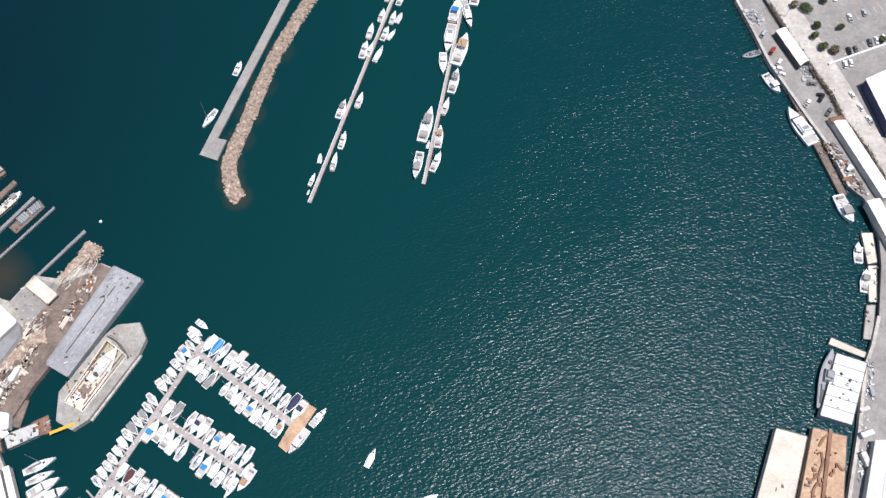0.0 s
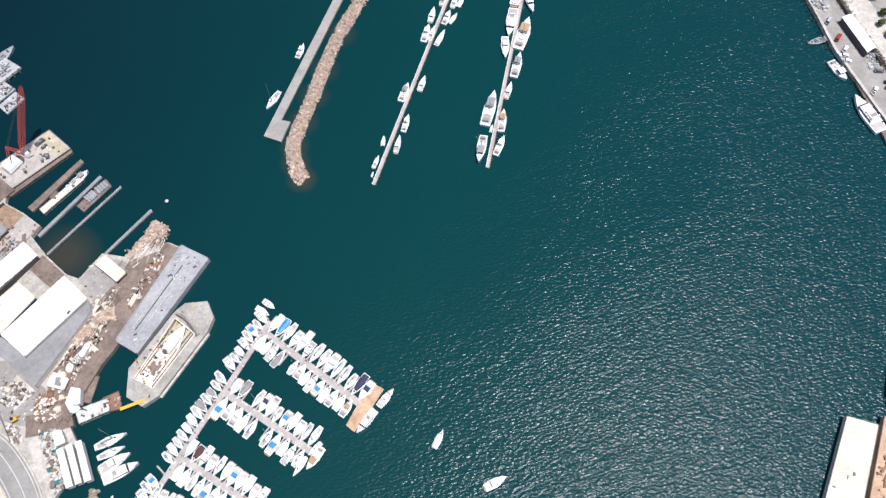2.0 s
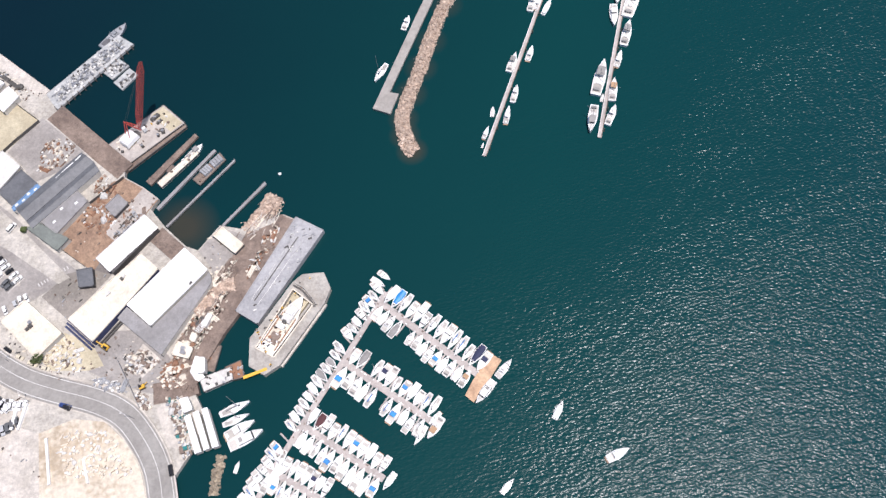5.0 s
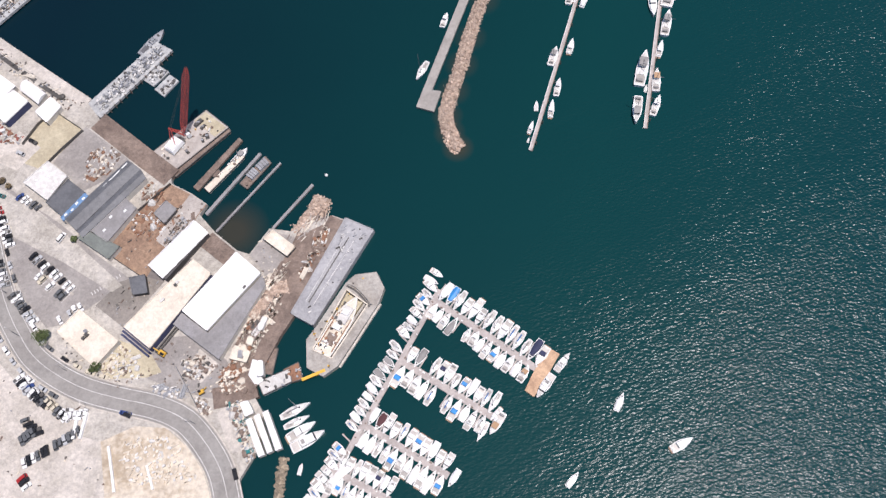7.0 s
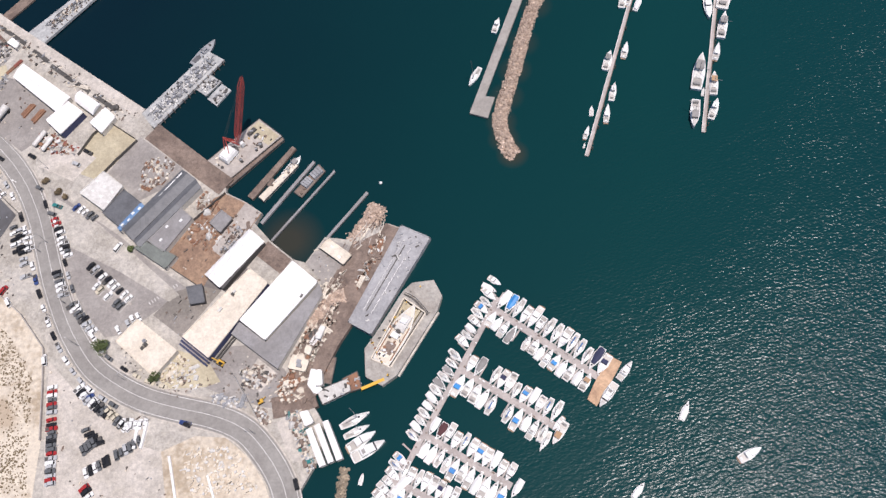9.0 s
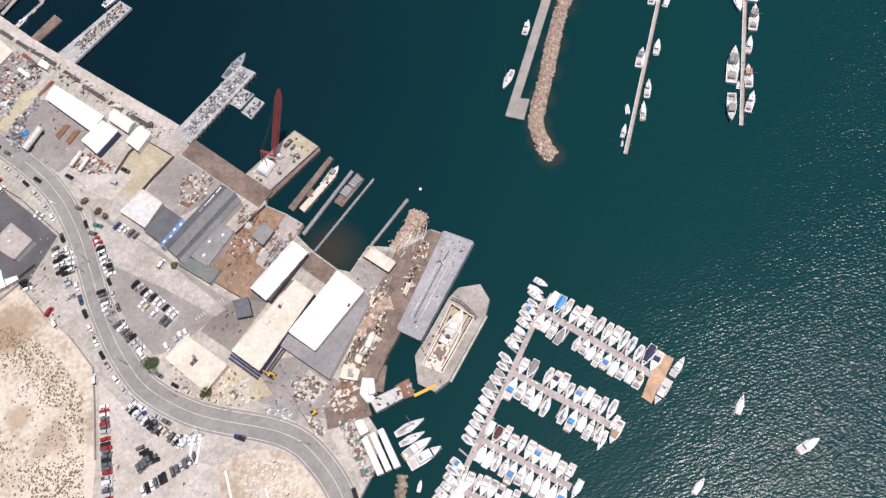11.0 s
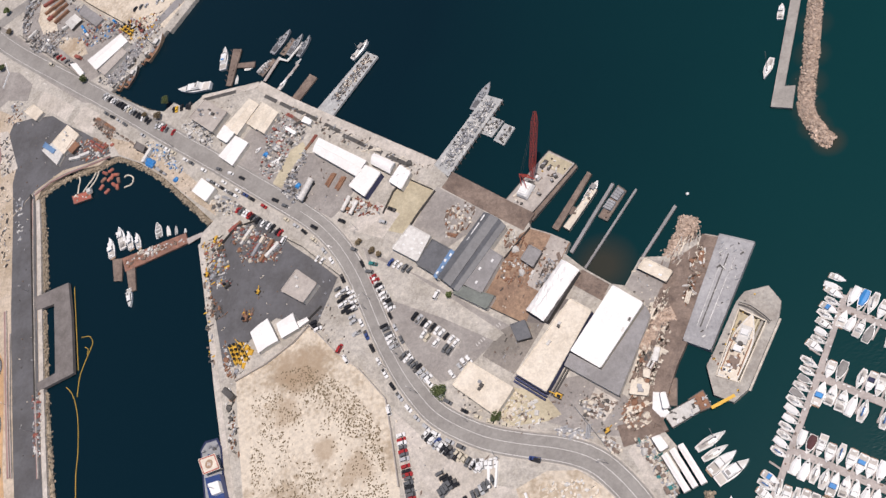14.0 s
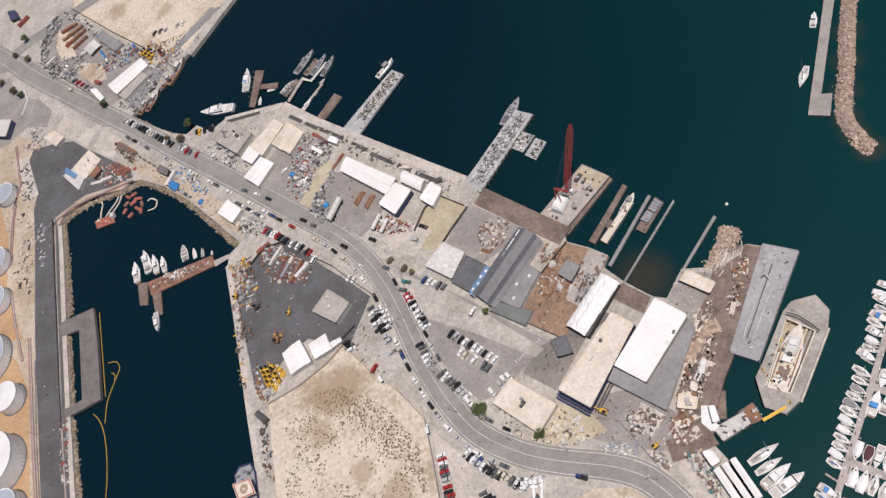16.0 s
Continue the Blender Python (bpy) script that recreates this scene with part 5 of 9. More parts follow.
def skiff(ob, cover):
    part("hull", hull(bmesh.new(), 3.6, 0.7, 0.3, 2.4, 0.9, 0.2), GELCOAT, ob)
    part("inside", deck(bmesh.new(), 3.6, 0.7, 0.3, 2.4, 0.9, 0.82), cover, ob)
    for y in (-2.2, 0.2, 2.2):
        part("thwart", box(bmesh.new(), 0, y, 0.78, 2.5, 0.6, 0.12), GELCOAT_DULL, ob)
    part("outboard_motor", box(bmesh.new(), 0, -5.1, 0.4, 0.7, 0.7, 1.0, 0, 0.7), DARK_STEEL, ob)


def patrol_boat(ob, cover):
    part("hull", hull(bmesh.new(), 2.1, 1.1, 0.5, 2.6, 0.85), HULL_GREY, ob)
    part("deck", deck(bmesh.new(), 2.1, 1.1, 0.5, 2.6, 0.85), GREY_STEEL, ob)
    bridge = part("bridge", box(bmesh.new(), 0, 0.4, 1.1, 1.2, 2.2, 0.9, 0, 0.86), GREY_STEEL, ob)
    part("bridge_top", box(bmesh.new(), 0, 0.5, 2.0, 0.85, 1.2, 0.5, 0, 0.85), cover, bridge)
    part("window_band", box(bmesh.new(), 0, 0.55, 2.15, 0.84, 1.18, 0.18, 0, 0.97), GLASS_DARK, ob)
    part("foredeck_gun_tub", rod(bmesh.new(), (0, 2.7, 1.2), (0, 2.7, 1.7), 0.3, 9), DARK_STEEL, ob)
    mast = part("mast", rod(bmesh.new(), (0, -0.5, 1.9), (0, -0.5, 4.2), 0.07, 6), STEEL, ob)
    part("aft_deck", box(bmesh.new(), 0, -2.9, 1.14, 1.4, 2.6, 0.12), DARK_ASPHALT, ob)
    for x in (-0.5, 0.5):
        part("deck_locker", box(bmesh.new(), x, -1.6, 1.15, 0.35, 0.9, 0.4), HULL_GREY, ob)


BOAT_KINDS = {
    "sailboat": (sailboat, CANVAS_BLUE, "white sailing boat with a blue sail cover", "sailboat"),
    "sailboat_grey": (sailboat, CANVAS_GREY, "white sailing boat with a grey sail cover", "sailboat"),
    "sailboat_pale": (sailboat, GELCOAT_DULL, "white sailing boat with furled pale sails", "sailboat"),
    "motorboat": (motorboat, GELCOAT, "white motor boat with a hard top", "motorboat"),
    "motorboat_blue": (motorboat, TARP_BLUE, "white motor boat with a blue awning", "motorboat"),
    "motorboat_navy": (motorboat, CANVAS_NAVY, "white motor boat with a navy awning", "motorboat"),
    "covered_white": (covered_boat, GELCOAT, "boat under a white fitted cover", "motorboat"),
    "covered_blue": (covered_boat, TARP_BLUE, "boat under a bright blue tarpaulin cover", "motorboat"),
    "covered_navy": (covered_boat, CANVAS_NAVY, "boat under a dark navy cover", "motorboat"),
    "covered_maroon": (covered_boat, CANVAS_MAROON, "boat under a dark maroon cover", "motorboat"),
    "covered_grey": (covered_boat, CANVAS_GREY, "boat under a grey canvas cover", "motorboat"),
    "covered_tan": (covered_boat, CANVAS_TAN, "boat under a tan canvas cover", "motorboat"),
    "yacht": (yacht, CANVAS_GREY, "large white motor yacht with a flybridge", "yacht"),
    "yacht_blue": (yacht, TARP_BLUE, "white and blue motor yacht with a flybridge", "yacht"),
    "fishing": (fishing_boat, GELCOAT, "white fishing boat with a forward wheelhouse", "fishing boat"),
    "fishing_tan": (fishing_boat, CANVAS_TAN, "worn white fishing boat with a tan roof", "fishing boat"),
    "fishing_grey": (fishing_boat, CANVAS_GREY, "worn pale fishing boat with a grey roof", "fishing boat"),
    "trawler": (trawler, DARK_STEEL, "dark rusty trawler with a white wheelhouse", "trawler"),
    "trawler_tan": (trawler, TEAK, "tan wooden trawler with a white wheelhouse", "trawler"),
    "skiff": (skiff, GELCOAT_DULL, "small open white skiff", "skiff"),
    "skiff_grey": (skiff, CANVAS_GREY, "small open grey skiff", "skiff"),
    "patrol": (patrol_boat, HULL_GREY, "haze-grey naval patrol boat", "patrol boat"),
}
BOAT_NAME = {"sailboat": "sailboat", "motorboat": "motorboat", "covered": "covered_boat", "yacht": "motor_yacht", "fishing": "fishing_boat", "skiff": "skiff", "trawler": "trawler", "patrol": "patrol_boat"}
BOAT_FIRST = {}


def boat(kind, stern, bow, beam=1.0, group="", z=0.0):
    """A boat lying from its stern to its bow (plan points)."""
    make, cover, label, category = BOAT_KINDS[kind]
    a, b = Vector(stern), Vector(bow)
    s = (b - a).length / 10
    mid = (a + b) / 2
    turn = math.degrees(math.atan2(b.y - a.y, b.x - a.x)) - 90
    m = pose(mid.x, mid.y, z, 0, 0, turn) @ Matrix.Diagonal((s * beam, s, max(s, 0.6) if s < 1.6 else s * 0.75, 1))
    if kind in BOAT_FIRST:
        f = BOAT_FIRST[kind]
        ob = copy_thing(f, m @ Matrix.Diagonal((*(1 / v for v in f.scale), 1)))
        if group:
            ob["group"] = group
        return ob
    ob = thing(BOAT_NAME[kind.split("_")[0]], label, category, m, group)
    make(ob, cover)
    BOAT_FIRST[kind] = ob
    return ob


MIX = ["sailboat"] * 3 + ["sailboat_pale"] * 4 + ["sailboat_grey"] * 3 + ["motorboat"] * 5 + ["motorboat_navy"] + ["motorboat_blue"] + ["covered_white"] * 5 + ["covered_grey"] * 2 + ["yacht"] * 3 + ["fishing"] * 3


def berth_row(line, side, n, length, away, rng, special=None, skip=(), lean=0.0, lo=0.0, hi=1.0, group="boats in the marina", finger=True):
    """Boats bow-in along one side of a dock, with a finger pier between every second pair."""
    a, b = Vector(line[0]), Vector(line[-1])
    d = (b - a).normalized()
    out = Vector((-d.y, d.x)) * side
    out = (out + d * lean).normalized()
    gap = (b - a).length * (hi - lo) / n
    for k in range(n):
        p = a + (b - a) * (lo + (hi - lo) * (k + 0.5) / n)
        if finger and k % 2 == 0:
            q = a + (b - a) * (lo + (hi - lo) * k / n)
            f = thing("finger_pier", "narrow pale finger pier between berths", "finger pier", group="finger piers")
            part("deck", ribbon([tuple(q + out * 1.2), tuple(q + out * (length * 0.85))], 0.7, 0.15, 0.6), GREY_DOCK, f)
        if k in skip:
            continue
        kind = (special or {}).get(k) or rng.choice(MIX)
        l = length * rng.uniform(0.82, 1.1)
        bow = p + out * (away + rng.uniform(-0.2, 0.4))
        boat(kind, tuple(bow + out * l + d * rng.uniform(-0.35, 0.35)), tuple(bow), min(1.42, gap * rng.uniform(0.9, 1.04) / (0.32 * l)), group)


rng = random.Random(11)
berth_row(DOCK_A, 1, 14, 10.2, 0.6, rng, {0: "covered_white", 1: "covered_blue", 2: "sailboat_pale", 3: "motorboat", 5: "yacht", 11: "sailboat_grey", 12: "covered_navy", 13: "motorboat_navy"}, lo=0.01, hi=1.02)
berth_row(DOCK_A, -1, 14, 8.8, 0.6, rng, {1: "covered_white", 9: "motorboat_blue", 13: "fishing_tan"}, {4}, lo=0.02, hi=0.98)
berth_row(DOCK_B, 1, 12, 9.0, 0.6, rng, {7: "motorboat_blue"}, {2}, lo=0.02, hi=0.97)
berth_row(DOCK_B, -1, 11, 9.4, 0.6, rng, {0: "motorboat_blue", 6: "sailboat", 7: "motorboat_blue"}, {5}, lo=0.02, hi=0.97)
berth_row(DOCK_C, 1, 11, 8.6, 0.6, rng, {0: "covered_white", 1: "covered_maroon", 9: "motorboat"}, lo=0.02, hi=0.97)
berth_row(DOCK_C, -1, 11, 9.6, 0.6, rng, {0: "covered_white", 1: "covered_white", 10: "motorboat_blue"}, lo=0.06, hi=1.0)
berth_row(DOCK_D, 1, 8, 8.0, 0.6, rng, lo=0.05, hi=1.0)
berth_row(DOCK_D, -1, 8, 8.0, 0.6, rng, lo=0.05, hi=1.0)
berth_row([SPINE[0], SPINE[3]], -1, 20, 7.2, 0.3, rng, {0: "motorboat", 2: "motorboat_blue", 16: "covered_white"}, {8}, -0.3, 0.0, 1.0)
berth_row([SPINE[3], SPINE[5]], -1, 11, 7.2, 0.3, rng, {0: "sailboat", 3: "motorboat_blue"}, {1, 2}, -0.3, 0.0, 1.0)

# boats at the dock heads
for kind, q, w in (("yacht", [(-51.2, 83.4), (-45.3, 91.0)], 1.15), ("yacht", [(-52.4, 82.0), (-59.4, 72.3)], 1.1), ("fishing_tan", [(-72.7, 66.4), (-78.4, 57.5)], 1.1), ("sailboat_pale", [(-78.9, 62.6), (-83.6, 54.8)], 1.0), ("motorboat", [(-73.6, 68.3), (-78.2, 63.3)], 1.0), ("covered_white", [(-90.4, 43.9), (-94.9, 37.1)], 1.2), ("covered_white", [(-140.5, 38.9), (-134.4, 46.4)], 1.1), ("motorboat", [(-103.6, 129.4), (-98.2, 125.6)], 1.3), ("covered_white", [(-106.4, 126.2), (-100.2, 122.4)], 1.25)):
    boat(kind, q[0], q[1], w, "boats in the marina")
pier("head_float", [(-53.4, 93.2), (-49.4, 90.8), (-53.2, 84.2), (-55.6, 79.6), (-60.4, 72.8), (-64.0, 75.6), (-61.0, 82.0), (-58.4, 86.4)], 0.1, 0.8, BARGE_TAN, "tan plank float at the dock head")
# boats beside the boat sheds
for kind, q, w in (("sailboat_grey", [(-164.3, 64.4), (-152.3, 70.7)], 1.0), ("sailboat_pale", [(-162.5, 60.3), (-152.1, 65.4)], 1.0), ("motorboat", [(-160.5, 55.5), (-149.4, 62.8)], 1.05), ("yacht", [(-158.4, 51.5), (-145.3, 59.0)], 1.1), ("skiff", [(-154.9, 41.5), (-153.8, 46.3)], 1.0)):
    boat(kind, q[0], q[1], w, "boats by the sheds")
# boats swinging on moorings
for kind, q in (("covered_white", [(-28.0, 67.0), (-24.5, 74.4)]), ("motorboat", [(-7.6, 51.7), (1.0, 56.4)]), ("covered_white", [(-48.6, 37.4), (-43.9, 43.1)])):
    boat(kind, q[0], q[1], 1.15, "moored boats")
# boats along the two outer floating docks
OUTER = [("skiff", (-60.2, 191.9), (-59.4, 194.9), 1.0), ("motorboat", (-59.5, 196.7), (-57.3, 203.4), 1.1), ("skiff", (-55.8, 209.0), (-55.4, 214.6), 1.2), ("motorboat", (-49.4, 205.0), (-47.8, 214.7), 1.0), ("fishing", (-46.3, 216.6), (-44.1, 226.2), 1.1),
         ("fishing_grey", (-48.3, 234.0), (-45.0, 244.6), 1.2), ("motorboat", (-39.3, 240.6), (-36.9, 249.4), 1.2), ("covered_white", (-31.9, 268.1), (-27.7, 278.1), 1.0), ("fishing", (-38.3, 270.2), (-35.8, 280.9), 1.2), ("motorboat", (-35.3, 283.1), (-33.4, 292.6), 1.2),
         ("motorboat", (-35.5, 271.6), (-32.9, 280.2), 1.0), ("fishing", (-28.4, 281.7), (-25.2, 290.4), 1.2), ("covered_white", (-25.5, 282.4), (-21.6, 289.0), 1.2), ("motorboat", (-29.9, 294.1), (-27.8, 302.4), 1.2), ("motorboat", (-24.1, 292.7), (-21.9, 300.9), 1.2), ("skiff", (-21.2, 293.4), (-18.4, 300.2), 1.2), ("fishing", (-20.8, 304.7), (-18.1, 313.9), 1.2), ("motorboat", (-26.8, 307.7), (-24.7, 316.1), 1.2),
         ("fishing_grey", (-8.0, 214.9), (-10.5, 200.0), 1.05), ("fishing", (-2.5, 204.3), (1.7, 214.9), 1.1), ("fishing_grey", (-7.5, 220.6), (-2.7, 240.2), 1.0), ("fishing_tan", (0.1, 217.4), (1.7, 229.7), 1.15), ("skiff", (-4.8, 217.4), (-3.7, 221.9), 1.0), ("motorboat", (2.8, 236.9), (5.6, 246.3), 1.1), ("fishing_grey", (6.7, 249.0), (10.2, 263.4), 1.1), ("motorboat", (2.8, 274.0), (2.8, 260.6), 1.1),
         ("fishing_tan", (9.0, 266.2), (15.0, 285.6), 1.15), ("yacht", (7.5, 292.1), (4.5, 274.0), 1.2), ("yacht", (13.5, 308.0), (17.3, 289.3), 0.9), ("motorboat_blue", (7.5, 294.4), (11.1, 309.5), 1.2), ("fishing", (18.7, 305.0), (21.4, 321.1), 1.2)]
for kind, a, b, w in OUTER:
    boat(kind, a, b, w * 0.86, "boats on the outer docks")
# beside the jetty
boat("fishing", *[(-100.9, 259.3), (-98.4, 267.7)], 1.1)
boat("sailboat_pale", *[(-107.6, 238.9), (-112.9, 228.4)], 1.1)
# western berths
for kind, q, w in (("yacht", [(-427.0, 313.5), (-451.2, 316.5)], 0.95), ("yacht_blue", [(-419.3, 323.7), (-419.3, 341.2)], 1.1), ("skiff", [(-403.6, 320.5), (-396.3, 319.9)], 1.4), ("skiff", [(-408.5, 310.4), (-408.2, 316.8)], 1.0), ("motorboat", [(-376.4, 296.8), (-371.4, 303.5)], 0.9), ("skiff_grey", [(-370.0, 305.5), (-367.1, 309.7)], 1.2), ("skiff_grey", [(-366.5, 312.8), (-362.8, 315.9)], 1.2),
                  ("patrol", [(-383.6, 325.4), (-371.6, 340.0)], 1.35), ("patrol", [(-372.0, 320.8), (-362.6, 333.8)], 1.25), ("patrol", [(-364.6, 317.4), (-356.9, 330.4)], 1.2), ("skiff_grey", [(-392.6, 313.5), (-385.1, 321.0)], 1.3), ("skiff_grey", [(-389.3, 313.4), (-382.5, 318.0)], 1.2),
                  ("patrol", [(-253.6, 248.8), (-243.8, 263.6)], 1.6), ("fishing_grey", [(-327.4, 304.2), (-317.4, 314.4)], 0.8), ("skiff_grey", [(-249.5, 234.6), (-242.3, 241.6)], 1.6),
                  ("fishing_grey", [(-198.8, 184.8), (-192.4, 192.6)], 1.15),
                  ("yacht", [(-465.7, 182.5), (-462.6, 170.6)], 0.95), ("motorboat", [(-482.6, 205.3), (-486.6, 218.8)], 1.1), ("fishing", [(-475.1, 209.7), (-481.0, 225.1)], 1.0), ("motorboat", [(-469.1, 208.5), (-473.6, 220.9)], 1.0), ("motorboat", [(-463.4, 208.0), (-467.1, 218.8)], 1.0), ("skiff_grey", [(-449.6, 212.5), (-453.2, 223.2)], 1.2), ("skiff", [(-442.9, 212.5), (-445.4, 219.6)], 1.0), ("skiff_grey", [(-437.8, 212.5), (-439.3, 218.3)], 1.0), ("skiff", [(-431.5, 212.2), (-432.3, 215.3)], 1.4),
                  ("trawler_tan", [(-482.6, 349.0), (-471.6, 367.8)], 0.95), ("trawler", [(-486.6, 347.4), (-481.0, 358.4)], 1.0), ("trawler", [(-497.4, 331.6), (-489.0, 346.8)], 1.0), ("trawler_tan", [(-503.4, 331.2), (-497.8, 342.2)], 0.95),
                  ("patrol", [(164.5, 275.7), (154.2, 272.1)], 1.6), ("fishing", [(164.0, 261.6), (169.4, 249.9)], 1.2), ("yacht", [(180.7, 220.3), (171.6, 240.5)], 1.2), ("fishing_grey", [(186.5, 192.4), (190.3, 177.6)], 1.3), ("fishing", [(189.2, 157.6), (190.9, 167.7)], 1.3), ("fishing_grey", [(188.7, 143.3), (191.6, 154.3)], 1.2)):
    boat(kind, q[0], q[1], w)
# ---- vehicles: built once per kind and colour, front towards +y, then copied
CAR_PAINT = {"white": (0.78, 0.78, 0.77), "silver": (0.45, 0.46, 0.47), "black": (0.02, 0.02, 0.022), "grey": (0.12, 0.125, 0.13), "red": (0.36, 0.03, 0.03), "blue": (0.04, 0.07, 0.20), "teal": (0.03, 0.20, 0.20), "cream": (0.60, 0.54, 0.42), "yellow": (0.75, 0.45, 0.04)}
CAR_MAT = {k: material("car_paint_" + k, c, tuple(v * 0.9 for v in c), rough=0.28, scale=0.5) for k, c in CAR_PAINT.items()}
CAR_SHAPE = {"saloon": (4.6, 1.8, 0.80, 0.62, -0.2, 2.5), "hatchback": (4.0, 1.75, 0.82, 0.66, -0.5, 2.4), "suv": (4.8, 1.95, 0.95, 0.78, -0.45, 3.2), "pickup": (5.4, 1.95, 0.95, 0.75, 0.35, 1.9), "van": (5.4, 2.0, 1.0, 1.1, -0.35, 4.4)}
WORDS = {"saloon": "saloon car", "hatchback": "small hatchback", "suv": "sport utility car", "pickup": "pickup truck", "van": "panel van"}
CAR_FIRST = {}


def car(x, y, turn, kind="saloon", colour="white", group="", z=LAND + 0.08, where="parked on the paved lot"):
    m = pose(x, y, z, 0, 0, turn)
    key = (kind, colour, where)
    if key in CAR_FIRST:
        ob = copy_thing(CAR_FIRST[key], m)
        if group:
            ob["group"] = group
        return ob
    l, w, h, ch, cy, cl = CAR_SHAPE[kind]
    ob = thing(kind + "_car" if kind not in ("pickup", "van") else kind, f"{colour} {WORDS[kind]} {where}", "car", m, group)
    rings = []
    for s, q, zz in ((0.94, 0.97, 0.28), (1.0, 1.0, 0.5), (1.0, 1.0, h * 0.85), (0.93, 0.965, h)):
        rings.append([(px * w / 2 * s, py * l / 2 * q, zz) for px, py in ((-0.85, -1), (0.85, -1), (1, -0.9), (1, 0.85), (0.72, 1), (-0.72, 1), (-1, 0.85), (-1, -0.9))])
    part("body", loft(bmesh.new(), rings), CAR_MAT[colour], ob)
    part("glazing", box(bmesh.new(), 0, cy, h - 0.02, w * 0.9, cl, ch * 0.85, 0, 0.8), GLASS_DARK, ob, "dark car glass")
    part("roof", box(bmesh.new(), 0, cy, h + ch * 0.8, w * 0.76, cl * 0.78, 0.09, 0, 0.95), CAR_MAT[colour], ob)
    if kind == "pickup":
        part("load_bed", box(bmesh.new(), 0, -1.75, h - 0.02, w * 0.8, 1.6, 0.05), DARK_STEEL, ob)
    for sx in (-1, 1):
        for sy in (-0.31, 0.31):
            part("wheel", rod(bmesh.new(), (sx * w * 0.36, sy * l, 0.32), (sx * w * 0.49, sy * l, 0.32), 0.32, 8), TYRE, ob)
    CAR_FIRST[key] = ob
    return ob


def any_car(rng, x, y, turn, group="", where="parked on the paved lot", tint=None):
    colour = rng.choice(tint or ["white"] * 6 + ["silver"] * 3 + ["black"] * 4 + ["grey"] * 3 + ["red", "blue", "cream"])
    kind = rng.choice(["saloon", "saloon", "hatchback", "suv", "suv", "pickup"])
    return car(x, y, turn, kind, colour, group, where=where)


def car_row(line, n, rng, across=90.0, fill=0.9, group="cars in rows", tint=None, where="parked on the paved lot"):
    a, b = Vector(line[0]), Vector(line[1])
    d = b - a
    base = math.degrees(math.atan2(d.y, d.x)) - 90
    for k in range(n):
        if rng.random() > fill:
            continue
        p = a + d * ((k + 0.5) / n)
        any_car(rng, p.x + rng.uniform(-0.15, 0.15), p.y + rng.uniform(-0.3, 0.3), base + across + rng.choice((0, 180)) + rng.uniform(-2, 2), group, where, tint)


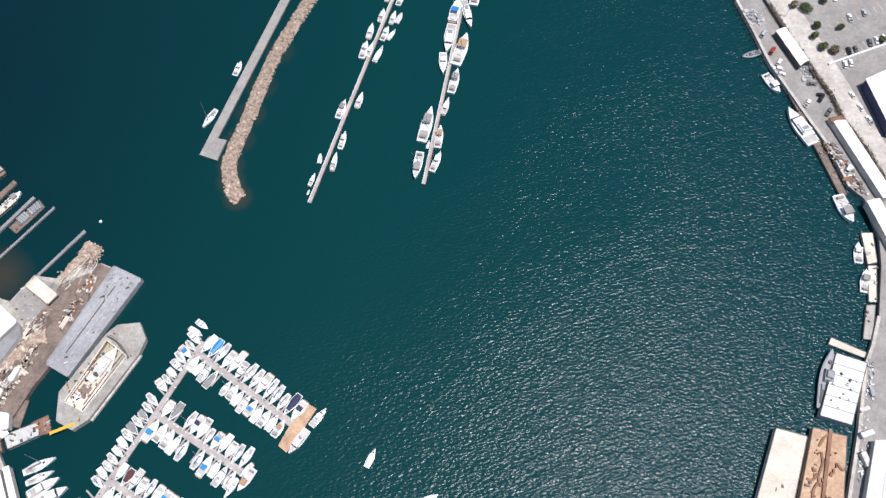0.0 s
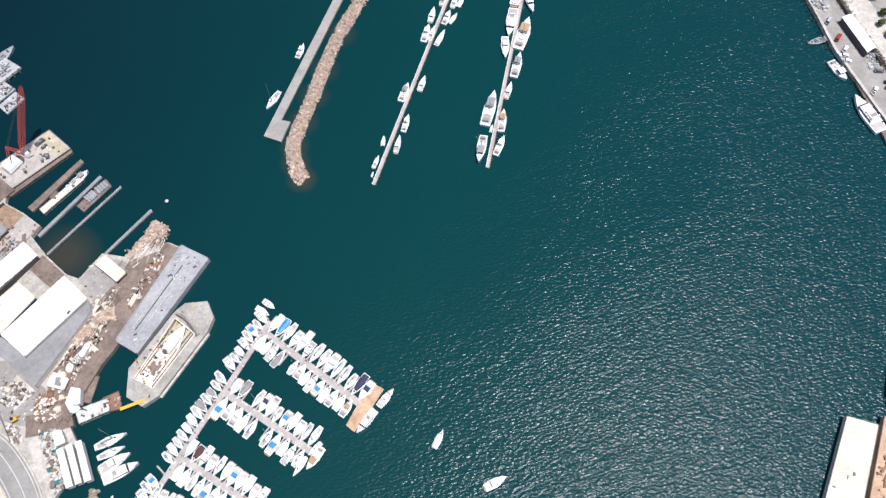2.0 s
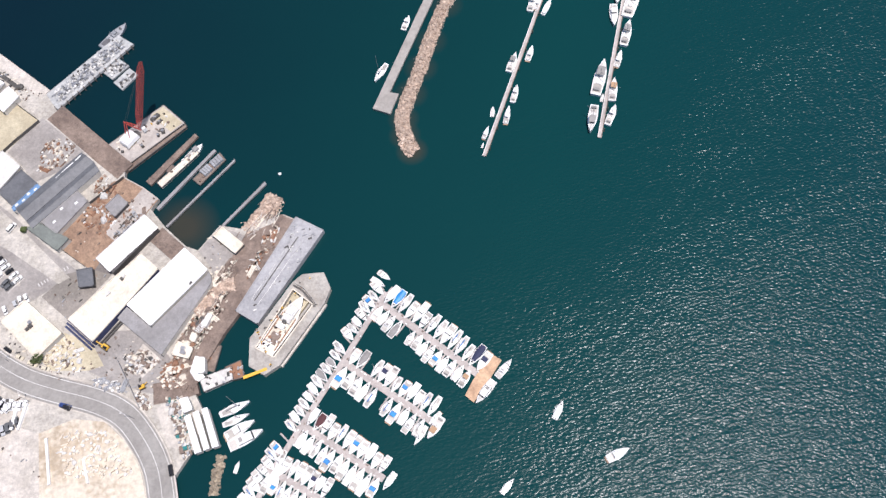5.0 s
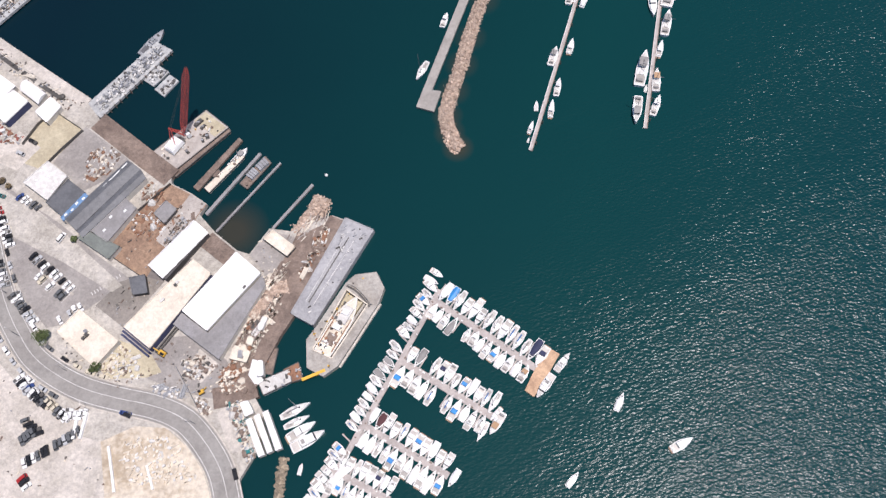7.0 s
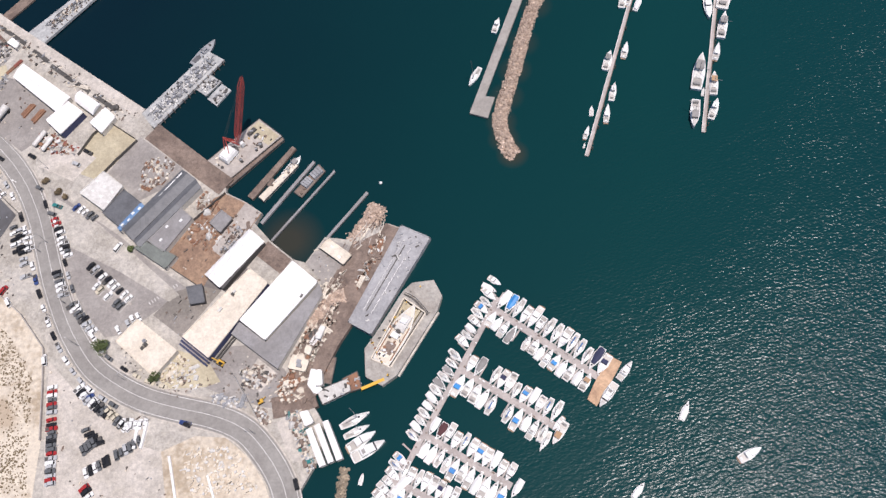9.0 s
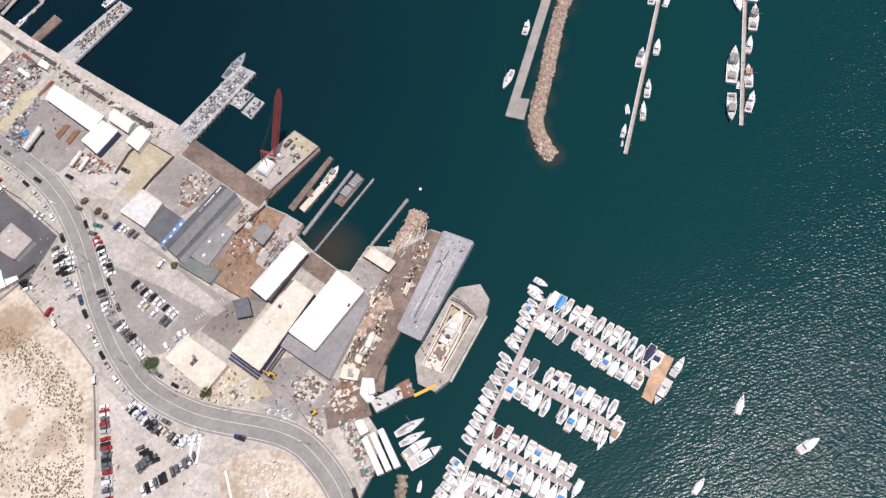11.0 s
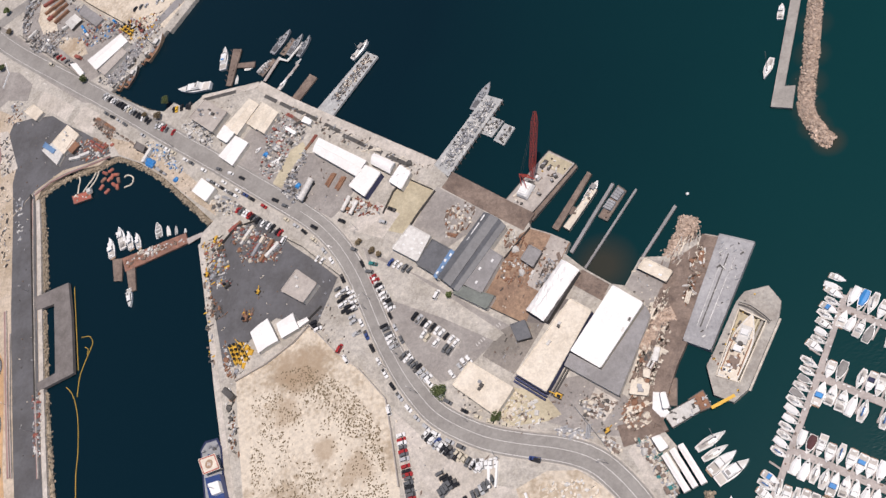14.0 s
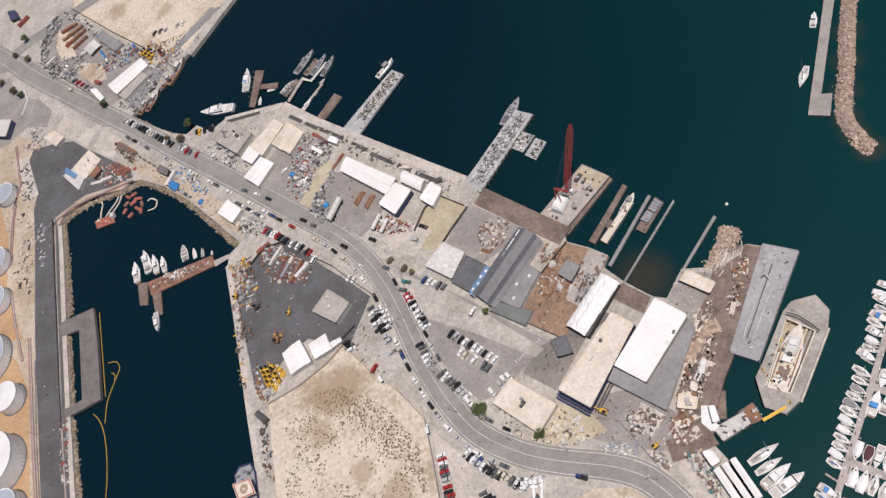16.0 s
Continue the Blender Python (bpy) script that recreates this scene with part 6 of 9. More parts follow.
rng = random.Random(5)
REDS = ["red", "red", "black", "white"]
for line, n, across, fill, tint in (
        ([(-513.5, 329.1), (-469.1, 296.3)], 17, 78, 0.95, None), ([(-452.9, 301.1), (-438.9, 300.8)], 7, 90, 0.9, ["blue", "black", "yellow"]), ([(-464.3, 293.3), (-448.4, 283.0)], 6, 90, 0.9, None),
        ([(-394.9, 218.7), (-364.0, 197.2)], 16, 80, 0.97, ["red", "white", "black", "silver", "grey"]), ([(-422.4, 246.0), (-395.5, 226.1)], 8, 0, 0.8, None),
        ([(-328.5, 160.5), (-323.0, 145.0)], 5, 90, 0.9, ["black", "grey", "white"]), ([(-321.3, 157.3), (-316.9, 146.3)], 4, 90, 0.9, ["white"]), ([(-308.9, 163.5), (-302.9, 153.9)], 4, 80, 1.0, REDS), ([(-302.9, 153.3), (-297.1, 142.8)], 5, 80, 1.0, None),
        ([(-301.9, 136.7), (-295.1, 123.3)], 6, 80, 0.9, None), ([(-293.4, 121.6), (-277.1, 105.8)], 9, 80, 0.9, ["black", "white", "grey", "silver"]), ([(-286.4, 138.7), (-263.3, 121.0)], 10, 85, 0.8, ["white", "white", "silver", "black"]), ([(-281.8, 128.9), (-266.3, 117.4)], 7, 85, 0.75, None),
        ([(-267.4, 106.2), (-257.3, 113.7)], 5, 90, 0.9, ["white", "silver", "grey"]), ([(-299.7, 169.6), (-287.2, 161.7)], 5, 80, 1.0, ["white", "blue", "blue", "grey"]), ([(-345.3, 181.7), (-333.6, 173.0)], 4, 85, 0.8, ["white", "grey"]), ([(-341.7, 143.7), (-337.1, 137.9)], 3, 70, 1.0, ["black", "white"]),
        ([(-278.6, 80.5), (-266.1, 70.7)], 7, 80, 0.95, None), ([(-266.0, 71.6), (-259.9, 67.7)], 3, 80, 1.0, ["cream", "white"]), ([(-258.3, 66.3), (-254.0, 63.5)], 2, 80, 1.0, ["black", "white"]),
        ([(-291.7, 82.2), (-283.4, 40.0)], 24, 90, 0.95, ["black", "grey", "white", "red", "silver"]), ([(-281.2, 82.6), (-273.3, 75.2)], 6, 85, 0.95, None), ([(-272.8, 75.2), (-264.0, 68.9)], 6, 85, 0.95, ["white", "grey", "black"]), ([(-272.9, 54.2), (-267.6, 58.9)], 4, 80, 0.9, ["black", "grey"]), ([(-269.7, 45.0), (-247.8, 58.9)], 13, 80, 0.9, ["white", "white", "black", "silver", "grey"]), ([(-273.5, 63.6), (-264.6, 56.6)], 5, 60, 0.9, ["black", "grey"]), ([(-269.2, 40.1), (-265.4, 35.6)], 3, 90, 0.9, None), ([(-260.4, 67.2), (-252.3, 63.6)], 4, 80, 0.8, None),
        ([(-255.9, 65.5), (-246.0, 65.5)], 5, 90, 0.9, ["white"]), ([(-325.2, 158.5), (-315.4, 132.4)], 9, 90, 0.8, ["white", "black", "silver"]),
        ([(206.8, 292.9), (231.6, 304.3)], 6, 70, 0.6, ["white", "black", "silver"]), ([(206.1, 273.6), (229.5, 284.6)], 6, 70, 0.8, ["black", "grey", "white"]), ([(203.0, 265.5), (209.1, 267.6)], 2, 70, 1.0, ["white"]), ([(203.0, 251.7), (210.7, 229.5)], 3, 0, 1.0, ["white"]), ([(205.8, 308.6), (215.5, 312.5)], 2, 60, 1.0, ["white"]), ([(169.4, 265.3), (172.0, 259.1)], 2, 60, 1.0, ["white"]), ([(183.8, 257.1), (190.4, 244.9)], 2, 60, 1.0, ["black", "grey"]),
        ([(-502.8, 398.4), (-474.1, 399.1)], 6, 60, 0.7, None), ([(-569.7, 380.9), (-548.4, 365.0)], 5, 60, 0.8, ["black", "grey", "red"])):
    car_row(line, n, rng, across, fill, tint=tint)

# cars standing along the kerbs of the curving road, and a few on it
for side, lo, hi, fill in ((7.3, 92, 150, 0.42), (-7.4, 88, 142, 0.5), (-7.6, 40, 84, 0.35)):
    edge = offset_line(ROAD_LINE, side)
    last = Vector((1e6, 0))
    for i in range(lo, min(hi, len(edge) - 1)):
        p, q = edge[i], edge[i + 1]
        if (p - last).length < 5.8 or rng.random() > fill + 0.25:
            continue
        last = p
        any_car(rng, p.x, p.y, math.degrees(math.atan2(q.y - p.y, q.x - p.x)) - 90 + rng.uniform(-3, 3), "cars along the kerb", "parked along the road kerb")
for (x, y), turn, kind, colour in (((-229.5, 65.9), 78, "pickup", "blue"), ((-344.2, 197.3), 56, "suv", "black"), ((-370.2, 219.1), 60, "suv", "black"), ((-363.6, 214.3), 60, "saloon", "grey"), ((-319.6, 179.6), 60, "saloon", "grey"), ((-314.5, 170.7), 25, "saloon", "black"), ((-394.3, 238.7), 58, "saloon", "black"), ((-569.1, 371.1), 60, "van", "cream"), ((-411.3, 248.6), 60, "saloon", "grey"), ((-402.4, 243.7), 60, "saloon", "white"),
                                   ((-273.8, 147.0), -30, "van", "white"), ((-308.3, 169.5), 70, "pickup", "teal"), ((-310.2, 165.5), 70, "suv", "grey"), ((-303.5, 192.2), 65, "suv", "silver"), ((-298.7, 198.6), 60, "pickup", "black"), ((-327.6, 197.6), 60, "suv", "black"), ((-325.2, 126.8), -30, "van", "red"), ((-321.5, 121.1), 35, "van", "white"), ((-297.8, 93.7), 15, "van", "white"), ((-362.4, 192.9), -30, "van", "white"), ((-229.3, 65.4), 70, "suv", "black"), ((-180.0, 41.4), 20, "suv", "black")):
    car(x, y, turn, kind, colour, "", LAND + 0.12, "standing alone on the pavement")
# ---- rock armour
def rock_mesh(seed):
    r = random.Random(seed)
    bm = bmesh.new()
    bmesh.ops.create_icosphere(bm, subdivisions=1, radius=1.0)
    for v in bm.verts:
        v.co *= r.uniform(0.72, 1.12)
        v.co.z *= 0.7
    me = bpy.data.meshes.new("rock")
    bm.to_mesh(me)
    bm.free()
    return me


ROCKS = {m: [rock_mesh(k) for k in range(6)] for m in ("tan", "grey")}
for k, mat in (("tan", ROCK), ("grey", ROCK_GREY)):
    for me in ROCKS[k]:
        me.materials.append(mat)


def rock_bank(name, line, width, top, n_parts, n_rest, tone, label, seed, size=(0.35, 1.0), low=-0.5, crest=1.0):
    """A mound of loose rock along a line: nearest rocks single, the rest joined."""
    r = random.Random(seed)
    ob = thing(name, label, "rock bank")
    pts = smooth_line(line, 5)
    if top > 0.5:
        bm = bmesh.new()
        rings = []
        off = [offset_line(pts, s * width / 2) for s in (-1, -0.4, 0.4, 1)]
        for i in range(len(pts)):
            rings.append([(off[0][i].x, off[0][i].y, low - 0.8), (off[3][i].x, off[3][i].y, low - 0.8), (off[2][i].x, off[2][i].y, top - 0.5), (off[1][i].x, off[1][i].y, top - 0.5)])
        loft(bm, rings)
        part("core", bm, ROCK if tone == "tan" else ROCK_GREY, ob)

    def spot():
        t = r.random() * (len(pts) - 1)
        i = min(int(t), len(pts) - 2)
        p = pts[i].lerp(pts[i + 1], t - i)
        d = (pts[i + 1] - pts[i]).normalized()
        s = r.uniform(-1, 1)
        s = math.copysign(abs(s) ** 0.8, s) * r.uniform(0.72, 1.3) * (1 + 0.35 * noise.noise(Vector((p.x * 0.09, p.y * 0.09, 0))))
        q = p + Vector((-d.y, d.x)) * s * width / 2
        z = low + (top - low) * max(0.0, 1 - max(0, abs(s) - 0.25) / 0.85) * crest
        m = pose(q.x, q.y, z, r.uniform(-40, 40), r.uniform(-40, 40), r.uniform(0, 360))
        a = r.uniform(*size)
        return m @ Matrix.Diagonal((a * r.uniform(0.8, 1.3), a, a * r.uniform(0.7, 1.0), 1))

    for k in range(n_parts):
        o = new("rock", r.choice(ROCKS[tone]))
        o.parent, o.matrix_basis = ob, spot()
    verts, faces = [], []
    protos = [([v.co.copy() for v in me.vertices], [tuple(p.vertices) for p in me.polygons]) for me in ROCKS[tone]]
    for k in range(n_rest):
        vs, fs = r.choice(protos)
        m, base = spot(), len(verts)
        verts += [tuple(m @ v) for v in vs]
        faces += [tuple(i + base for i in f) for f in fs]
    if n_rest:
        me = bpy.data.meshes.new("rubble")
        me.from_pydata(verts, [], faces)
        me.materials.append(ROCK if tone == "tan" else ROCK_GREY)
        o = new("rubble", me)
        o.parent = ob
        o["kind"] = "stuff"
    return ob


rock_bank("breakwater", [(-92.9, 190.6), (-98.2, 205.1), (-96.8, 217.0), (-91.6, 235.4), (-87.3, 253.8), (-81.2, 274.8), (-74.0, 292.2), (-66.0, 311.8), (-53.5, 343.5)], 7.0, 1.9, 200, 4290, "tan", "curved breakwater of tan rubble rock", 3, size=(0.3, 0.8))
rock_bank("rubble_mound", [(-91.2, 189.4), (-94.7, 192.3), (-98.1, 199.6)], 6.0, 1.6, 40, 120, "tan", "rounded rubble head of the breakwater", 4)
rock_bank("rubble_jetty", [(-154.0, 165.6), (-156.4, 159.8), (-160.5, 152.4), (-164.3, 146.5)], 9.0, 2.2, 60, 580, "tan", "short rubble jetty heaped with old timber", 5)
rock_bank("shore_riprap", [(-551.8, 260.8), (-541.4, 228.3), (-535.3, 207.9), (-530.8, 192.2)], 4.4, 1.5, 20, 310, "grey", "grey rock shore along the tank side", 6, low=-0.3)
rock_bank("shore_riprap", [(-528.8, 178.2), (-523.1, 159.1), (-519.1, 145.0), (-515.3, 133.9)], 4.4, 1.5, 13, 190, "grey", "grey rock shore behind the loading dock", 7, low=-0.3)
rock_bank("shore_riprap", [(-514.5, 126.7), (-508.3, 108.4), (-500.2, 83.0), (-487.4, 49.0)], 4.4, 1.5, 20, 280, "grey", "grey rock shore along the tank side", 8, low=-0.3)
rock_bank("shore_riprap", [(-551.6, 262.0), (-540.7, 267.8), (-529.8, 271.0), (-514.1, 272.5), (-504.3, 273.0), (-493.5, 276.8)], 4.2, 1.6, 20, 260, "grey", "rocky shore at the head of the basin", 9, low=-0.3)
rock_bank("shore_riprap", [(-493.5, 277.3), (-473.4, 266.4), (-454.6, 252.9), (-435.1, 234.7), (-414.2, 214.5)], 4.6, 1.8, 26, 380, "grey", "brown rocky shore below the road", 10, low=-0.3)
rock_bank("shore_riprap", [(-510.6, 331.5), (-491.6, 318.2), (-474.1, 306.9), (-460.7, 302.2), (-453.5, 306.5)], 3.6, 1.7, 20, 220, "grey", "rocky shore of the inlet", 12, low=-0.3)
rock_bank("shore_riprap", [(-161.3, 48.3), (-162.2, 41.3), (-162.5, 32.6)], 3.6, 1.6, 10, 110, "grey", "rocky shore by the boat sheds", 13, low=-0.3)

# ---- floating dry dock, caisson with a hulk, work barges
dock = thing("floating_dry_dock", "long pale grey steel floating pontoon", "pontoon")
FD = [(-142.6, 154.4), (-129.2, 148.0), (-153.3, 103.3), (-163.8, 109.1)]
part("hull", prism(bmesh.new(), FD, -1.5, 3.0), DOCK_STEEL, dock)
a, b, c, d = [Vector(p) for p in FD]
for t in (0.3, 0.42, 0.62):
    p, q = a + (b - a) * t + (d - a) * 0.16, d + (c - d) * t - (d - a) * 0.16
    part("deck_pipe", rod(bmesh.new(), (p.x, p.y, 3.15), (q.x, q.y, 3.15), 0.16 if t != 0.42 else 0.24, 7), STEEL if t != 0.42 else DARK_STEEL, dock)
for p, q in ((a, b), (b, c), (c, d), (d, a)):
    e = (q - p).normalized()
    w = Vector((-e.y, e.x)) * -0.25
    part("edge_coaming", ribbon([tuple(p + w), tuple(q + w)], 0.45, 3.0, 3.28), DOCK_STEEL, dock)
rr = random.Random(21)
for k in range(34):
    p = a + (b - a) * rr.uniform(0.12, 0.9) + (d - a) * (rr.uniform(0.04, 0.3) if k < 22 else rr.uniform(0.3, 0.95))
    part("deck_fitting", box(bmesh.new(), p.x, p.y, 3.0, rr.uniform(0.3, 2.2), rr.uniform(0.3, 0.7), rr.uniform(0.25, 0.8), rr.choice((28, 118, 28)), 0.9), rr.choice([DARK_STEEL, STEEL, GREY_STEEL, GELCOAT_DULL]), dock)

caisson = thing("caisson", "pale grey caisson barge with a long open well", "barge")
A, B, C, D_, E, F, G, H, I, J = [(-136.6, 126.6), (-127.1, 127.7), (-123.4, 120.4), (-125.3, 113.8), (-141.4, 85.8), (-147.5, 81.2), (-154.6, 85.0), (-155.8, 97.2), (-152.0, 102.9), (-140.6, 122.6)]
W1, W2, W3, W4 = [(-139.8, 119.6), (-130.3, 112.6), (-144.2, 88.9), (-152.6, 92.8)]
part("bottom", prism(bmesh.new(), [A, B, C, D_, E, F, G, H, I, J], -1.5, 0.4), YARD_TAN, caisson)
for poly in ([A, B, C, D_, W2, W1], [D_, E, W3, W2], [E, F, G, H, W4, W3], [H, I, J, A, W1, W4]):
    part("deck_plate", prism(bmesh.new(), poly, 0.41, 3.0), CAISSON_GREY, caisson)
for p, q in ((W1, W2), (W2, W3), (W3, W4), (W4, W1)):
    part("well_coaming", ribbon([p, q], 0.5, 3.0, 3.5), CREAM_ROOF, caisson)
part("skirt", ribbon([D_, E], 1.6, -1.0, 1.2), PALE_CONCRETE, caisson)
for k in range(26):
    p = Vector(I).lerp(Vector(A), rr.random()) + Vector((rr.uniform(1, 4), -1.5)) if k % 2 else Vector(H).lerp(Vector(F), rr.random()) + Vector((2.5, 4))
    part("deck_fitting", box(bmesh.new(), p.x, p.y, 3.0, rr.uniform(0.4, 1.2), rr.uniform(0.3, 0.9), 0.5, rr.uniform(0, 90)), rr.choice([RUST, DARK_STEEL, YELLOW_PAINT, DECK_WOOD]), caisson)
gate = [Vector(p) for p in [(-139.9, 121.4), (-135.6, 118.9), (-131.6, 114.6), (-129.4, 111.6)]]
part("gate_slot", ribbon(smooth_line([tuple(p) for p in gate], 4), 0.9, 3.0, 3.12), DARK_STEEL, caisson)
part("gate_leaf", ribbon(smooth_line([(p.x + 0.9, p.y + 0.9) for p in gate], 4), 0.7, 3.0, 4.2), CAISSON_GREY, caisson)
hulk = thing("old_ship_hull", "stripped cream ship hull standing in the caisson well", "ship")
p0, p1 = [Vector(p) for p in [(-148.6, 91.2), (-134.9, 116.6)]]
L = (p1 - p0).length
hulk.matrix_basis = pose(*((p0 + p1) / 2), 0.42, 0, 0, math.degrees(math.atan2(p1.y - p0.y, p1.x - p0.x)) - 90) @ Matrix.Diagonal((L / 10 * 1.22, L / 10, 1.6, 1))
part("hull", hull(bmesh.new(), 2.6, 1.6, 0.3, 2.6, 0.85, 0.0), GELCOAT_DULL, hulk)
part("deck", deck(bmesh.new(), 2.6, 1.6, 0.3, 2.6, 0.85), CREAM_ROOF, hulk)
part("deckhouse", box(bmesh.new(), 0, 1.6, 1.6, 1.3, 2.9, 0.7, 0, 0.92), GELCOAT_DULL, hulk)
part("deckhouse", box(bmesh.new(), -0.1, -0.6, 1.6, 1.0, 0.9, 0.9, 0, 0.92), GELCOAT, hulk)
part("bridge", box(bmesh.new(), 0, 1.9, 2.3, 0.9, 0.9, 0.6, 0, 0.9), GELCOAT, hulk)
for sx in (-0.95, 0.95):
    part("bulwark", box(bmesh.new(), sx, -1.4, 1.55, 0.1, 5.6, 0.35), RUST, hulk)
for o in (1.6, 3.2):
    e_ = Vector(W3) - Vector(W2)
    w_ = Vector((e_.y, -e_.x)).normalized() * o
    part("well_walkway", ribbon([tuple(Vector(W2) + w_), tuple(Vector(W3) + w_)], 0.9, 0.42, 2.4), CAISSON_GREY if o < 2 else YARD_TAN, caisson)
part("hold_hatch", box(bmesh.new(), 0, -2.6, 1.62, 1.2, 1.8, 0.2), DECK_WOOD, hulk)
part("funnel", rod(bmesh.new(), (0, 0.2, 1.6), (0, 0.2, 2.6), 0.3, 10), DARK_STEEL, hulk)
for k in range(40):
    part("debris", box(bmesh.new(), rr.uniform(-0.85, 0.85), rr.uniform(-4.2, 2), 1.65, rr.uniform(0.1, 0.5), rr.uniform(0.1, 0.5), 0.3, rr.uniform(0, 90)), rr.choice([RUST, STEEL, DARK_STEEL, GELCOAT, DECK_WOOD, GELCOAT_DULL]), hulk)

# mooring works between wharf and caisson
def small_barge(name, quad, z, mat, label, n, mats, seed, z0=-1.0):
    r = random.Random(seed)
    ob = thing(name, label, "barge")
    part("hull", prism(bmesh.new(), quad, z0, z, 0.15), mat, ob)
    a, b, c, d = [Vector(p) for p in quad]
    for p, q in ((a, b), (b, c), (c, d), (d, a)):
        part("rubbing_strip", ribbon([tuple(p), tuple(q)], 0.35, z - 0.5, z + 0.05), DARK_STEEL, ob)
    for k in range(n):
        p = a + (b - a) * r.uniform(0.12, 0.88) + (d - a) * r.uniform(0.08, 0.92)
        part("deck_gear", box(bmesh.new(), p.x, p.y, z, r.uniform(0.4, 2.4), r.uniform(0.3, 1.4), r.uniform(0.3, 1.1), r.uniform(0, 180), r.uniform(0.6, 1.0)), r.choice(mats), ob)
    return ob


small_barge("white_landing_barge", [(-175.2, 79.4), (-162.1, 85.0), (-160.6, 79.4), (-172.2, 73.7)], 2.0, GELCOAT_DULL, "white steel landing barge with deck gear", 10, [GELCOAT, STEEL, DARK_STEEL], 1)
small_barge("rusty_barge", [(-164.8, 84.5), (-158.6, 87.7), (-156.1, 80.6), (-161.1, 79.0)], 1.9, RUST, "rusty deck barge with pale machinery", 8, [GELCOAT_DULL, STEEL, RUST], 2)
small_barge("work_raft", [(-172.3, 94.6), (-168.0, 94.0), (-169.5, 82.6), (-174.4, 83.2)], 1.2, DECK_WOOD, "brown work raft with white hut", 3, [GELCOAT_DULL, RUST], 3)
slab_fork = thing("white_ramp", "white angled ramp on the wharf edge", "ramp")
part("deck", ribbon([(-176.2, 88.5), (-177.2, 82.4), (-173.9, 78.6)], 4.0, 2.7, 3.0), GELCOAT, slab_fork)
boomg = thing("yellow_gangway", "yellow steel gangway to the caisson", "gangway")
part("beam", ribbon([(-156.2, 79.9), (-146.7, 84.0)], 1.3, 2.6, 3.05), YELLOW_PAINT, boomg)
small_barge("slip_cradle", [(-195.4, 190.2), (-193.1, 187.8), (-207.9, 169.3), (-210.7, 171.9)], 1.4, CREAM_ROOF, "pale slip cradle with boards", 6, [DECK_WOOD, GELCOAT_DULL], 4)
small_barge("slip_float", [(-205.5, 182.0), (-202.1, 179.4), (-204.6, 175.8), (-207.5, 178.3)], 1.0, DECK_WOOD, "small brown timber float", 2, [DECK_WOOD], 5)
small_barge("dredge_float", [(-370.1, 333.4), (-367.2, 330.5), (-374.8, 321.0), (-378.2, 323.8)], 1.2, DECK_WOOD, "brown timber float between patrol boats", 8, [STEEL, DARK_STEEL, GREY_STEEL], 7)
small_barge("work_float", [(-383.0, 321.6), (-380.2, 319.4), (-388.8, 309.6), (-391.6, 312.6)], 1.2, DECK_WOOD, "brown timber float with grey gear", 14, [STEEL, GREY_STEEL, GELCOAT_DULL, DARK_STEEL], 27)
gw = thing("white_gangway", "white gangway to the naval float", "gangway")
part("deck", ribbon([(-386.9, 305.6), (-377.4, 320.8)], 2.2, 1.3, 1.7), GREY_DOCK, gw)
part("landing", ribbon([(-377.6, 319.6), (-371.7, 316.2), (-361.8, 327.0)], 1.7, 1.3, 1.72), GELCOAT_DULL, gw)
gw = thing("slip_walkway", "narrow grey walkway between small boats", "gangway")
part("deck", ribbon([(-378.1, 296.6), (-364.3, 312.3)], 1.6, 0.3, 0.8), GREY_DOCK, gw)

raft = small_barge("slip_raft", [(-183.5, 188.5), (-180.0, 184.6), (-190.1, 171.0), (-194.1, 174.1)], 0.9, DECK_WOOD, "brown timber raft carrying two grey-sheeted blocks", 5, [DECK_WOOD, GREY_DOCK], 19)
for quad in ([(-183.4, 187.2), (-180.6, 184.2), (-184.6, 179.9), (-187.4, 182.6)], [(-188.1, 181.9), (-185.0, 179.3), (-188.0, 175.3), (-191.4, 177.9)]):
    block = part("sheeted_block", prism(bmesh.new(), quad, 0.9, 2.3, 0.2), GREY_STEEL, raft, "grey sheeted block")
    q0, q1, q2, q3 = [Vector(p) for p in quad]
    for k in range(3):
        part("lashing", ribbon([tuple(q0.lerp(q3, 0.25 + 0.25 * k)), tuple(q1.lerp(q2, 0.25 + 0.25 * k))], 0.2, 2.3, 2.4), DARK_STEEL, block)

# crane barge
cb = small_barge("crane_barge", [(-214.8, 214.1), (-202.4, 203.8), (-226.0, 180.6), (-238.8, 190.7)], 2.4, TAUPE_ROOF, "grey-brown deck barge carrying a red crane", 34, [YELLOW_PAINT, CREAM_ROOF, DARK_STEEL, GELCOAT_DULL, DECK_WOOD], 8)
part("deck_sheathing", prism(bmesh.new(), [(-214.9, 213.0), (-203.6, 203.8), (-208.6, 198.8), (-219.8, 208.0)], 2.4, 2.5), YARD_TAN, cb, "tan timber deck sheathing")
for (x, y), (w, l), turn_ in (((-217.4, 206.6), (2.2, 5.2), -40), ((-214.8, 204.2), (1.2, 3.4), -40), ((-212.2, 199.0), (1.8, 3.0), 20), ((-214.0, 196.6), (1.2, 1.8), 20), ((-220.8, 190.8), (1.4, 2.4), 45)):
    winch = part("deck_winch", box(bmesh.new(), x, y, 2.5, w, l, 1.2, turn_, 0.8), DARK_STEEL, cb)
    part("drum", rod(bmesh.new(), (x - w * 0.4, y, 3.6), (x + w * 0.4, y, 3.6), 0.5, 8), STEEL, winch)
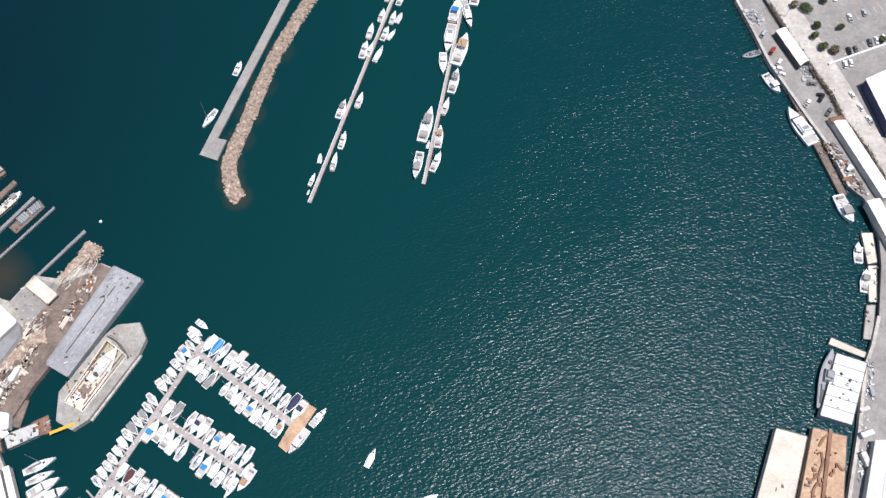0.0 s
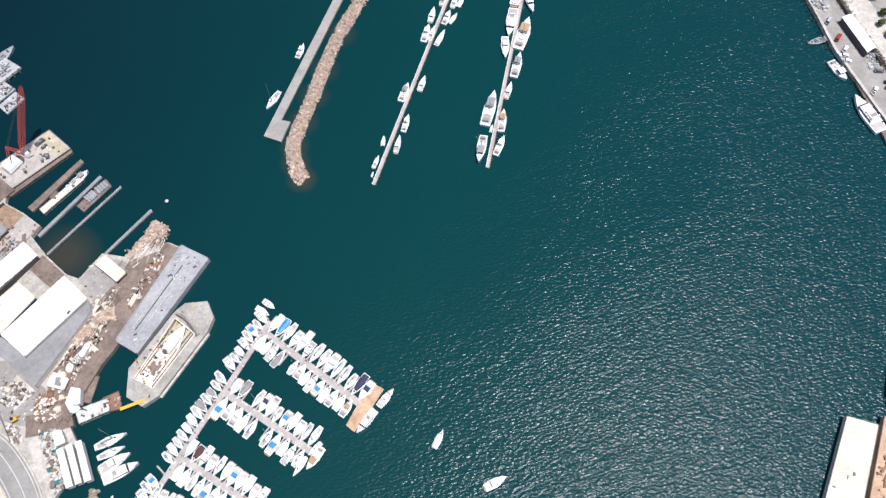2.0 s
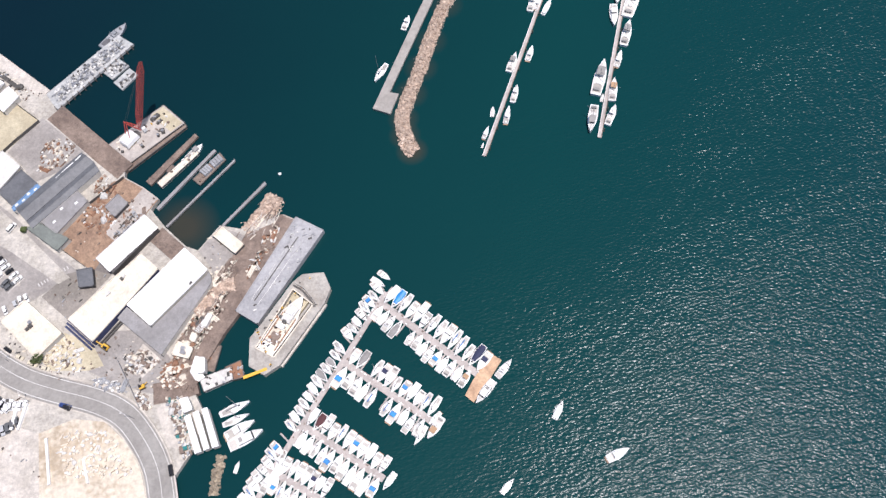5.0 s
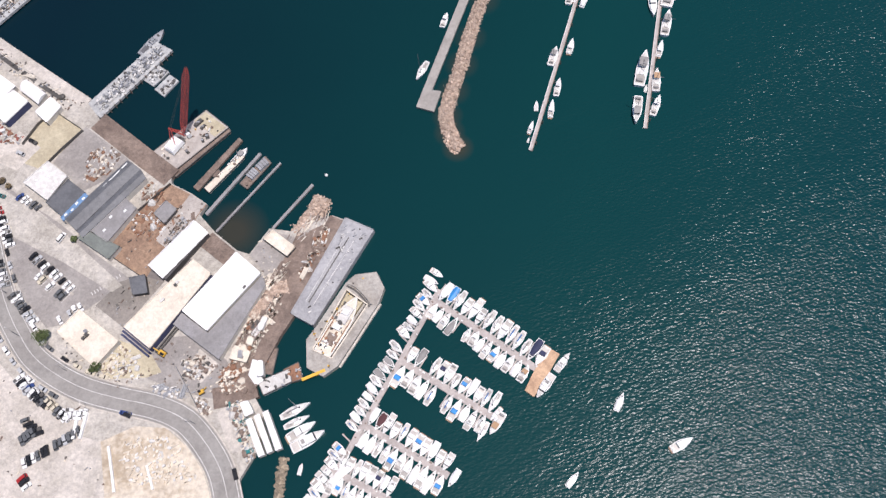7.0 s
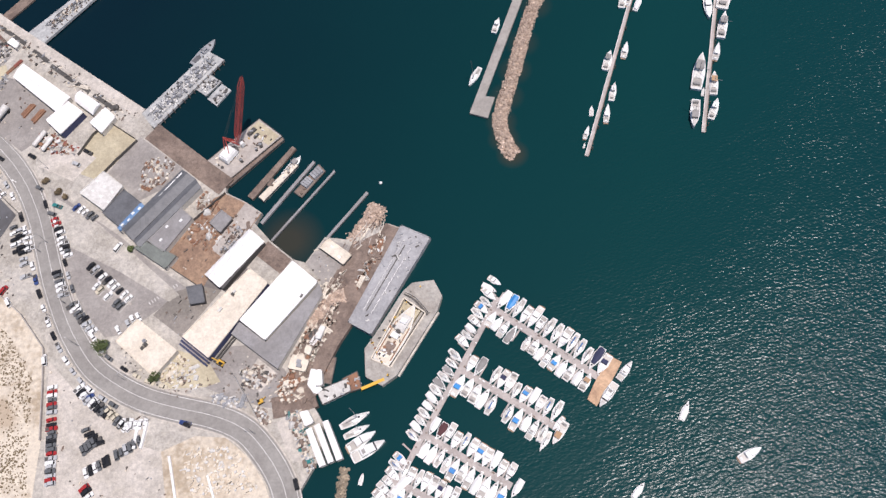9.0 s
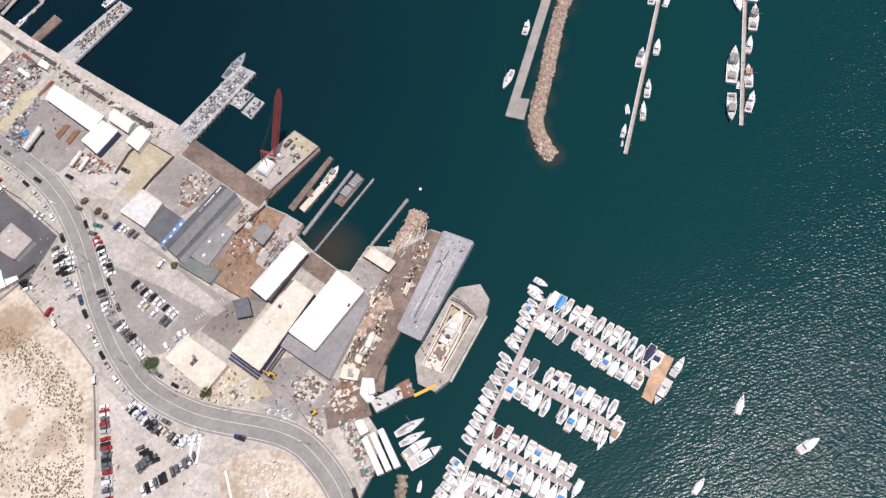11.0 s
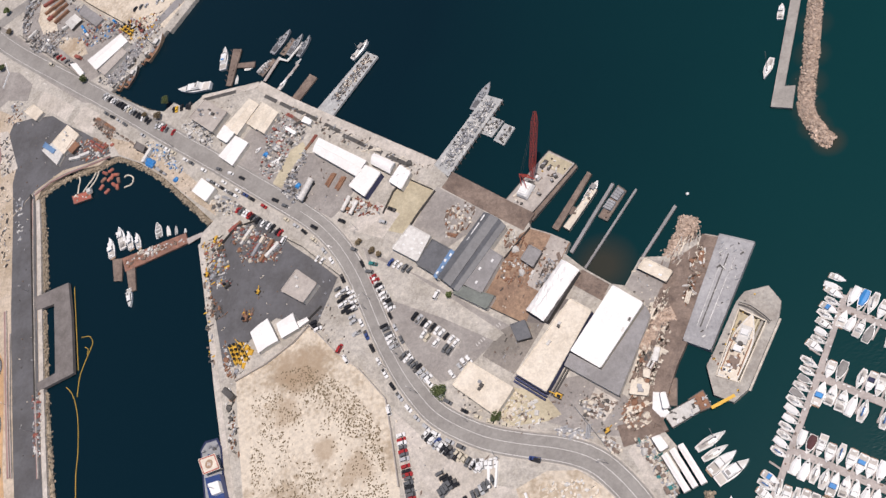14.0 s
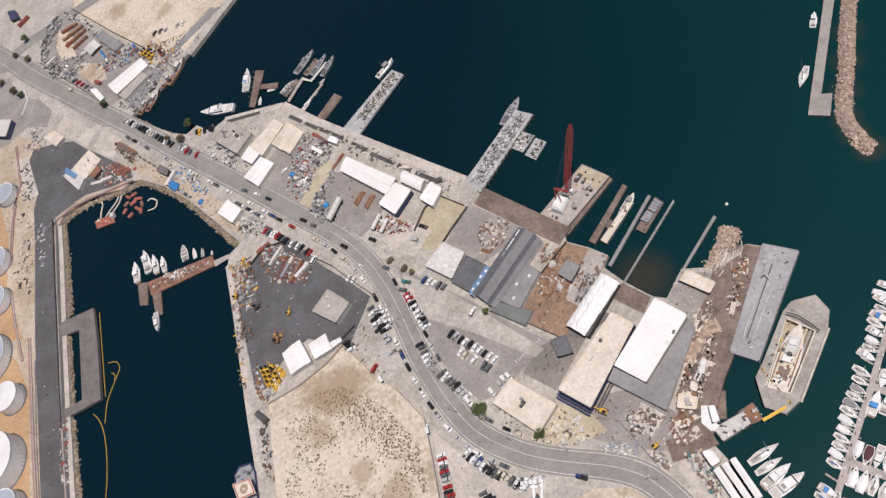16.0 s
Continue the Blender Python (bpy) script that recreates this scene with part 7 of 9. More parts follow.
side_b = small_barge("side_barge", [(-202.4, 203.7), (-201.5, 202.2), (-225.2, 177.9), (-226.3, 180.5)], 1.6, DECK_WOOD, "narrow timber fender barge", 0, [RUST], 9)
crane = thing("barge_crane", "red lattice-boom crane with a white machine house", "crane")
cx, cy = -223.2, 199.4
hx, hy = -227.0, 193.6
tip = Vector((-210.8, 211.8, 39.8))
foot = Vector((cx, cy, 5.2))
aim = (tip - foot).normalized()
heading = math.degrees(math.atan2(aim.y, aim.x)) - 90
part("turntable", rod(bmesh.new(), (hx * 0.6 + cx * 0.4, hy * 0.6 + cy * 0.4, 2.4), (hx * 0.6 + cx * 0.4, hy * 0.6 + cy * 0.4, 3.4), 3.0, 16), DARK_STEEL, crane)
bmm = bmesh.new()
back = Vector((-math.sin(radians(heading)), math.cos(radians(heading)))) * -3.0
turn_h = math.degrees(math.atan2(cy - hy, cx - hx)) - 90
for sw, z0, z1 in ((1.0, 3.4, 5.0), (0.94, 5.0, 5.8), (0.8, 5.8, 6.5), (0.55, 6.5, 6.9)):
    box(bmm, hx, hy, z0, 6.0 * sw, 8.0 * sw, z1 - z0, turn_h, 0.93)
part("machine_house", bmm, GELCOAT, crane, "white rounded machine house")
part("cab", box(bmesh.new(), cx + 2.2 * math.cos(radians(heading)) - back.x * 0.5, cy + 2.2 * math.sin(radians(heading)) - back.y * 0.5, 3.4, 1.6, 2.0, 2.4, heading, 0.85), GELCOAT, crane)
side = Vector((-aim.y, aim.x, 0)).normalized()
if side.length < 0.1:
    side = Vector((1, 0, 0))
up = aim.cross(side).normalized() * -1


def chord(t, s, u):
    w = 1.1 * min(1.0, 0.35 + 4 * t, 0.35 + 5 * (1 - t))
    return foot + (tip - foot) * t + side * w * s + up * w * u


bmm = bmesh.new()
N = 22
for s in (-1, 1):
    for u in (-1, 1):
        for k in range(N):
            rod(bmm, chord(k / N, s, u), chord((k + 1) / N, s, u), 0.12, 5)
for k in range(N):
    for s, u, s2, u2 in ((-1, -1, 1, -1), (-1, 1, 1, 1), (-1, -1, -1, 1), (1, -1, 1, 1)):
        rod(bmm, chord(k / N, s, u), chord((k + 1) / N, s2, u2), 0.06, 4)
        rod(bmm, chord(k / N, s, u), chord(k / N, s2, u2), 0.06, 4)
part("boom", bmm, RED_PAINT, crane, "red lattice boom")
apex = Vector((hx * 0.55 + cx * 0.45 - 1.5, hy * 0.55 + cy * 0.45 + 1.5, 12.0))
bmm = bmesh.new()
for s in (-1.8, 1.8):
    rod(bmm, foot + side * s, apex + side * s * 0.5, 0.28, 6)
    rod(bmm, Vector((hx, hy, 6.0)) + side * s, apex + side * s * 0.5, 0.22, 6)
for k in range(4):
    q = foot.lerp(apex, (k + 1) / 4)
    rod(bmm, q + side * 1.8 * (1 - k * 0.12), q - side * 1.8 * (1 - k * 0.12), 0.2, 5)
part("gantry", bmm, RED_PAINT, crane, "red gantry frame")
bmm = bmesh.new()
for s in (-0.6, 0.6):
    rod(bmm, apex + side * s, tip + side * s * 0.5, 0.05, 4)
part("pendant_cable", bmm, DARK_STEEL, crane)

# ---- east quay craft
small_barge("white_deck_barge", [(169.5, 114.7), (181.7, 110.3), (169.7, 83.8), (157.3, 87.8)], 3.6, GELCOAT, "big white deck barge with plank seams", 12, [GELCOAT_DULL, DARK_STEEL], 10)
for k in range(1, 6):
    q = [Vector(p) for p in [(169.5, 114.7), (181.7, 110.3), (169.7, 83.8), (157.3, 87.8)]]
    s = part("deck_seam", ribbon([tuple(q[0].lerp(q[3], k / 6)), tuple(q[1].lerp(q[2], k / 6))], 0.25, 3.6, 3.66), DARK_STEEL, bpy.data.objects["white_deck_barge"])
small_barge("beam_pontoon", [(169.7, 122.4), (183.5, 115.6), (182.0, 113.1), (167.8, 119.3)], 1.4, CREAM_ROOF, "long cream pontoon beam", 0, [RUST], 11)
small_barge("cream_barge", [(138.4, 82.6), (150.6, 79.2), (137.1, 44.5), (122.6, 46.6)], 3.6, CREAM_ROOF, "cream flat-decked barge", 3, [DECK_WOOD], 12)
tan = small_barge("tan_barge", [(153.6, 82.9), (166.7, 79.2), (157.8, 44.5), (139.5, 45.6)], 3.6, BARGE_TAN, "tan rust-stained hopper barge", 46, [RUST, DECK_WOOD, DARK_STEEL, RUST], 13)
part("hopper_rail", ribbon([(160.3, 81.5), (149.2, 45.6)], 1.4, 3.6, 4.4), RUST, tan)
boat("patrol", *[(160.2, 90.5), (168.4, 116.6)], 1.3)
small_barge("cream_float", [(193.3, 172.8), (198.7, 172.8), (197.5, 158.0), (193.0, 156.9)], 1.4, CREAM_ROOF, "cream float beside the quay", 3, [DECK_WOOD, STEEL], 14)
small_barge("cream_float", [(192.9, 156.4), (196.9, 156.4), (193.0, 138.7), (189.5, 138.7)], 1.4, CREAM_ROOF, "cream float beside the quay", 4, [DECK_WOOD, STEEL], 15)
small_barge("grey_float", [(188.2, 137.3), (192.2, 137.4), (187.4, 121.2), (183.4, 121.7)], 1.4, GREY_DOCK, "grey float beside the quay", 3, [DECK_WOOD, STEEL], 16)
small_barge("trestle_float", [(170.2, 262.2), (173.0, 262.2), (181.0, 235.2), (177.9, 233.2)], 1.6, DECK_WOOD, "dark timber fender trestle", 0, [RUST], 17)
small_barge("trestle_float", [(179.8, 222.8), (183.6, 222.9), (191.0, 192.5), (188.0, 190.7)], 1.6, DECK_WOOD, "dark timber fender trestle", 5, [RUST, STEEL], 18)
HEDGE_LEAF = material("dull_brown_hedge_leaves", (0.10, 0.07, 0.045), (0.06, 0.045, 0.03), rough=0.8, scale=0.8)
ob = thing("kerb_hedge", "dry brown hedge along the service track", "hedge")
hedge = [Vector(p) for p in [(172.5, 304.6), (177.3, 289.7), (186.4, 265.4), (193.7, 247.6), (196.8, 232.6), (204.0, 217.5), (209.9, 198.0)]]
rr = random.Random(31)
for i in range(len(hedge) - 1):
    bmm = bmesh.new()
    n = int((hedge[i + 1] - hedge[i]).length * 40)
    for k in range(n):
        p = hedge[i].lerp(hedge[i + 1], rr.random()) + Vector((rr.gauss(0, 0.7), rr.gauss(0, 0.7)))
        z = LAND + rr.uniform(0.2, 1.8)
        w = rr.uniform(0.4, 0.8)
        v = [bmm.verts.new((p.x + rr.uniform(-w, w), p.y + rr.uniform(-w, w), z + rr.uniform(-0.3, 0.3))) for _ in range(3)]
        bmm.faces.new(v)
    part("foliage", bmm, HEDGE_LEAF, ob)

# ---- storage tanks
def tank(x, y, r, top, roof, label, floating=False):
    ob = thing("storage_tank", label, "tank", group="storage tanks")
    bm = bmesh.new()
    n = 40
    def ring(rad, z):
        return [(x + rad * math.cos(2 * math.pi * k / n), y + rad * math.sin(2 * math.pi * k / n), z) for k in range(n)]
    loft(bm, [ring(r, LAND - 0.2), ring(r, top)])
    part("shell", bm, TANK_WHITE, ob, smooth=False)
    bm = bmesh.new()
    if floating:
        loft(bm, [ring(r - 0.5, top), ring(r - 0.5, top + 0.04)])
    else:
        loft(bm, [ring(r + 0.1, top), ring(r * 0.6, top + r * 0.06), ring(r * 0.08, top + r * 0.1)])
    part("tank_roof", bm, roof, ob)
    bm = bmesh.new()
    loft(bm, [ring(r + 0.12, top - 0.3), ring(r + 0.12, top + 0.25), ring(r - 0.15, top + 0.25), ring(r - 0.15, top - 0.05)], cap=False)
    part("rim", bm, TANK_WHITE, ob)
    bm = bmesh.new()
    for k in range(14):
        t = k / 13
        a_ = t * 1.6 - 0.4
        box(bm, x + (r + 0.4) * math.cos(a_), y + (r + 0.4) * math.sin(a_), LAND + (top - LAND) * t, 0.9, 0.6, 0.12, math.degrees(a_))
    part("stair", bm, STEEL, ob)
    bm = bmesh.new()
    loft(bm, [ring(r + 0.9, LAND), ring(r + 0.9, LAND + 0.12)])
    part("base_ring", bm, DARK_ASPHALT, ob)
    return ob

for x, y, r, top, roof, label, fl in ((-560.5, 144.5, 9.0, 10.0, TANK_WHITE, "white cone-roofed storage tank", False), (-558.5, 106.5, 17.0, 13.5, TANK_WHITE, "large white cone-roofed storage tank", False), (-587.0, 172.4, 16.5, 9.0, TANK_GREY, "storage tank with a grey floating roof", True), (-543.4, 81.5, 9.2, 10.5, TANK_GREY, "storage tank with a grey open top", True), (-606.4, 293.6, 8.0, 7.5, TANK_GREY, "small storage tank with a grey roof", True), (-599.0, 241.0, 9.6, 8.0, TANK_GREY, "storage tank with a grey roof", True), (-590.5, 212.0, 9.2, 8.5, TANK_GREY, "storage tank with a grey roof", True)):
    tank(x, y, r, top, roof, label, fl)

# ---- trees and shrubs
def tree(x, y, r, h, leaf, label, seed, z=LAND):
    g = random.Random(seed)
    ob = thing("tree", label, "tree")
    bm = bmesh.new()
    rod(bm, (x, y, z), (x + 0.2, y, z + h * 0.5), 0.09 * r, 7, 0.06 * r)
    part("trunk", bm, BARK, ob)
    for k in range(6):
        a = k * 1.05 + g.uniform(-0.3, 0.3)
        part("limb", rod(bmesh.new(), (x + 0.2, y, z + h * (0.38 + 0.03 * k)), (x + math.cos(a) * r * 0.65, y + math.sin(a) * r * 0.65, z + h * g.uniform(0.6, 0.85)), 0.05 * r, 5, 0.015 * r), BARK, ob)
    bm = bmesh.new()
    lobes = [(g.uniform(-0.5, 0.5) * r, g.uniform(-0.5, 0.5) * r, g.uniform(0.5, 0.85) * h, g.uniform(0.35, 0.6) * r) for _ in range(11)]
    for k in range(1500):
        lx, ly, lz, lr = g.choice(lobes)
        d = Vector((g.gauss(0, 1), g.gauss(0, 1), g.gauss(0, 1))).normalized() * lr * g.uniform(0.7, 1.08)
        c_ = Vector((x + lx, y + ly, z + lz)) + Vector((d.x, d.y, d.z * 0.75))
        w = g.uniform(0.18, 0.36)
        u = Vector((g.gauss(0, 1), g.gauss(0, 1), g.gauss(0, 0.6))).normalized() * w
        v = u.cross(Vector((g.gauss(0, 1), g.gauss(0, 1), g.gauss(0, 1)))).normalized() * w * 0.7
        bm.faces.new([bm.verts.new(c_ + q) for q in (u, v, -u, -v)])
    part("crown", bm, leaf, ob)
    return ob


for (x, y), r, h, leaf, seed, label in (((-272.0, 98.7), 4.0, 5.5, LEAF, 1, "round green tree beside the road"), ((-245.7, 85.4), 2.7, 4.0, LEAF, 2, "small green tree beside the road"), ((-458.3, 308.4), 3.0, 5.0, LEAF, 3, "dark green tree on the inlet shore"), ((-462.9, 298.6), 3.0, 4.0, LEAF_DRY, 4, "dusty brown-green tree near parked cars"), ((-474.0, 302.6), 2.0, 3.0, LEAF_DRY, 14, "dusty brown shrub near parked cars"), ((-532.9, 347.3), 2.8, 4.5, LEAF, 5, "green tree at the lot corner"), ((-627.9, 437.5), 3.0, 5.0, LEAF, 6, "dark tree by the side street"), ((-620.0, 416.1), 2.8, 4.0, LEAF_DRY, 7, "dry tree by the road"), ((-634.6, 424.4), 2.2, 3.5, LEAF_DRY, 8, "dry shrub by the road"), ((-625.8, 388.4), 3.0, 4.5, LEAF_DRY, 9, "dark dry tree by the road"), ((-617.4, 381.6), 2.6, 4.0, LEAF, 10, "green shrub by the road"), ((-642.0, 399.9), 2.6, 4.0, LEAF_DRY, 11, "dry tree by the road"), ((-267.4, 146.0), 1.6, 2.5, LEAF, 12, "small yellow-green tree by the halls"), ((-316.9, 183.0), 1.8, 2.5, LEAF_DRY, 13, "dry shrub on the bank"), ((-309.3, 177.0), 1.8, 2.2, LEAF_DRY, 15, "dry shrub on the bank"), ((-305.0, 174.2), 1.6, 2.2, LEAF_DRY, 16, "dry shrub on the bank"),
                                        ((190.6, 301.3), 3.4, 4.0, LEAF, 17, "dusty tree island in the car park"), ((185.4, 303.5), 2.4, 3.4, LEAF_DRY, 18, "dry shrub in the car park"), ((194.4, 290.2), 2.4, 3.5, LEAF, 19, "dusty tree beside the track"), ((192.0, 283.6), 2.2, 3.5, LEAF, 20, "dusty tree beside the track"), ((195.0, 276.7), 2.6, 3.5, LEAF, 21, "dusty tree beside the track"), ((200.2, 274.3), 2.6, 3.5, LEAF_DRY, 22, "dry tree beside the track"), ((206.5, 289.5), 2.0, 3.0, LEAF, 23, "shrub in the car park"), ((200.7, 306.3), 2.0, 3.0, LEAF, 24, "shrub in the car park"), ((226.3, 281.6), 2.2, 3.0, LEAF, 25, "shrub in the car park")):
    tree(x, y, r, h, leaf, label, seed)

rr = random.Random(8)
LOT = [(-375.7, 109.5), (-360.3, 118.8), (-344.7, 122.3), (-320.1, 107.7), (-308.5, 95.5), (-301.6, 84.4), (-297.8, 59.4), (-293.1, 36.0), (-364.6, 40.7), (-371.7, 76.4)]
verts, faces = [], []
for p in scatter(LOT, 6500, rr):
    keep = noise.noise(Vector((p[0] * 0.03, p[1] * 0.03, 0.0))) + 0.5 * noise.noise(Vector((p[0] * 0.12, p[1] * 0.12, 3.0)))
    if keep + rr.gauss(0, 0.22) < 0.06:
        continue
    base, s = len(verts), rr.uniform(0.16, 0.6)
    for k in range(7):
        a = k / 7 * 6.283
        verts.append((p[0] + math.cos(a) * s * rr.uniform(0.6, 1.2), p[1] + math.sin(a) * s * rr.uniform(0.6, 1.2), LAND + 0.05))
    verts.append((p[0], p[1], LAND + 0.1 + s * 0.6))
    faces += [(base + k, base + (k + 1) % 7, base + 7) for k in range(7)]
me = bpy.data.meshes.new("scrub")
me.from_pydata(verts, [], faces)
me.materials.append(LEAF_DRY)
tagged(new("scrub", me), "low dry scrub tufts dotted over the sand lot", "scrub", "", "stuff")

# ---- fences, walls, poles, booms
def fence(line, h=1.8, mat=STEEL, label="thin wire fence round the lot", w=0.12):
    ob = thing("fence", label, "fence")
    part("panel", ribbon(line, w, LAND, LAND + h), mat, ob)
    for p in line:
        part("post", rod(bmesh.new(), (p[0], p[1], LAND), (p[0], p[1], LAND + h + 0.2), 0.1, 6), DARK_STEEL, ob)


fence([(-384.2, 117.6), (-367.0, 124.4), (-351.5, 133.8), (-342.9, 141.8), (-326.3, 124.7), (-313.7, 115.0), (-299.4, 99.1), (-296.3, 83.8), (-292.0, 58.9)], 1.6, TAUPE_ROOF, "low dusty block wall round the sand lot", 0.4)
fence([(-210.8, 85.7), (-203.0, 74.2), (-197.4, 65.7)], 1.8)
for line in ([(-363.9, 195.5), (-350.6, 187.0), (-337.6, 175.3), (-327.1, 166.4)], [(-558.8, 263.0), (-545.8, 216.9), (-530.2, 163.2), (-517.9, 121.7)], [(-608.7, 409.4), (-581.6, 386.8), (-550.2, 361.7), (-532.0, 345.4)], [(-586.1, 452.9), (-540.6, 414.2), (-505.6, 386.3)], [(170.1, 308.4), (179.5, 280.6), (187.3, 257.8)]):
    fence(line, 2.0, DARK_STEEL, "dark wire fence between the yards", 0.22)
for line in ([(-303.5, 197.1), (-298.0, 208.4), (-291.2, 215.6), (-276.0, 205.2)], [(-274.5, 204.0), (-283.2, 193.6), (-288.6, 186.2)], [(-255.3, 141.7), (-243.7, 134.1), (-233.5, 127.6)], [(-226.1, 173.4), (-240.4, 158.8), (-246.4, 151.6)], [(-402.2, 198.5), (-393.9, 207.2), (-380.9, 208.4)], [(-345.5, 142.9), (-341.6, 146.6), (-336.6, 151.0)]):
    fence(line, 1.9, DARK_STEEL, "dark wire fence along the yard edge", 0.14)
fence([(-234.5, 52.4), (-232.2, 45.2), (-228.8, 34.1)], 1.0, GELCOAT, "white low foundation wall", 1.0)
fence([(-217.1, 44.8), (-213.0, 35.3)], 1.0, GELCOAT, "white low foundation wall", 0.8)
fence([(-247.2, 55.4), (-246.1, 66.4)], 1.4, GELCOAT, "white plank wall", 0.9)
fence([(-250.0, 66.6), (-250.2, 55.2)], 1.2, GELCOAT, "white low wall", 1.2)
fence([(196.0, 266.2), (210.0, 271.9), (228.3, 279.2), (251.6, 289.5)], 1.4, GELCOAT, "white car park boundary wall", 0.9)
fence([(-612.8, 362.8), (-610.9, 375.8), (-617.2, 387.0)], 1.0, GELCOAT, "white low wall", 0.5)
for line, r_, z_ in (([(-558.6, 182.0), (-548.5, 148.8), (-539.1, 117.9), (-526.8, 79.9)], 1.6, 0.5), ([(-598.5, 281.8), (-596.6, 299.1), (-610.7, 335.3)], 1.2, 0.5), ([(-550.0, 166.3), (-536.6, 117.6), (-524.4, 79.7)], 0.8, 0.6), ([(-557.0, 259.2), (-545.8, 216.9), (-534.6, 177.9), (-518.7, 121.8), (-505.3, 78.0)], 0.9, 0.5), ([(-582.7, 216.4), (-572.1, 191.6), (-560.1, 167.9)], 1.2, 0.5), ([(-556.8, 262.5), (-544.4, 269.6), (-531.2, 273.0), (-513.3, 275.3), (-497.7, 277.9)], 0.9, 0.5), ([(-588.6, 237.5), (-595.1, 268.1), (-598.4, 290.6)], 1.4, 0.5)):
    pl = thing("pipe_rack", "dull pink pipeline on low supports", "pipeline")
    part("pipe_run", ribbon(line, r_, LAND + 0.1, LAND + 0.1 + z_), PIPE_PINK, pl)
    part("pipe_run", ribbon(offset_line([Vector(p) for p in line], r_ * 0.75), 0.35, LAND + 0.1, LAND + 0.5 + z_), PALE_CONCRETE, pl)
for line in ([(-509.0, 191.2), (-504.2, 174.6), (-498.6, 155.1), (-493.6, 137.6)], [(-417.6, 192.6), (-412.6, 174.2), (-407.4, 156.3), (-402.4, 134.9), (-397.6, 112.2)], [(-500.2, 128.6), (-495.3, 124.5), (-490.7, 117.4), (-486.5, 106.1), (-483.1, 90.8), (-481.2, 76.3), (-474.5, 48.2)], [(-495.7, 157.5), (-490.0, 157.3), (-486.9, 153.8), (-487.3, 149.9), (-490.0, 141.1), (-491.6, 133.2), (-490.9, 122.1)], [(-492.0, 151.2), (-489.3, 149.5), (-489.0, 146.2)]):
    fl = thing("floating_boom", "yellow floating oil boom lying on the water", "floating boom")
    part("tube", ribbon(smooth_line(line, 6), 0.4, -0.1, 0.3), BOOM_OCHRE, fl)
for (x, y) in ((-153.5, 177.7),):
    bu = thing("mooring_buoy", "small white mooring buoy floating", "buoy")
    bmm = bmesh.new()
    bmesh.ops.create_uvsphere(bmm, u_segments=12, v_segments=8, radius=0.8, matrix=Matrix.Translation((x, y, 0.2)))
    part("float", bmm, GELCOAT, bu, smooth=True)
    part("ring", rod(bmesh.new(), (x, y, 0.9), (x, y, 1.3), 0.12, 6), STEEL, bu)


def light_pole(x, y, h=9.0, turn=0.0):
    ob = thing("light_pole", "tall thin steel light pole", "light pole", group="light poles")
    part("pole", rod(bmesh.new(), (x, y, LAND), (x, y, LAND + h), 0.13, 6, 0.08), STEEL, ob)
    ax, ay = math.cos(radians(turn)), math.sin(radians(turn))
    part("arm", rod(bmesh.new(), (x, y, LAND + h), (x + 1.8 * ax, y + 1.8 * ay, LAND + h + 0.3), 0.07, 5), STEEL, ob)
    part("lamp_head", box(bmesh.new(), x + 2.0 * ax, y + 2.0 * ay, LAND + h + 0.2, 0.8, 0.35, 0.15, turn), GELCOAT_DULL, ob)


for k, (x, y) in enumerate(((-535.7, 120.7), (-515.3, 104.0), (-539.5, 191.0), (-375.7, 249.3), (-317.8, 190.5), (-294.0, 120.3), (-258.9, 84.4), (-245.1, 67.3), (-199.1, 61.5), (-447.9, 273.1), (-407.7, 235.6), (-340.5, 185.6), (-311.4, 145.9), (-283.3, 100.1), (-309.3, 150.7), (-299.8, 114.3), (180.0, 297.1), (197.4, 224.5))):
    light_pole(x, y, 9.5, k * 67)

# ---- loose goods in the yards
def crate(ob, mat):
    part("body", box(bmesh.new(), 0, 0, 0, 1.6, 1.2, 1.0, 0, 0.97), mat, ob)
    part("lid", box(bmesh.new(), 0, 0, 1.0, 1.68, 1.28, 0.1), mat, ob)


def container(ob, mat):
    part("body", box(bmesh.new(), 0, 0, 0.1, 6.0, 2.4, 2.4), mat, ob)
    part("roof", box(bmesh.new(), 0, 0, 2.5, 5.9, 2.3, 0.08), mat, ob)
    for sx in (-2.9, 2.9):
        for sy in (-1.1, 1.1):
            part("corner_post", box(bmesh.new(), sx, sy, 0.0, 0.24, 0.24, 2.62), DARK_STEEL, ob)


def timber_stack(ob, mat):
    for k in range(3):
        part("beam", box(bmesh.new(), 0.15 * (k % 2), -0.6 + 0.5 * k, 0, 4.2 - 0.3 * (k % 3), 0.4, 0.5), mat, ob)


def machine(ob, mat):
    part("chassis", box(bmesh.new(), 0, 0, 0.5, 2.6, 1.8, 0.8, 0, 0.9), mat, ob)
    part("cab", box(bmesh.new(), -0.5, 0.3, 1.3, 1.2, 1.0, 1.1, 0, 0.85), GLASS_DARK, ob)
    part("arm", rod(bmesh.new(), (1.0, 0, 1.2), (3.2, 0.2, 2.6), 0.22, 6), mat, ob)
    for sy in (-0.95, 0.95):
        part("track", box(bmesh.new(), 0, sy, 0, 2.9, 0.45, 0.7, 0, 0.9), TYRE, ob)


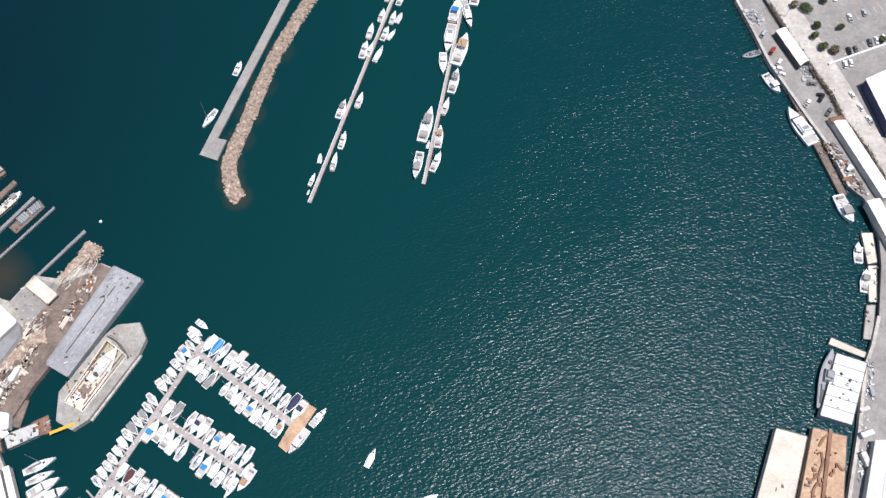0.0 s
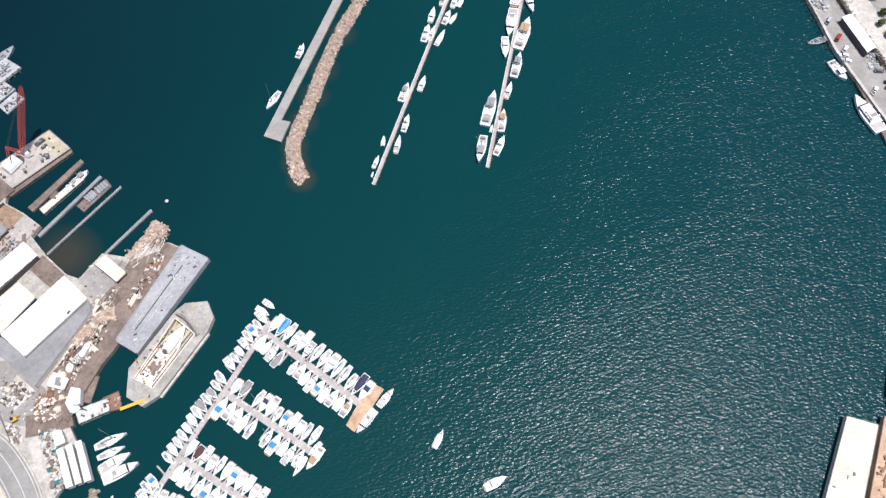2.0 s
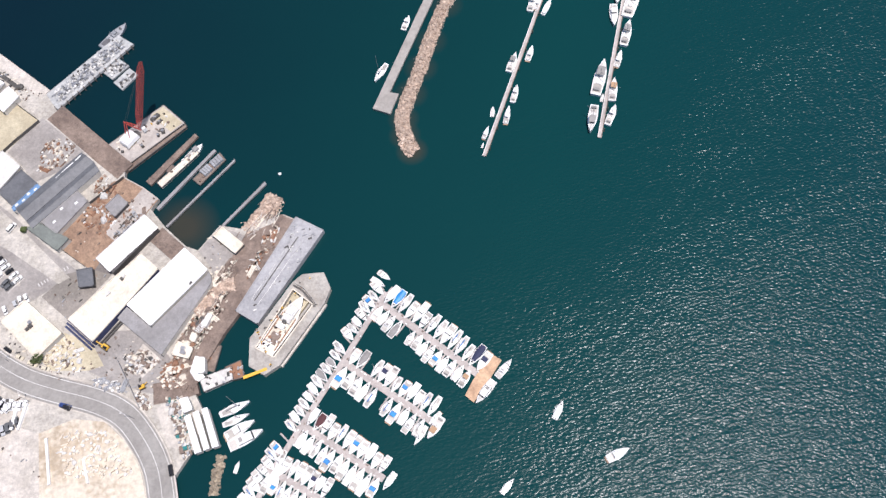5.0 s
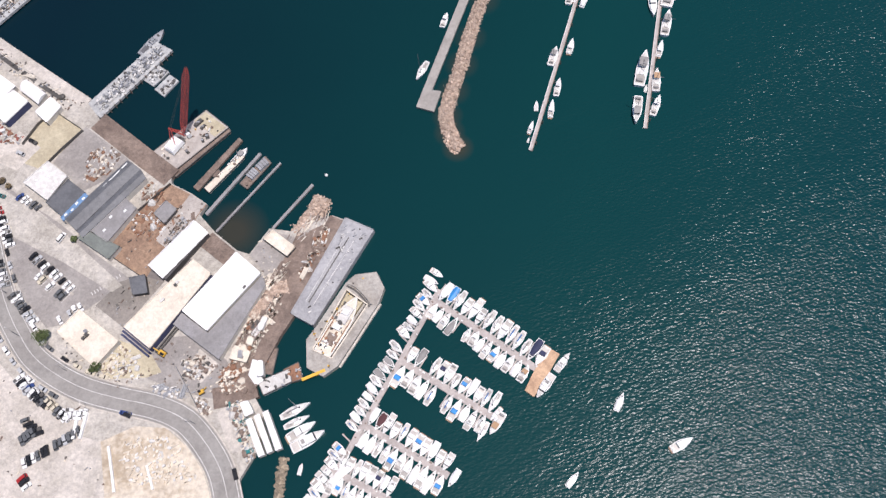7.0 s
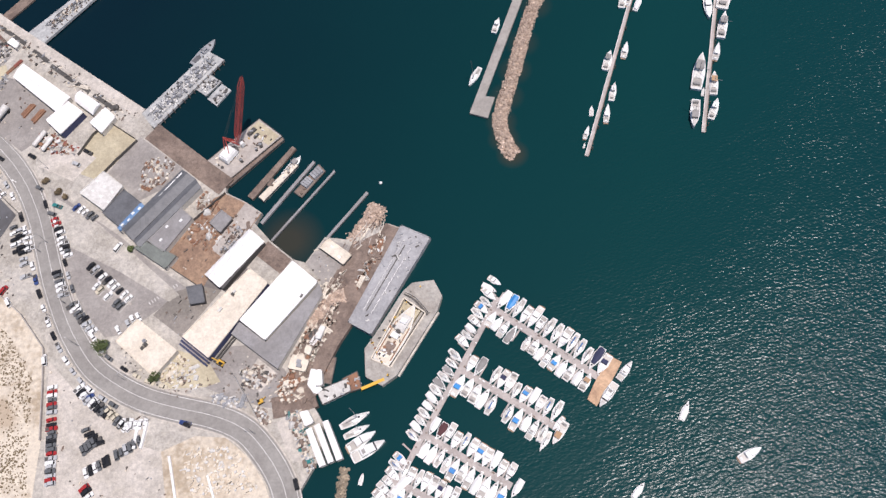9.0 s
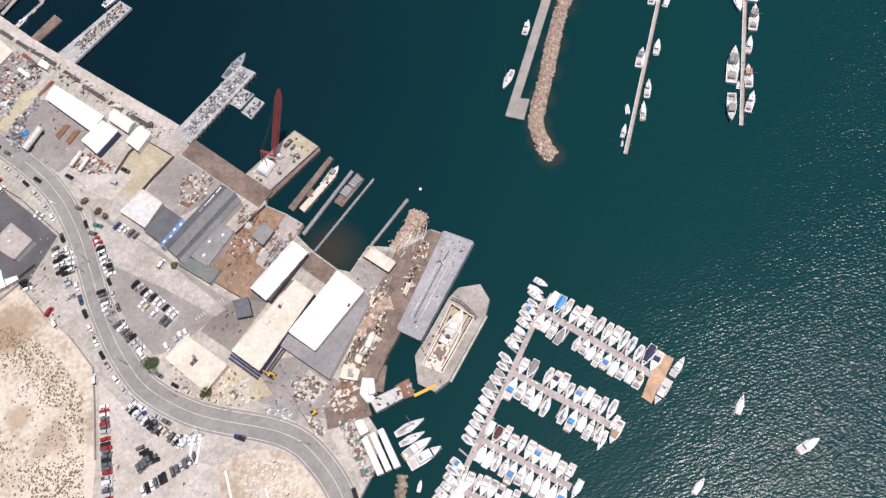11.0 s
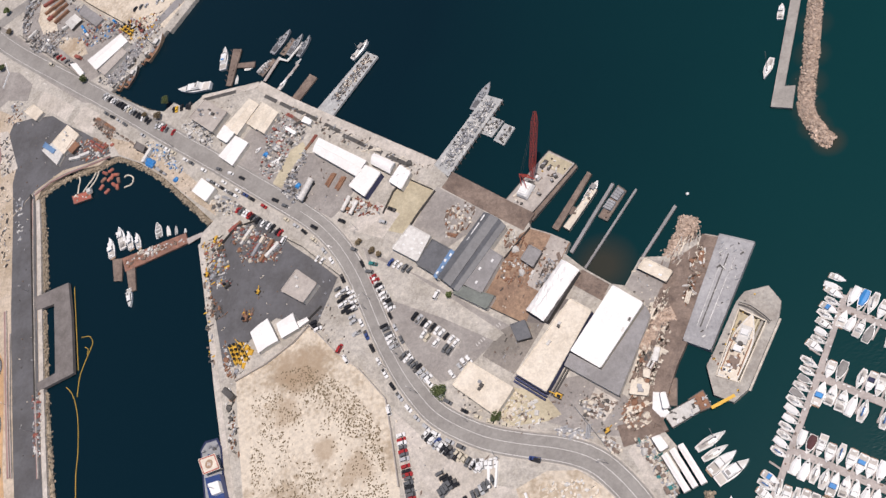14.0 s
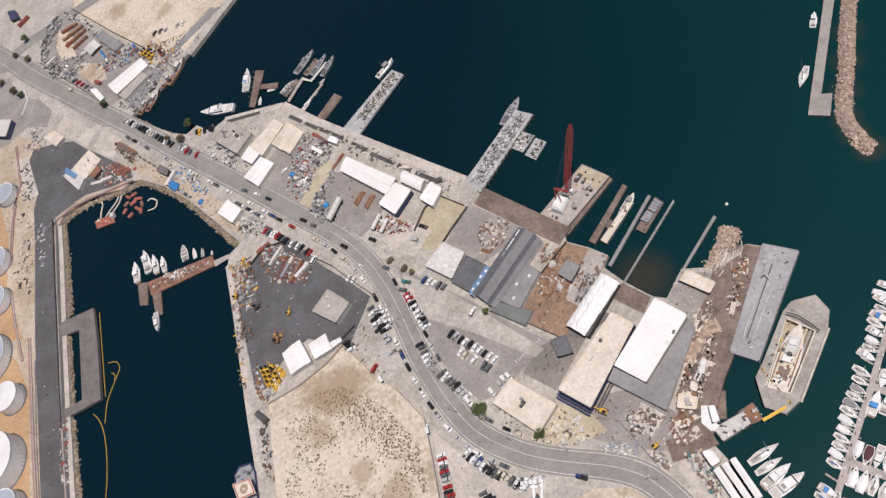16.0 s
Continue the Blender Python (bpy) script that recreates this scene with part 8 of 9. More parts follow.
def tarp_heap(ob, mat):
    r = random.Random(3)
    rings = []
    for s, zz in ((1.0, 0.0), (0.85, 0.7), (0.45, 1.15)):
        rings.append([(math.cos(k / 9 * 6.283) * 1.5 * s * r.uniform(0.8, 1.2), math.sin(k / 9 * 6.283) * 1.1 * s * r.uniform(0.8, 1.2), zz * r.uniform(0.85, 1.1)) for k in range(9)])
    part("sheet", loft(bmesh.new(), rings), mat, ob)


def tanker(ob, mat):
    part("barrel", rod(bmesh.new(), (-4.5, 0, 1.9), (4.5, 0, 1.9), 1.15, 14), mat, ob)
    part("frame", box(bmesh.new(), 0, 0, 0.6, 9.4, 1.0, 0.3), DARK_STEEL, ob)
    for sx in (-3.6, -2.4, 3.4):
        for sy in (-1.0, 1.0):
            part("wheel", rod(bmesh.new(), (sx, sy - 0.15, 0.5), (sx, sy + 0.15, 0.5), 0.5, 10), TYRE, ob)


GOODS = {"crate": (crate, "crate", "crate standing in the yard"), "container": (container, "shipping_container", "steel shipping container in the yard"), "timber": (timber_stack, "timber_stack", "stack of long beams in the yard"), "machine": (machine, "small_digger", "tracked machine standing in the yard"), "heap": (tarp_heap, "covered_heap", "sheet-covered heap in the yard"), "tanker": (tanker, "tank_trailer", "long tank trailer parked in the yard")}
RUST_RED = material("faded_red_paint", (0.30, 0.085, 0.065), (0.22, 0.07, 0.05), rough=0.7)
TONE = {"white": GELCOAT_DULL, "pale": CREAM_ROOF, "rust": RUST, "grey": GREY_STEEL, "dark": DARK_STEEL, "wood": DECK_WOOD, "blue": TARP_BLUE, "red": RUST_RED, "yellow": YELLOW_PAINT, "steel": STEEL, "orange": ORANGE_PAINT, "teal": CAR_MAT["teal"]}
GOODS_FIRST = {}


def goods(kind, tone, x, y, turn, s=1.0, z=LAND + 0.05):
    make, name, words = GOODS[kind]
    m = pose(x, y, z, 0, 0, turn) @ Matrix.Diagonal((s, s, s, 1))
    if (kind, tone) in GOODS_FIRST:
        f = GOODS_FIRST[kind, tone]
        return copy_thing(f, m @ Matrix.Diagonal((*(1 / v for v in f.scale), 1)))
    ob = thing(name, f"{tone} {words}", name.split("_")[-1], m, "goods in the yards")
    make(ob, TONE[tone])
    GOODS_FIRST[kind, tone] = ob
    return ob


def clutter(places, tones, turn, r, z, planks=0.3, big=0.85):
    """Small goods too many to tell apart, as one heap of boxes, planks and rounds."""
    bm = bmesh.new()
    slots = list(dict.fromkeys(tones))
    for p in places:
        n0, s = len(bm.faces), r.uniform(0.22, big)
        a = turn + r.choice((0, 90, 0, 45)) + r.uniform(-12, 12)
        shape = r.random()
        if shape < 0.8 - planks:
            box(bm, p[0], p[1], z, 1.8 * s, 1.3 * s, 1.1 * s, a, r.uniform(0.7, 1.0))
        elif shape < 0.8:
            box(bm, p[0], p[1], z, 4.0 * s, 0.35, 0.4, a)
            box(bm, p[0] + 0.4, p[1] + 0.4, z, 3.4 * s, 0.3, 0.4, a + 4)
        else:
            rod(bm, (p[0], p[1], z), (p[0], p[1], z + 0.9 * s), 0.7 * s, 8)
        bm.faces.ensure_lookup_table()
        k = slots.index(r.choice(tones))
        for f in bm.faces[n0:]:
            f.material_index = k
    ob = part("yard_clutter", bm, TONE[slots[0]])
    for t in slots[1:]:
        ob.data.materials.append(TONE[t])
    return tagged(ob, "scattered small yard goods and scrap", "clutter", "", "stuff")


def fill_yard(poly, n, kinds, tones, turn, seed, lo=0.6, hi=1.4, z=LAND + 0.05):
    r = random.Random(seed)
    clutter(scatter(poly, int(n * 3.4), r), tones, turn, r, z, 0.7 if kinds.count("timber") > 1 else 0.3)
    for p in scatter(poly, max(2, int(n * 0.26)), r):
        goods(r.choice(kinds), r.choice(tones), p[0], p[1], turn + r.choice((0, 90, 0, 45)) + r.uniform(-8, 8), r.uniform(lo, hi), z)


YARDS = (
    ([(-610.8, 444.1), (-604.6, 450.8), (-594.5, 445.9), (-597.0, 437.9), (-601.7, 429.7), (-601.4, 410.7), (-608.1, 411.4), (-611.1, 427.6)], 75, ["timber", "crate", "timber", "heap"], ["grey", "steel", "white", "wood", "dark"], 35, 1),
    ([(-606.3, 410.7), (-588.9, 406.4), (-563.7, 400.4), (-557.7, 392.1), (-570.2, 383.1), (-587.6, 389.8)], 55, ["timber", "crate", "heap"], ["dark", "steel", "grey", "white", "wood"], 35, 42),
    ([(-596.5, 454.5), (-578.5, 443.3), (-552.5, 421.7), (-554.1, 419.1), (-576.9, 436.0), (-595.4, 449.6)], 20, ["crate"], ["white", "grey", "dark", "white"], -32, 43),
    ([(-570.0, 429.1), (-511.0, 389.7), (-503.9, 382.3), (-516.5, 379.1), (-538.2, 376.5), (-550.2, 385.5), (-543.1, 401.0)], 95, ["crate", "timber", "heap", "crate"], ["white", "grey", "blue", "steel", "rust", "white", "grey", "red", "dark"], 35, 2),
    ([(-518.6, 390.9), (-486.8, 388.7), (-477.5, 390.4), (-474.9, 372.2), (-486.9, 359.5), (-501.7, 369.2)], 70, ["crate", "heap", "machine"], ["white", "red", "yellow", "grey", "dark", "wood"], 35, 3),
    ([(-605.3, 406.7), (-572.2, 391.9), (-569.7, 380.9), (-590.0, 388.5)], 40, ["crate", "timber", "heap"], ["white", "dark", "grey", "steel"], -30, 4),
    ([(-517.8, 360.0), (-482.8, 362.9), (-505.7, 332.7), (-524.3, 343.0)], 60, ["crate", "heap", "crate", "timber"], ["grey", "dark", "steel", "white"], 40, 5),
    ([(-373.0, 277.1), (-354.5, 264.0), (-355.5, 254.4), (-363.3, 250.5), (-368.8, 237.8), (-375.9, 234.5), (-383.5, 239.0), (-380.6, 255.1), (-379.9, 267.3)], 130, ["crate", "heap", "crate", "timber"], ["white", "grey", "steel", "white", "grey", "dark", "white", "pale", "dark", "red"], -35, 6),
    ([(-353.8, 248.0), (-350.8, 245.0), (-357.8, 232.5), (-351.1, 216.7), (-358.7, 214.9), (-366.9, 223.6), (-363.3, 235.7)], 60, ["timber", "crate", "heap"], ["steel", "dark", "grey", "steel", "white"], -30, 7),
    ([(-327.9, 211.1), (-317.9, 210.5), (-309.8, 203.5), (-303.4, 202.0), (-305.0, 197.5), (-314.6, 198.0), (-327.7, 202.6)], 34, ["crate", "heap", "timber"], ["white", "red", "rust", "white", "steel"], -30, 8),
    ([(-394.9, 210.2), (-382.8, 204.8), (-363.7, 191.1), (-365.5, 180.9), (-374.1, 181.0), (-388.5, 185.5), (-397.0, 200.9)], 85, ["crate", "timber", "heap", "crate"], ["white", "rust", "red", "pale", "wood", "grey", "red"], -28, 9),
    ([(-416.3, 201.5), (-404.6, 204.2), (-401.1, 198.3), (-393.6, 171.6), (-401.4, 171.4), (-408.4, 169.4)], 55, ["crate", "timber", "heap", "machine"], ["red", "white", "yellow", "rust", "dark", "grey"], 20, 10),
    ([(-387.8, 136.1), (-381.2, 138.1), (-375.7, 131.3), (-380.1, 124.6)], 40, ["machine", "crate", "timber"], ["yellow", "yellow", "white"], 35, 11),
    ([(-394.4, 141.7), (-386.8, 125.5), (-380.0, 123.1), (-386.2, 118.1), (-391.7, 123.3)], 20, ["crate", "heap"], ["white", "grey", "rust"], 35, 12),
    ([(-406.4, 167.4), (-393.0, 157.1), (-399.5, 151.9), (-405.2, 156.0)], 14, ["timber", "crate", "machine"], ["rust", "dark", "wood"], 35, 13),
    ([(-385.3, 155.7), (-377.5, 155.9), (-378.7, 149.9), (-383.9, 150.8)], 9, ["timber", "machine", "crate"], ["yellow", "rust", "wood"], 35, 14),
    ([(-173.6, 125.6), (-168.3, 121.3), (-173.7, 104.4), (-178.9, 88.5), (-187.0, 85.0), (-186.6, 94.3), (-181.1, 108.0)], 150, ["timber", "timber", "timber", "heap"], ["wood", "pale", "wood", "pale", "wood", "pale", "rust"], 65, 15),
    ([(-188.9, 86.4), (-180.3, 84.1), (-180.4, 76.1), (-187.4, 73.6), (-193.3, 78.8)], 45, ["timber", "crate", "heap"], ["wood", "pale", "rust", "pale"], 20, 16),
    ([(-243.3, 89.8), (-236.5, 95.1), (-229.4, 91.7), (-226.4, 85.3), (-235.4, 80.4), (-242.6, 82.4)], 18, ["crate", "timber"], ["pale", "white", "pale", "wood"], 30, 17),
    ([(-208.7, 87.8), (-201.9, 91.7), (-193.5, 85.8), (-196.5, 80.4), (-206.8, 80.5)], 30, ["crate", "crate", "heap"], ["white", "wood", "pale", "grey", "dark", "wood"], -30, 18),
    ([(-202.9, 75.4), (-194.6, 69.9), (-190.9, 65.0), (-197.4, 65.7)], 12, ["crate", "heap"], ["pale", "grey", "white", "wood"], -30, 19),
    ([(-219.8, 79.7), (-204.0, 75.5), (-205.6, 71.6), (-219.1, 74.9)], 22, ["crate", "timber"], ["steel", "grey", "white"], -10, 20),
    ([(-268.9, 192.4), (-259.3, 194.9), (-252.4, 188.5), (-257.2, 180.3), (-269.1, 175.2)], 32, ["timber", "crate", "heap"], ["rust", "wood", "pale", "white"], 60, 21),
    ([(-365.7, 281.3), (-348.5, 269.3), (-314.8, 244.8), (-282.6, 220.4), (-285.8, 216.8), (-318.1, 238.5), (-350.0, 261.2), (-367.3, 276.3)], 26, ["crate", "timber", "heap"], ["dark", "wood", "grey", "dark", "pale"], -22, 22),
    ([(-439.7, 290.6), (-430.9, 285.6), (-417.3, 272.9), (-420.6, 265.8), (-435.9, 275.9), (-445.7, 288.1)], 45, ["crate", "crate", "heap"], ["white", "white", "grey", "dark"], -30, 23),
    ([(-471.6, 284.4), (-456.6, 275.4), (-436.5, 254.2), (-441.0, 251.4), (-464.5, 271.3)], 42, ["crate", "heap", "crate"], ["blue", "white", "dark", "grey", "white", "pale"], -35, 24),
    ([(-413.3, 234.0), (-397.2, 223.9), (-391.2, 219.0), (-396.4, 214.8), (-405.9, 216.9), (-416.3, 226.6)], 40, ["crate", "heap", "timber"], ["dark", "white", "grey", "pale"], -30, 25),
    ([(-518.4, 312.9), (-505.3, 304.8), (-494.3, 294.0), (-500.6, 291.4), (-516.9, 305.4)], 26, ["timber", "crate"], ["rust", "wood", "dark"], -30, 26),
    ([(-532.2, 299.9), (-497.7, 288.1), (-499.7, 279.3), (-523.5, 280.4)], 32, ["crate", "timber", "heap"], ["white", "rust", "white", "orange"], 10, 27),
    ([(-597.7, 346.0), (-589.9, 346.2), (-580.5, 329.2), (-589.0, 322.2), (-601.4, 330.4)], 18, ["crate", "heap"], ["white", "grey", "rust"], 30, 28),
    ([(-187.4, 69.3), (-181.6, 70.9), (-178.5, 63.4), (-172.5, 47.6), (-175.8, 46.5), (-183.0, 61.1)], 55, ["crate", "heap", "crate"], ["white", "pale", "grey", "teal", "wood"], 25, 29),
    ([(-217.8, 157.1), (-212.7, 156.0), (-220.8, 140.9), (-225.6, 144.6)], 22, ["timber", "crate"], ["dark", "wood", "grey"], 60, 30),
    ([(-237.7, 176.0), (-217.6, 159.9), (-229.7, 142.6), (-245.1, 151.1)], 45, ["timber", "crate", "heap"], ["rust", "wood", "rust", "white"], 60, 31),
    ([(-605.1, 315.0), (-594.2, 316.7), (-581.2, 286.3), (-591.7, 284.6)], 24, ["timber", "crate"], ["pale", "steel", "dark"], 60, 32),
    ([(-589.2, 275.3), (-579.7, 273.0), (-563.9, 212.8), (-577.7, 215.5)], 26, ["timber", "crate"], ["pale", "pale", "dark", "steel"], 90, 33),
    ([(-573.8, 265.2), (-566.6, 263.5), (-557.4, 227.0), (-562.3, 228.1)], 10, ["crate", "timber"], ["white", "grey"], 90, 34),
    ([(-522.4, 127.1), (-515.7, 126.2), (-506.5, 89.8), (-512.1, 90.4)], 32, ["crate", "timber", "heap"], ["white", "red", "grey", "rust", "steel"], 90, 35),
    ([(-390.8, 117.3), (-386.1, 116.7), (-377.8, 79.7), (-382.9, 80.2)], 22, ["crate", "container", "timber"], ["white", "dark", "rust", "grey"], 100, 36),
    ([(-417.8, 201.8), (-414.0, 201.0), (-398.5, 127.2), (-402.6, 127.8)], 16, ["crate", "timber"], ["yellow", "wood", "dark", "grey"], 100, 37),
    ([(159.5, 300.7), (168.9, 300.8), (165.9, 291.5), (161.6, 291.5)], 14, ["crate", "heap"], ["white", "grey", "steel"], -40, 38),
    ([(184.1, 219.7), (190.9, 219.7), (199.8, 191.9), (195.9, 191.9)], 40, ["timber", "crate", "heap"], ["rust", "grey", "wood", "white"], -55, 39),
    ([(181.5, 264.7), (187.3, 265.4), (187.3, 257.8), (181.3, 256.0)], 14, ["crate", "heap"], ["white", "grey"], -55, 40),
    ([(182.4, 111.2), (186.0, 111.3), (170.1, 59.8), (166.7, 59.8)], 18, ["crate", "container"], ["white", "white", "grey"], -80, 41),
)
for poly, n, kinds, tones, turn, seed in YARDS:
    fill_yard(poly, n, kinds, tones, turn, seed)
fill_yard([(-230.0, 54.3), (-211.1, 56.6), (-199.3, 47.5), (-194.8, 38.7), (-224.9, 36.3)], 60, ["crate", "heap"], ["pale", "white", "pale"], 20, 61, 0.4, 0.9)
fill_yard([(-175.4, 127.9), (-166.9, 133.0), (-167.9, 112.0), (-176.6, 97.0), (-180.7, 102.0)], 60, ["timber", "timber"], ["wood", "pale", "wood", "pale"], 60, 62)
fill_yard([(-240.9, 92.7), (-229.2, 90.1), (-226.5, 80.2), (-239.0, 80.3)], 9, ["crate"], ["pale", "white"], 20, 63, 0.4, 0.9)
fill_yard([(-247.6, 253.9), (-239.9, 249.4), (-267.5, 215.1), (-272.8, 219.2)], 34, ["crate", "timber"], ["grey", "white", "steel", "dark", "grey"], 52, 51, 0.4, 0.8, z=2.2)
er_ = random.Random(66)
pa, pb = Vector((-242.6, 251.2)), Vector((-269.8, 217.0))
pd = (pb - pa).normalized()
pw = Vector((-pd.y, pd.x))
for lane in (-2.6, -0.9, 0.9, 2.6):
    run = 1.0
    while run < 41.0:
        step = er_.uniform(1.4, 3.6)
        p = pa + pd * (run + step / 2) + pw * (lane + er_.uniform(-0.25, 0.25))
        unit = thing("equipment_unit", "grey and white equipment unit on the pier", "equipment", group="equipment on the pier")
        tone_ = er_.choice([GREY_STEEL, GELCOAT_DULL, STEEL, GELCOAT_DULL, HULL_GREY])
        hgt = er_.uniform(0.5, 1.5)
        turn_ = math.degrees(math.atan2(pd.y, pd.x)) + er_.choice((0, 0, 0, 90)) + er_.uniform(-4, 4)
        part("housing", box(bmesh.new(), p.x, p.y, 2.2, step * 0.84, er_.uniform(0.8, 1.5), hgt, turn_, er_.uniform(0.8, 1.0)), tone_, unit)
        part("top_fitting", box(bmesh.new(), p.x + er_.uniform(-0.3, 0.3), p.y + er_.uniform(-0.3, 0.3), 2.18 + hgt, er_.uniform(0.3, 0.9), er_.uniform(0.2, 0.5), 0.3, turn_), er_.choice([DARK_STEEL, GELCOAT, STEEL]), unit)
        run += step + er_.uniform(0.2, 1.3)
fill_yard([(-317.4, 303.6), (-312.4, 299.5), (-334.4, 275.9), (-339.0, 279.2)], 34, ["timber", "crate"], ["wood", "dark", "pale", "steel"], 58, 52, 0.4, 0.9, z=2.2)
for line in ([(-322.0, 298.0), (-326.0, 292.0), (-331.0, 288.5), (-335.0, 283.5), (-333.0, 279.5), (-329.5, 282.0)], [(-318.0, 300.5), (-321.0, 295.0), (-325.5, 291.5), (-328.0, 287.0)]):
    ho = thing("deck_hose", "dark hose lying in bends on the pier", "hose")
    part("tube", ribbon(smooth_line(line, 6), 0.3, 2.2, 2.42), DARK_STEEL, ho)
fill_yard([(-248.5, 234.4), (-243.3, 240.5), (-238.7, 237.1), (-244.2, 231.1)], 12, ["crate", "heap"], ["grey", "white", "dark"], 58, 53, 0.4, 0.9, z=1.0)
fill_yard([(-241.4, 228.3), (-236.0, 233.6), (-233.2, 231.4), (-238.4, 224.8)], 12, ["crate", "timber"], ["grey", "white", "dark"], 58, 54, 0.4, 0.9, z=1.0)
fill_yard([(-463.8, 205.5), (-448.2, 208.1), (-445.3, 203.9), (-460.5, 199.8)], 14, ["crate"], ["white", "white", "pale"], 20, 55, 0.8, 1.5, z=1.2)
fill_yard([(-472.0, 201.0), (-432.7, 209.1), (-430.8, 205.9), (-469.6, 196.6)], 14, ["crate", "heap"], ["rust", "wood", "white"], 20, 56, 0.5, 0.9, z=1.2)
fill_yard([(-182.3, 75.2), (-175.5, 76.6), (-176.6, 75.4), (-181.6, 74.2)], 4, ["timber"], ["wood"], 20, 57, z=LAND + 0.22)
fill_yard([(-155.2, 146.8), (-151.7, 151.5), (-148.6, 145.5), (-159.1, 124.2), (-162.4, 124.8)], 26, ["timber", "crate", "timber"], ["wood", "rust", "white", "pale"], 75, 58, z=LAND + 0.18)
for tone, p, turn, s in (("white", (-349.9, 220.2), 62, 1.5), ("white", (-325.1, 206.8), 62, 1.0), ("white", (-320.5, 203.7), 62, 0.9)):
    goods("tanker", tone, p[0], p[1], turn, s)
for tone, p, turn, s in (("rust", (-336.2, 224.6), 58, 1.3), ("rust", (-330.0, 221.0), 58, 1.3)):
    goods("timber", tone, p[0], p[1], turn, s * 1.6)
for tone, p, turn in (("blue", (-356.4, 225.3), 20), ("blue", (-379.6, 251.0), 30), ("blue", (-464.4, 265.3), 30), ("blue", (-442.2, 248.6), 30), ("dark", (-386.6, 103.9), 100)):
    goods("heap", tone, p[0], p[1], turn, 1.4)
for p, turn in (((-638.4, 457.6), 50), ((-634.6, 460.8), 50), ((-543.8, 369.4), -32), ((-174.9, 104.1), 70)):
    goods("container", "red" if p[0] < -300 else "white", p[0], p[1], turn, 1.0)
goods("machine", "yellow", -217.6, 91.6, 150, 1.2)
goods("machine", "yellow", -198.4, 74.8, 30, 0.95)
goods("machine", "yellow", -375.8, 165.1, 60, 1.0)

# rusty pipe lengths on the tan barge, cars and goods on the east quay
for k, line in enumerate(([(154.9, 72.8), (154.5, 68.3), (152.0, 63.5), (151.5, 59.9)], [(151.9, 64.3), (149.2, 61.7), (147.0, 62.3)], [(151.0, 60.6), (148.9, 57.8), (147.8, 54.3)], [(160.4, 68.3), (161.7, 65.7), (163.6, 66.1)], [(154.4, 75.1), (156.9, 78.3), (160.0, 80.1)])):
    pi = thing("rusty_pipe", "bent rusty steel pipe lying on the barge deck", "pipe", group="pipes on the barge")
    part("tube", ribbon(smooth_line(line, 5), 0.9, 3.6, 4.2), RUST, pi)
for k, ((x, y), turn) in enumerate(zip([(169.2, 274.5), (171.4, 267.4), (181.1, 242.5), (193.4, 205.6), (188.3, 245.5), (190.6, 237.5), (166.4, 285.3)], (-35, -35, -35, -30, -35, -35, -35))):
    car(x, y, turn, ("van", "suv", "pickup")[k % 3], ("red", "white", "white", "white", "black", "grey", "silver")[k], "", LAND + 0.2, "parked on the wharf apron")

# sparse litter on the open ground
SPARSE = (
    ([(-358.5, 247.4), (-347.6, 244.5), (-318.0, 220.8), (-326.1, 207.3), (-334.3, 200.8), (-351.7, 213.3)], 50), ([(-226.1, 173.4), (-207.9, 162.4), (-219.5, 140.6), (-231.2, 126.5), (-255.3, 141.7), (-240.4, 158.8)], 80),
    ([(-250.1, 118.9), (-231.2, 126.5), (-222.1, 124.9), (-237.1, 102.7)], 60), ([(-218.9, 98.9), (-189.6, 88.8), (-182.4, 77.5), (-194.3, 72.1), (-227.8, 83.0)], 130), ([(-176.9, 148.9), (-164.4, 145.0), (-177.9, 112.5), (-184.7, 136.8)], 60),
    ([(-402.2, 198.5), (-375.9, 208.4), (-328.6, 165.7), (-339.1, 141.8), (-377.9, 139.1), (-393.0, 126.4), (-410.6, 183.1)], 120), ([(-594.8, 319.2), (-557.0, 324.8), (-501.0, 286.4), (-536.7, 276.9), (-572.0, 251.1)], 60), ([(-619.4, 347.5), (-593.0, 328.0), (-571.8, 250.2), (-577.7, 215.5), (-602.6, 269.8)], 90), ([(-570.3, 249.9), (-556.0, 259.0), (-517.8, 128.1), (-519.8, 85.2)], 60),
    ([(-503.4, 294.3), (-469.9, 278.9), (-413.0, 231.3), (-434.3, 237.1)], 130), ([(-428.7, 302.9), (-390.1, 301.7), (-350.4, 269.8), (-364.1, 250.7), (-409.2, 251.1), (-445.8, 288.9)], 160), ([(-365.7, 282.1), (-276.3, 219.8), (-282.8, 213.7), (-350.0, 261.2)], 120), ([(-342.9, 141.8), (-302.8, 105.3), (-314.3, 115.1), (-333.2, 155.8)], 60),
    ([(-610.5, 438.4), (-570.6, 432.1), (-504.5, 380.0), (-520.6, 349.0), (-575.0, 381.1)], 160), ([(-523.0, 361.7), (-484.4, 373.1), (-470.0, 370.5), (-505.3, 330.3)], 130), ([(-500.3, 383.5), (-444.2, 405.6), (-441.4, 397.0), (-470.0, 370.5)], 60), ([(-267.1, 101.8), (-244.9, 85.1), (-217.1, 82.9), (-235.7, 76.8), (-259.9, 89.4)], 90), ([(-295.2, 93.3), (-246.3, 67.1), (-232.0, 36.3), (-285.0, 35.9)], 90))
for k, (poly, n) in enumerate(SPARSE):
    r_ = random.Random(800 + k)
    clutter(scatter(poly, n // 2, r_), ["dark", "wood", "grey", "wood", "pale", "dark"], 30 * (k % 4), r_, LAND + 0.06, 0.15, 0.5)


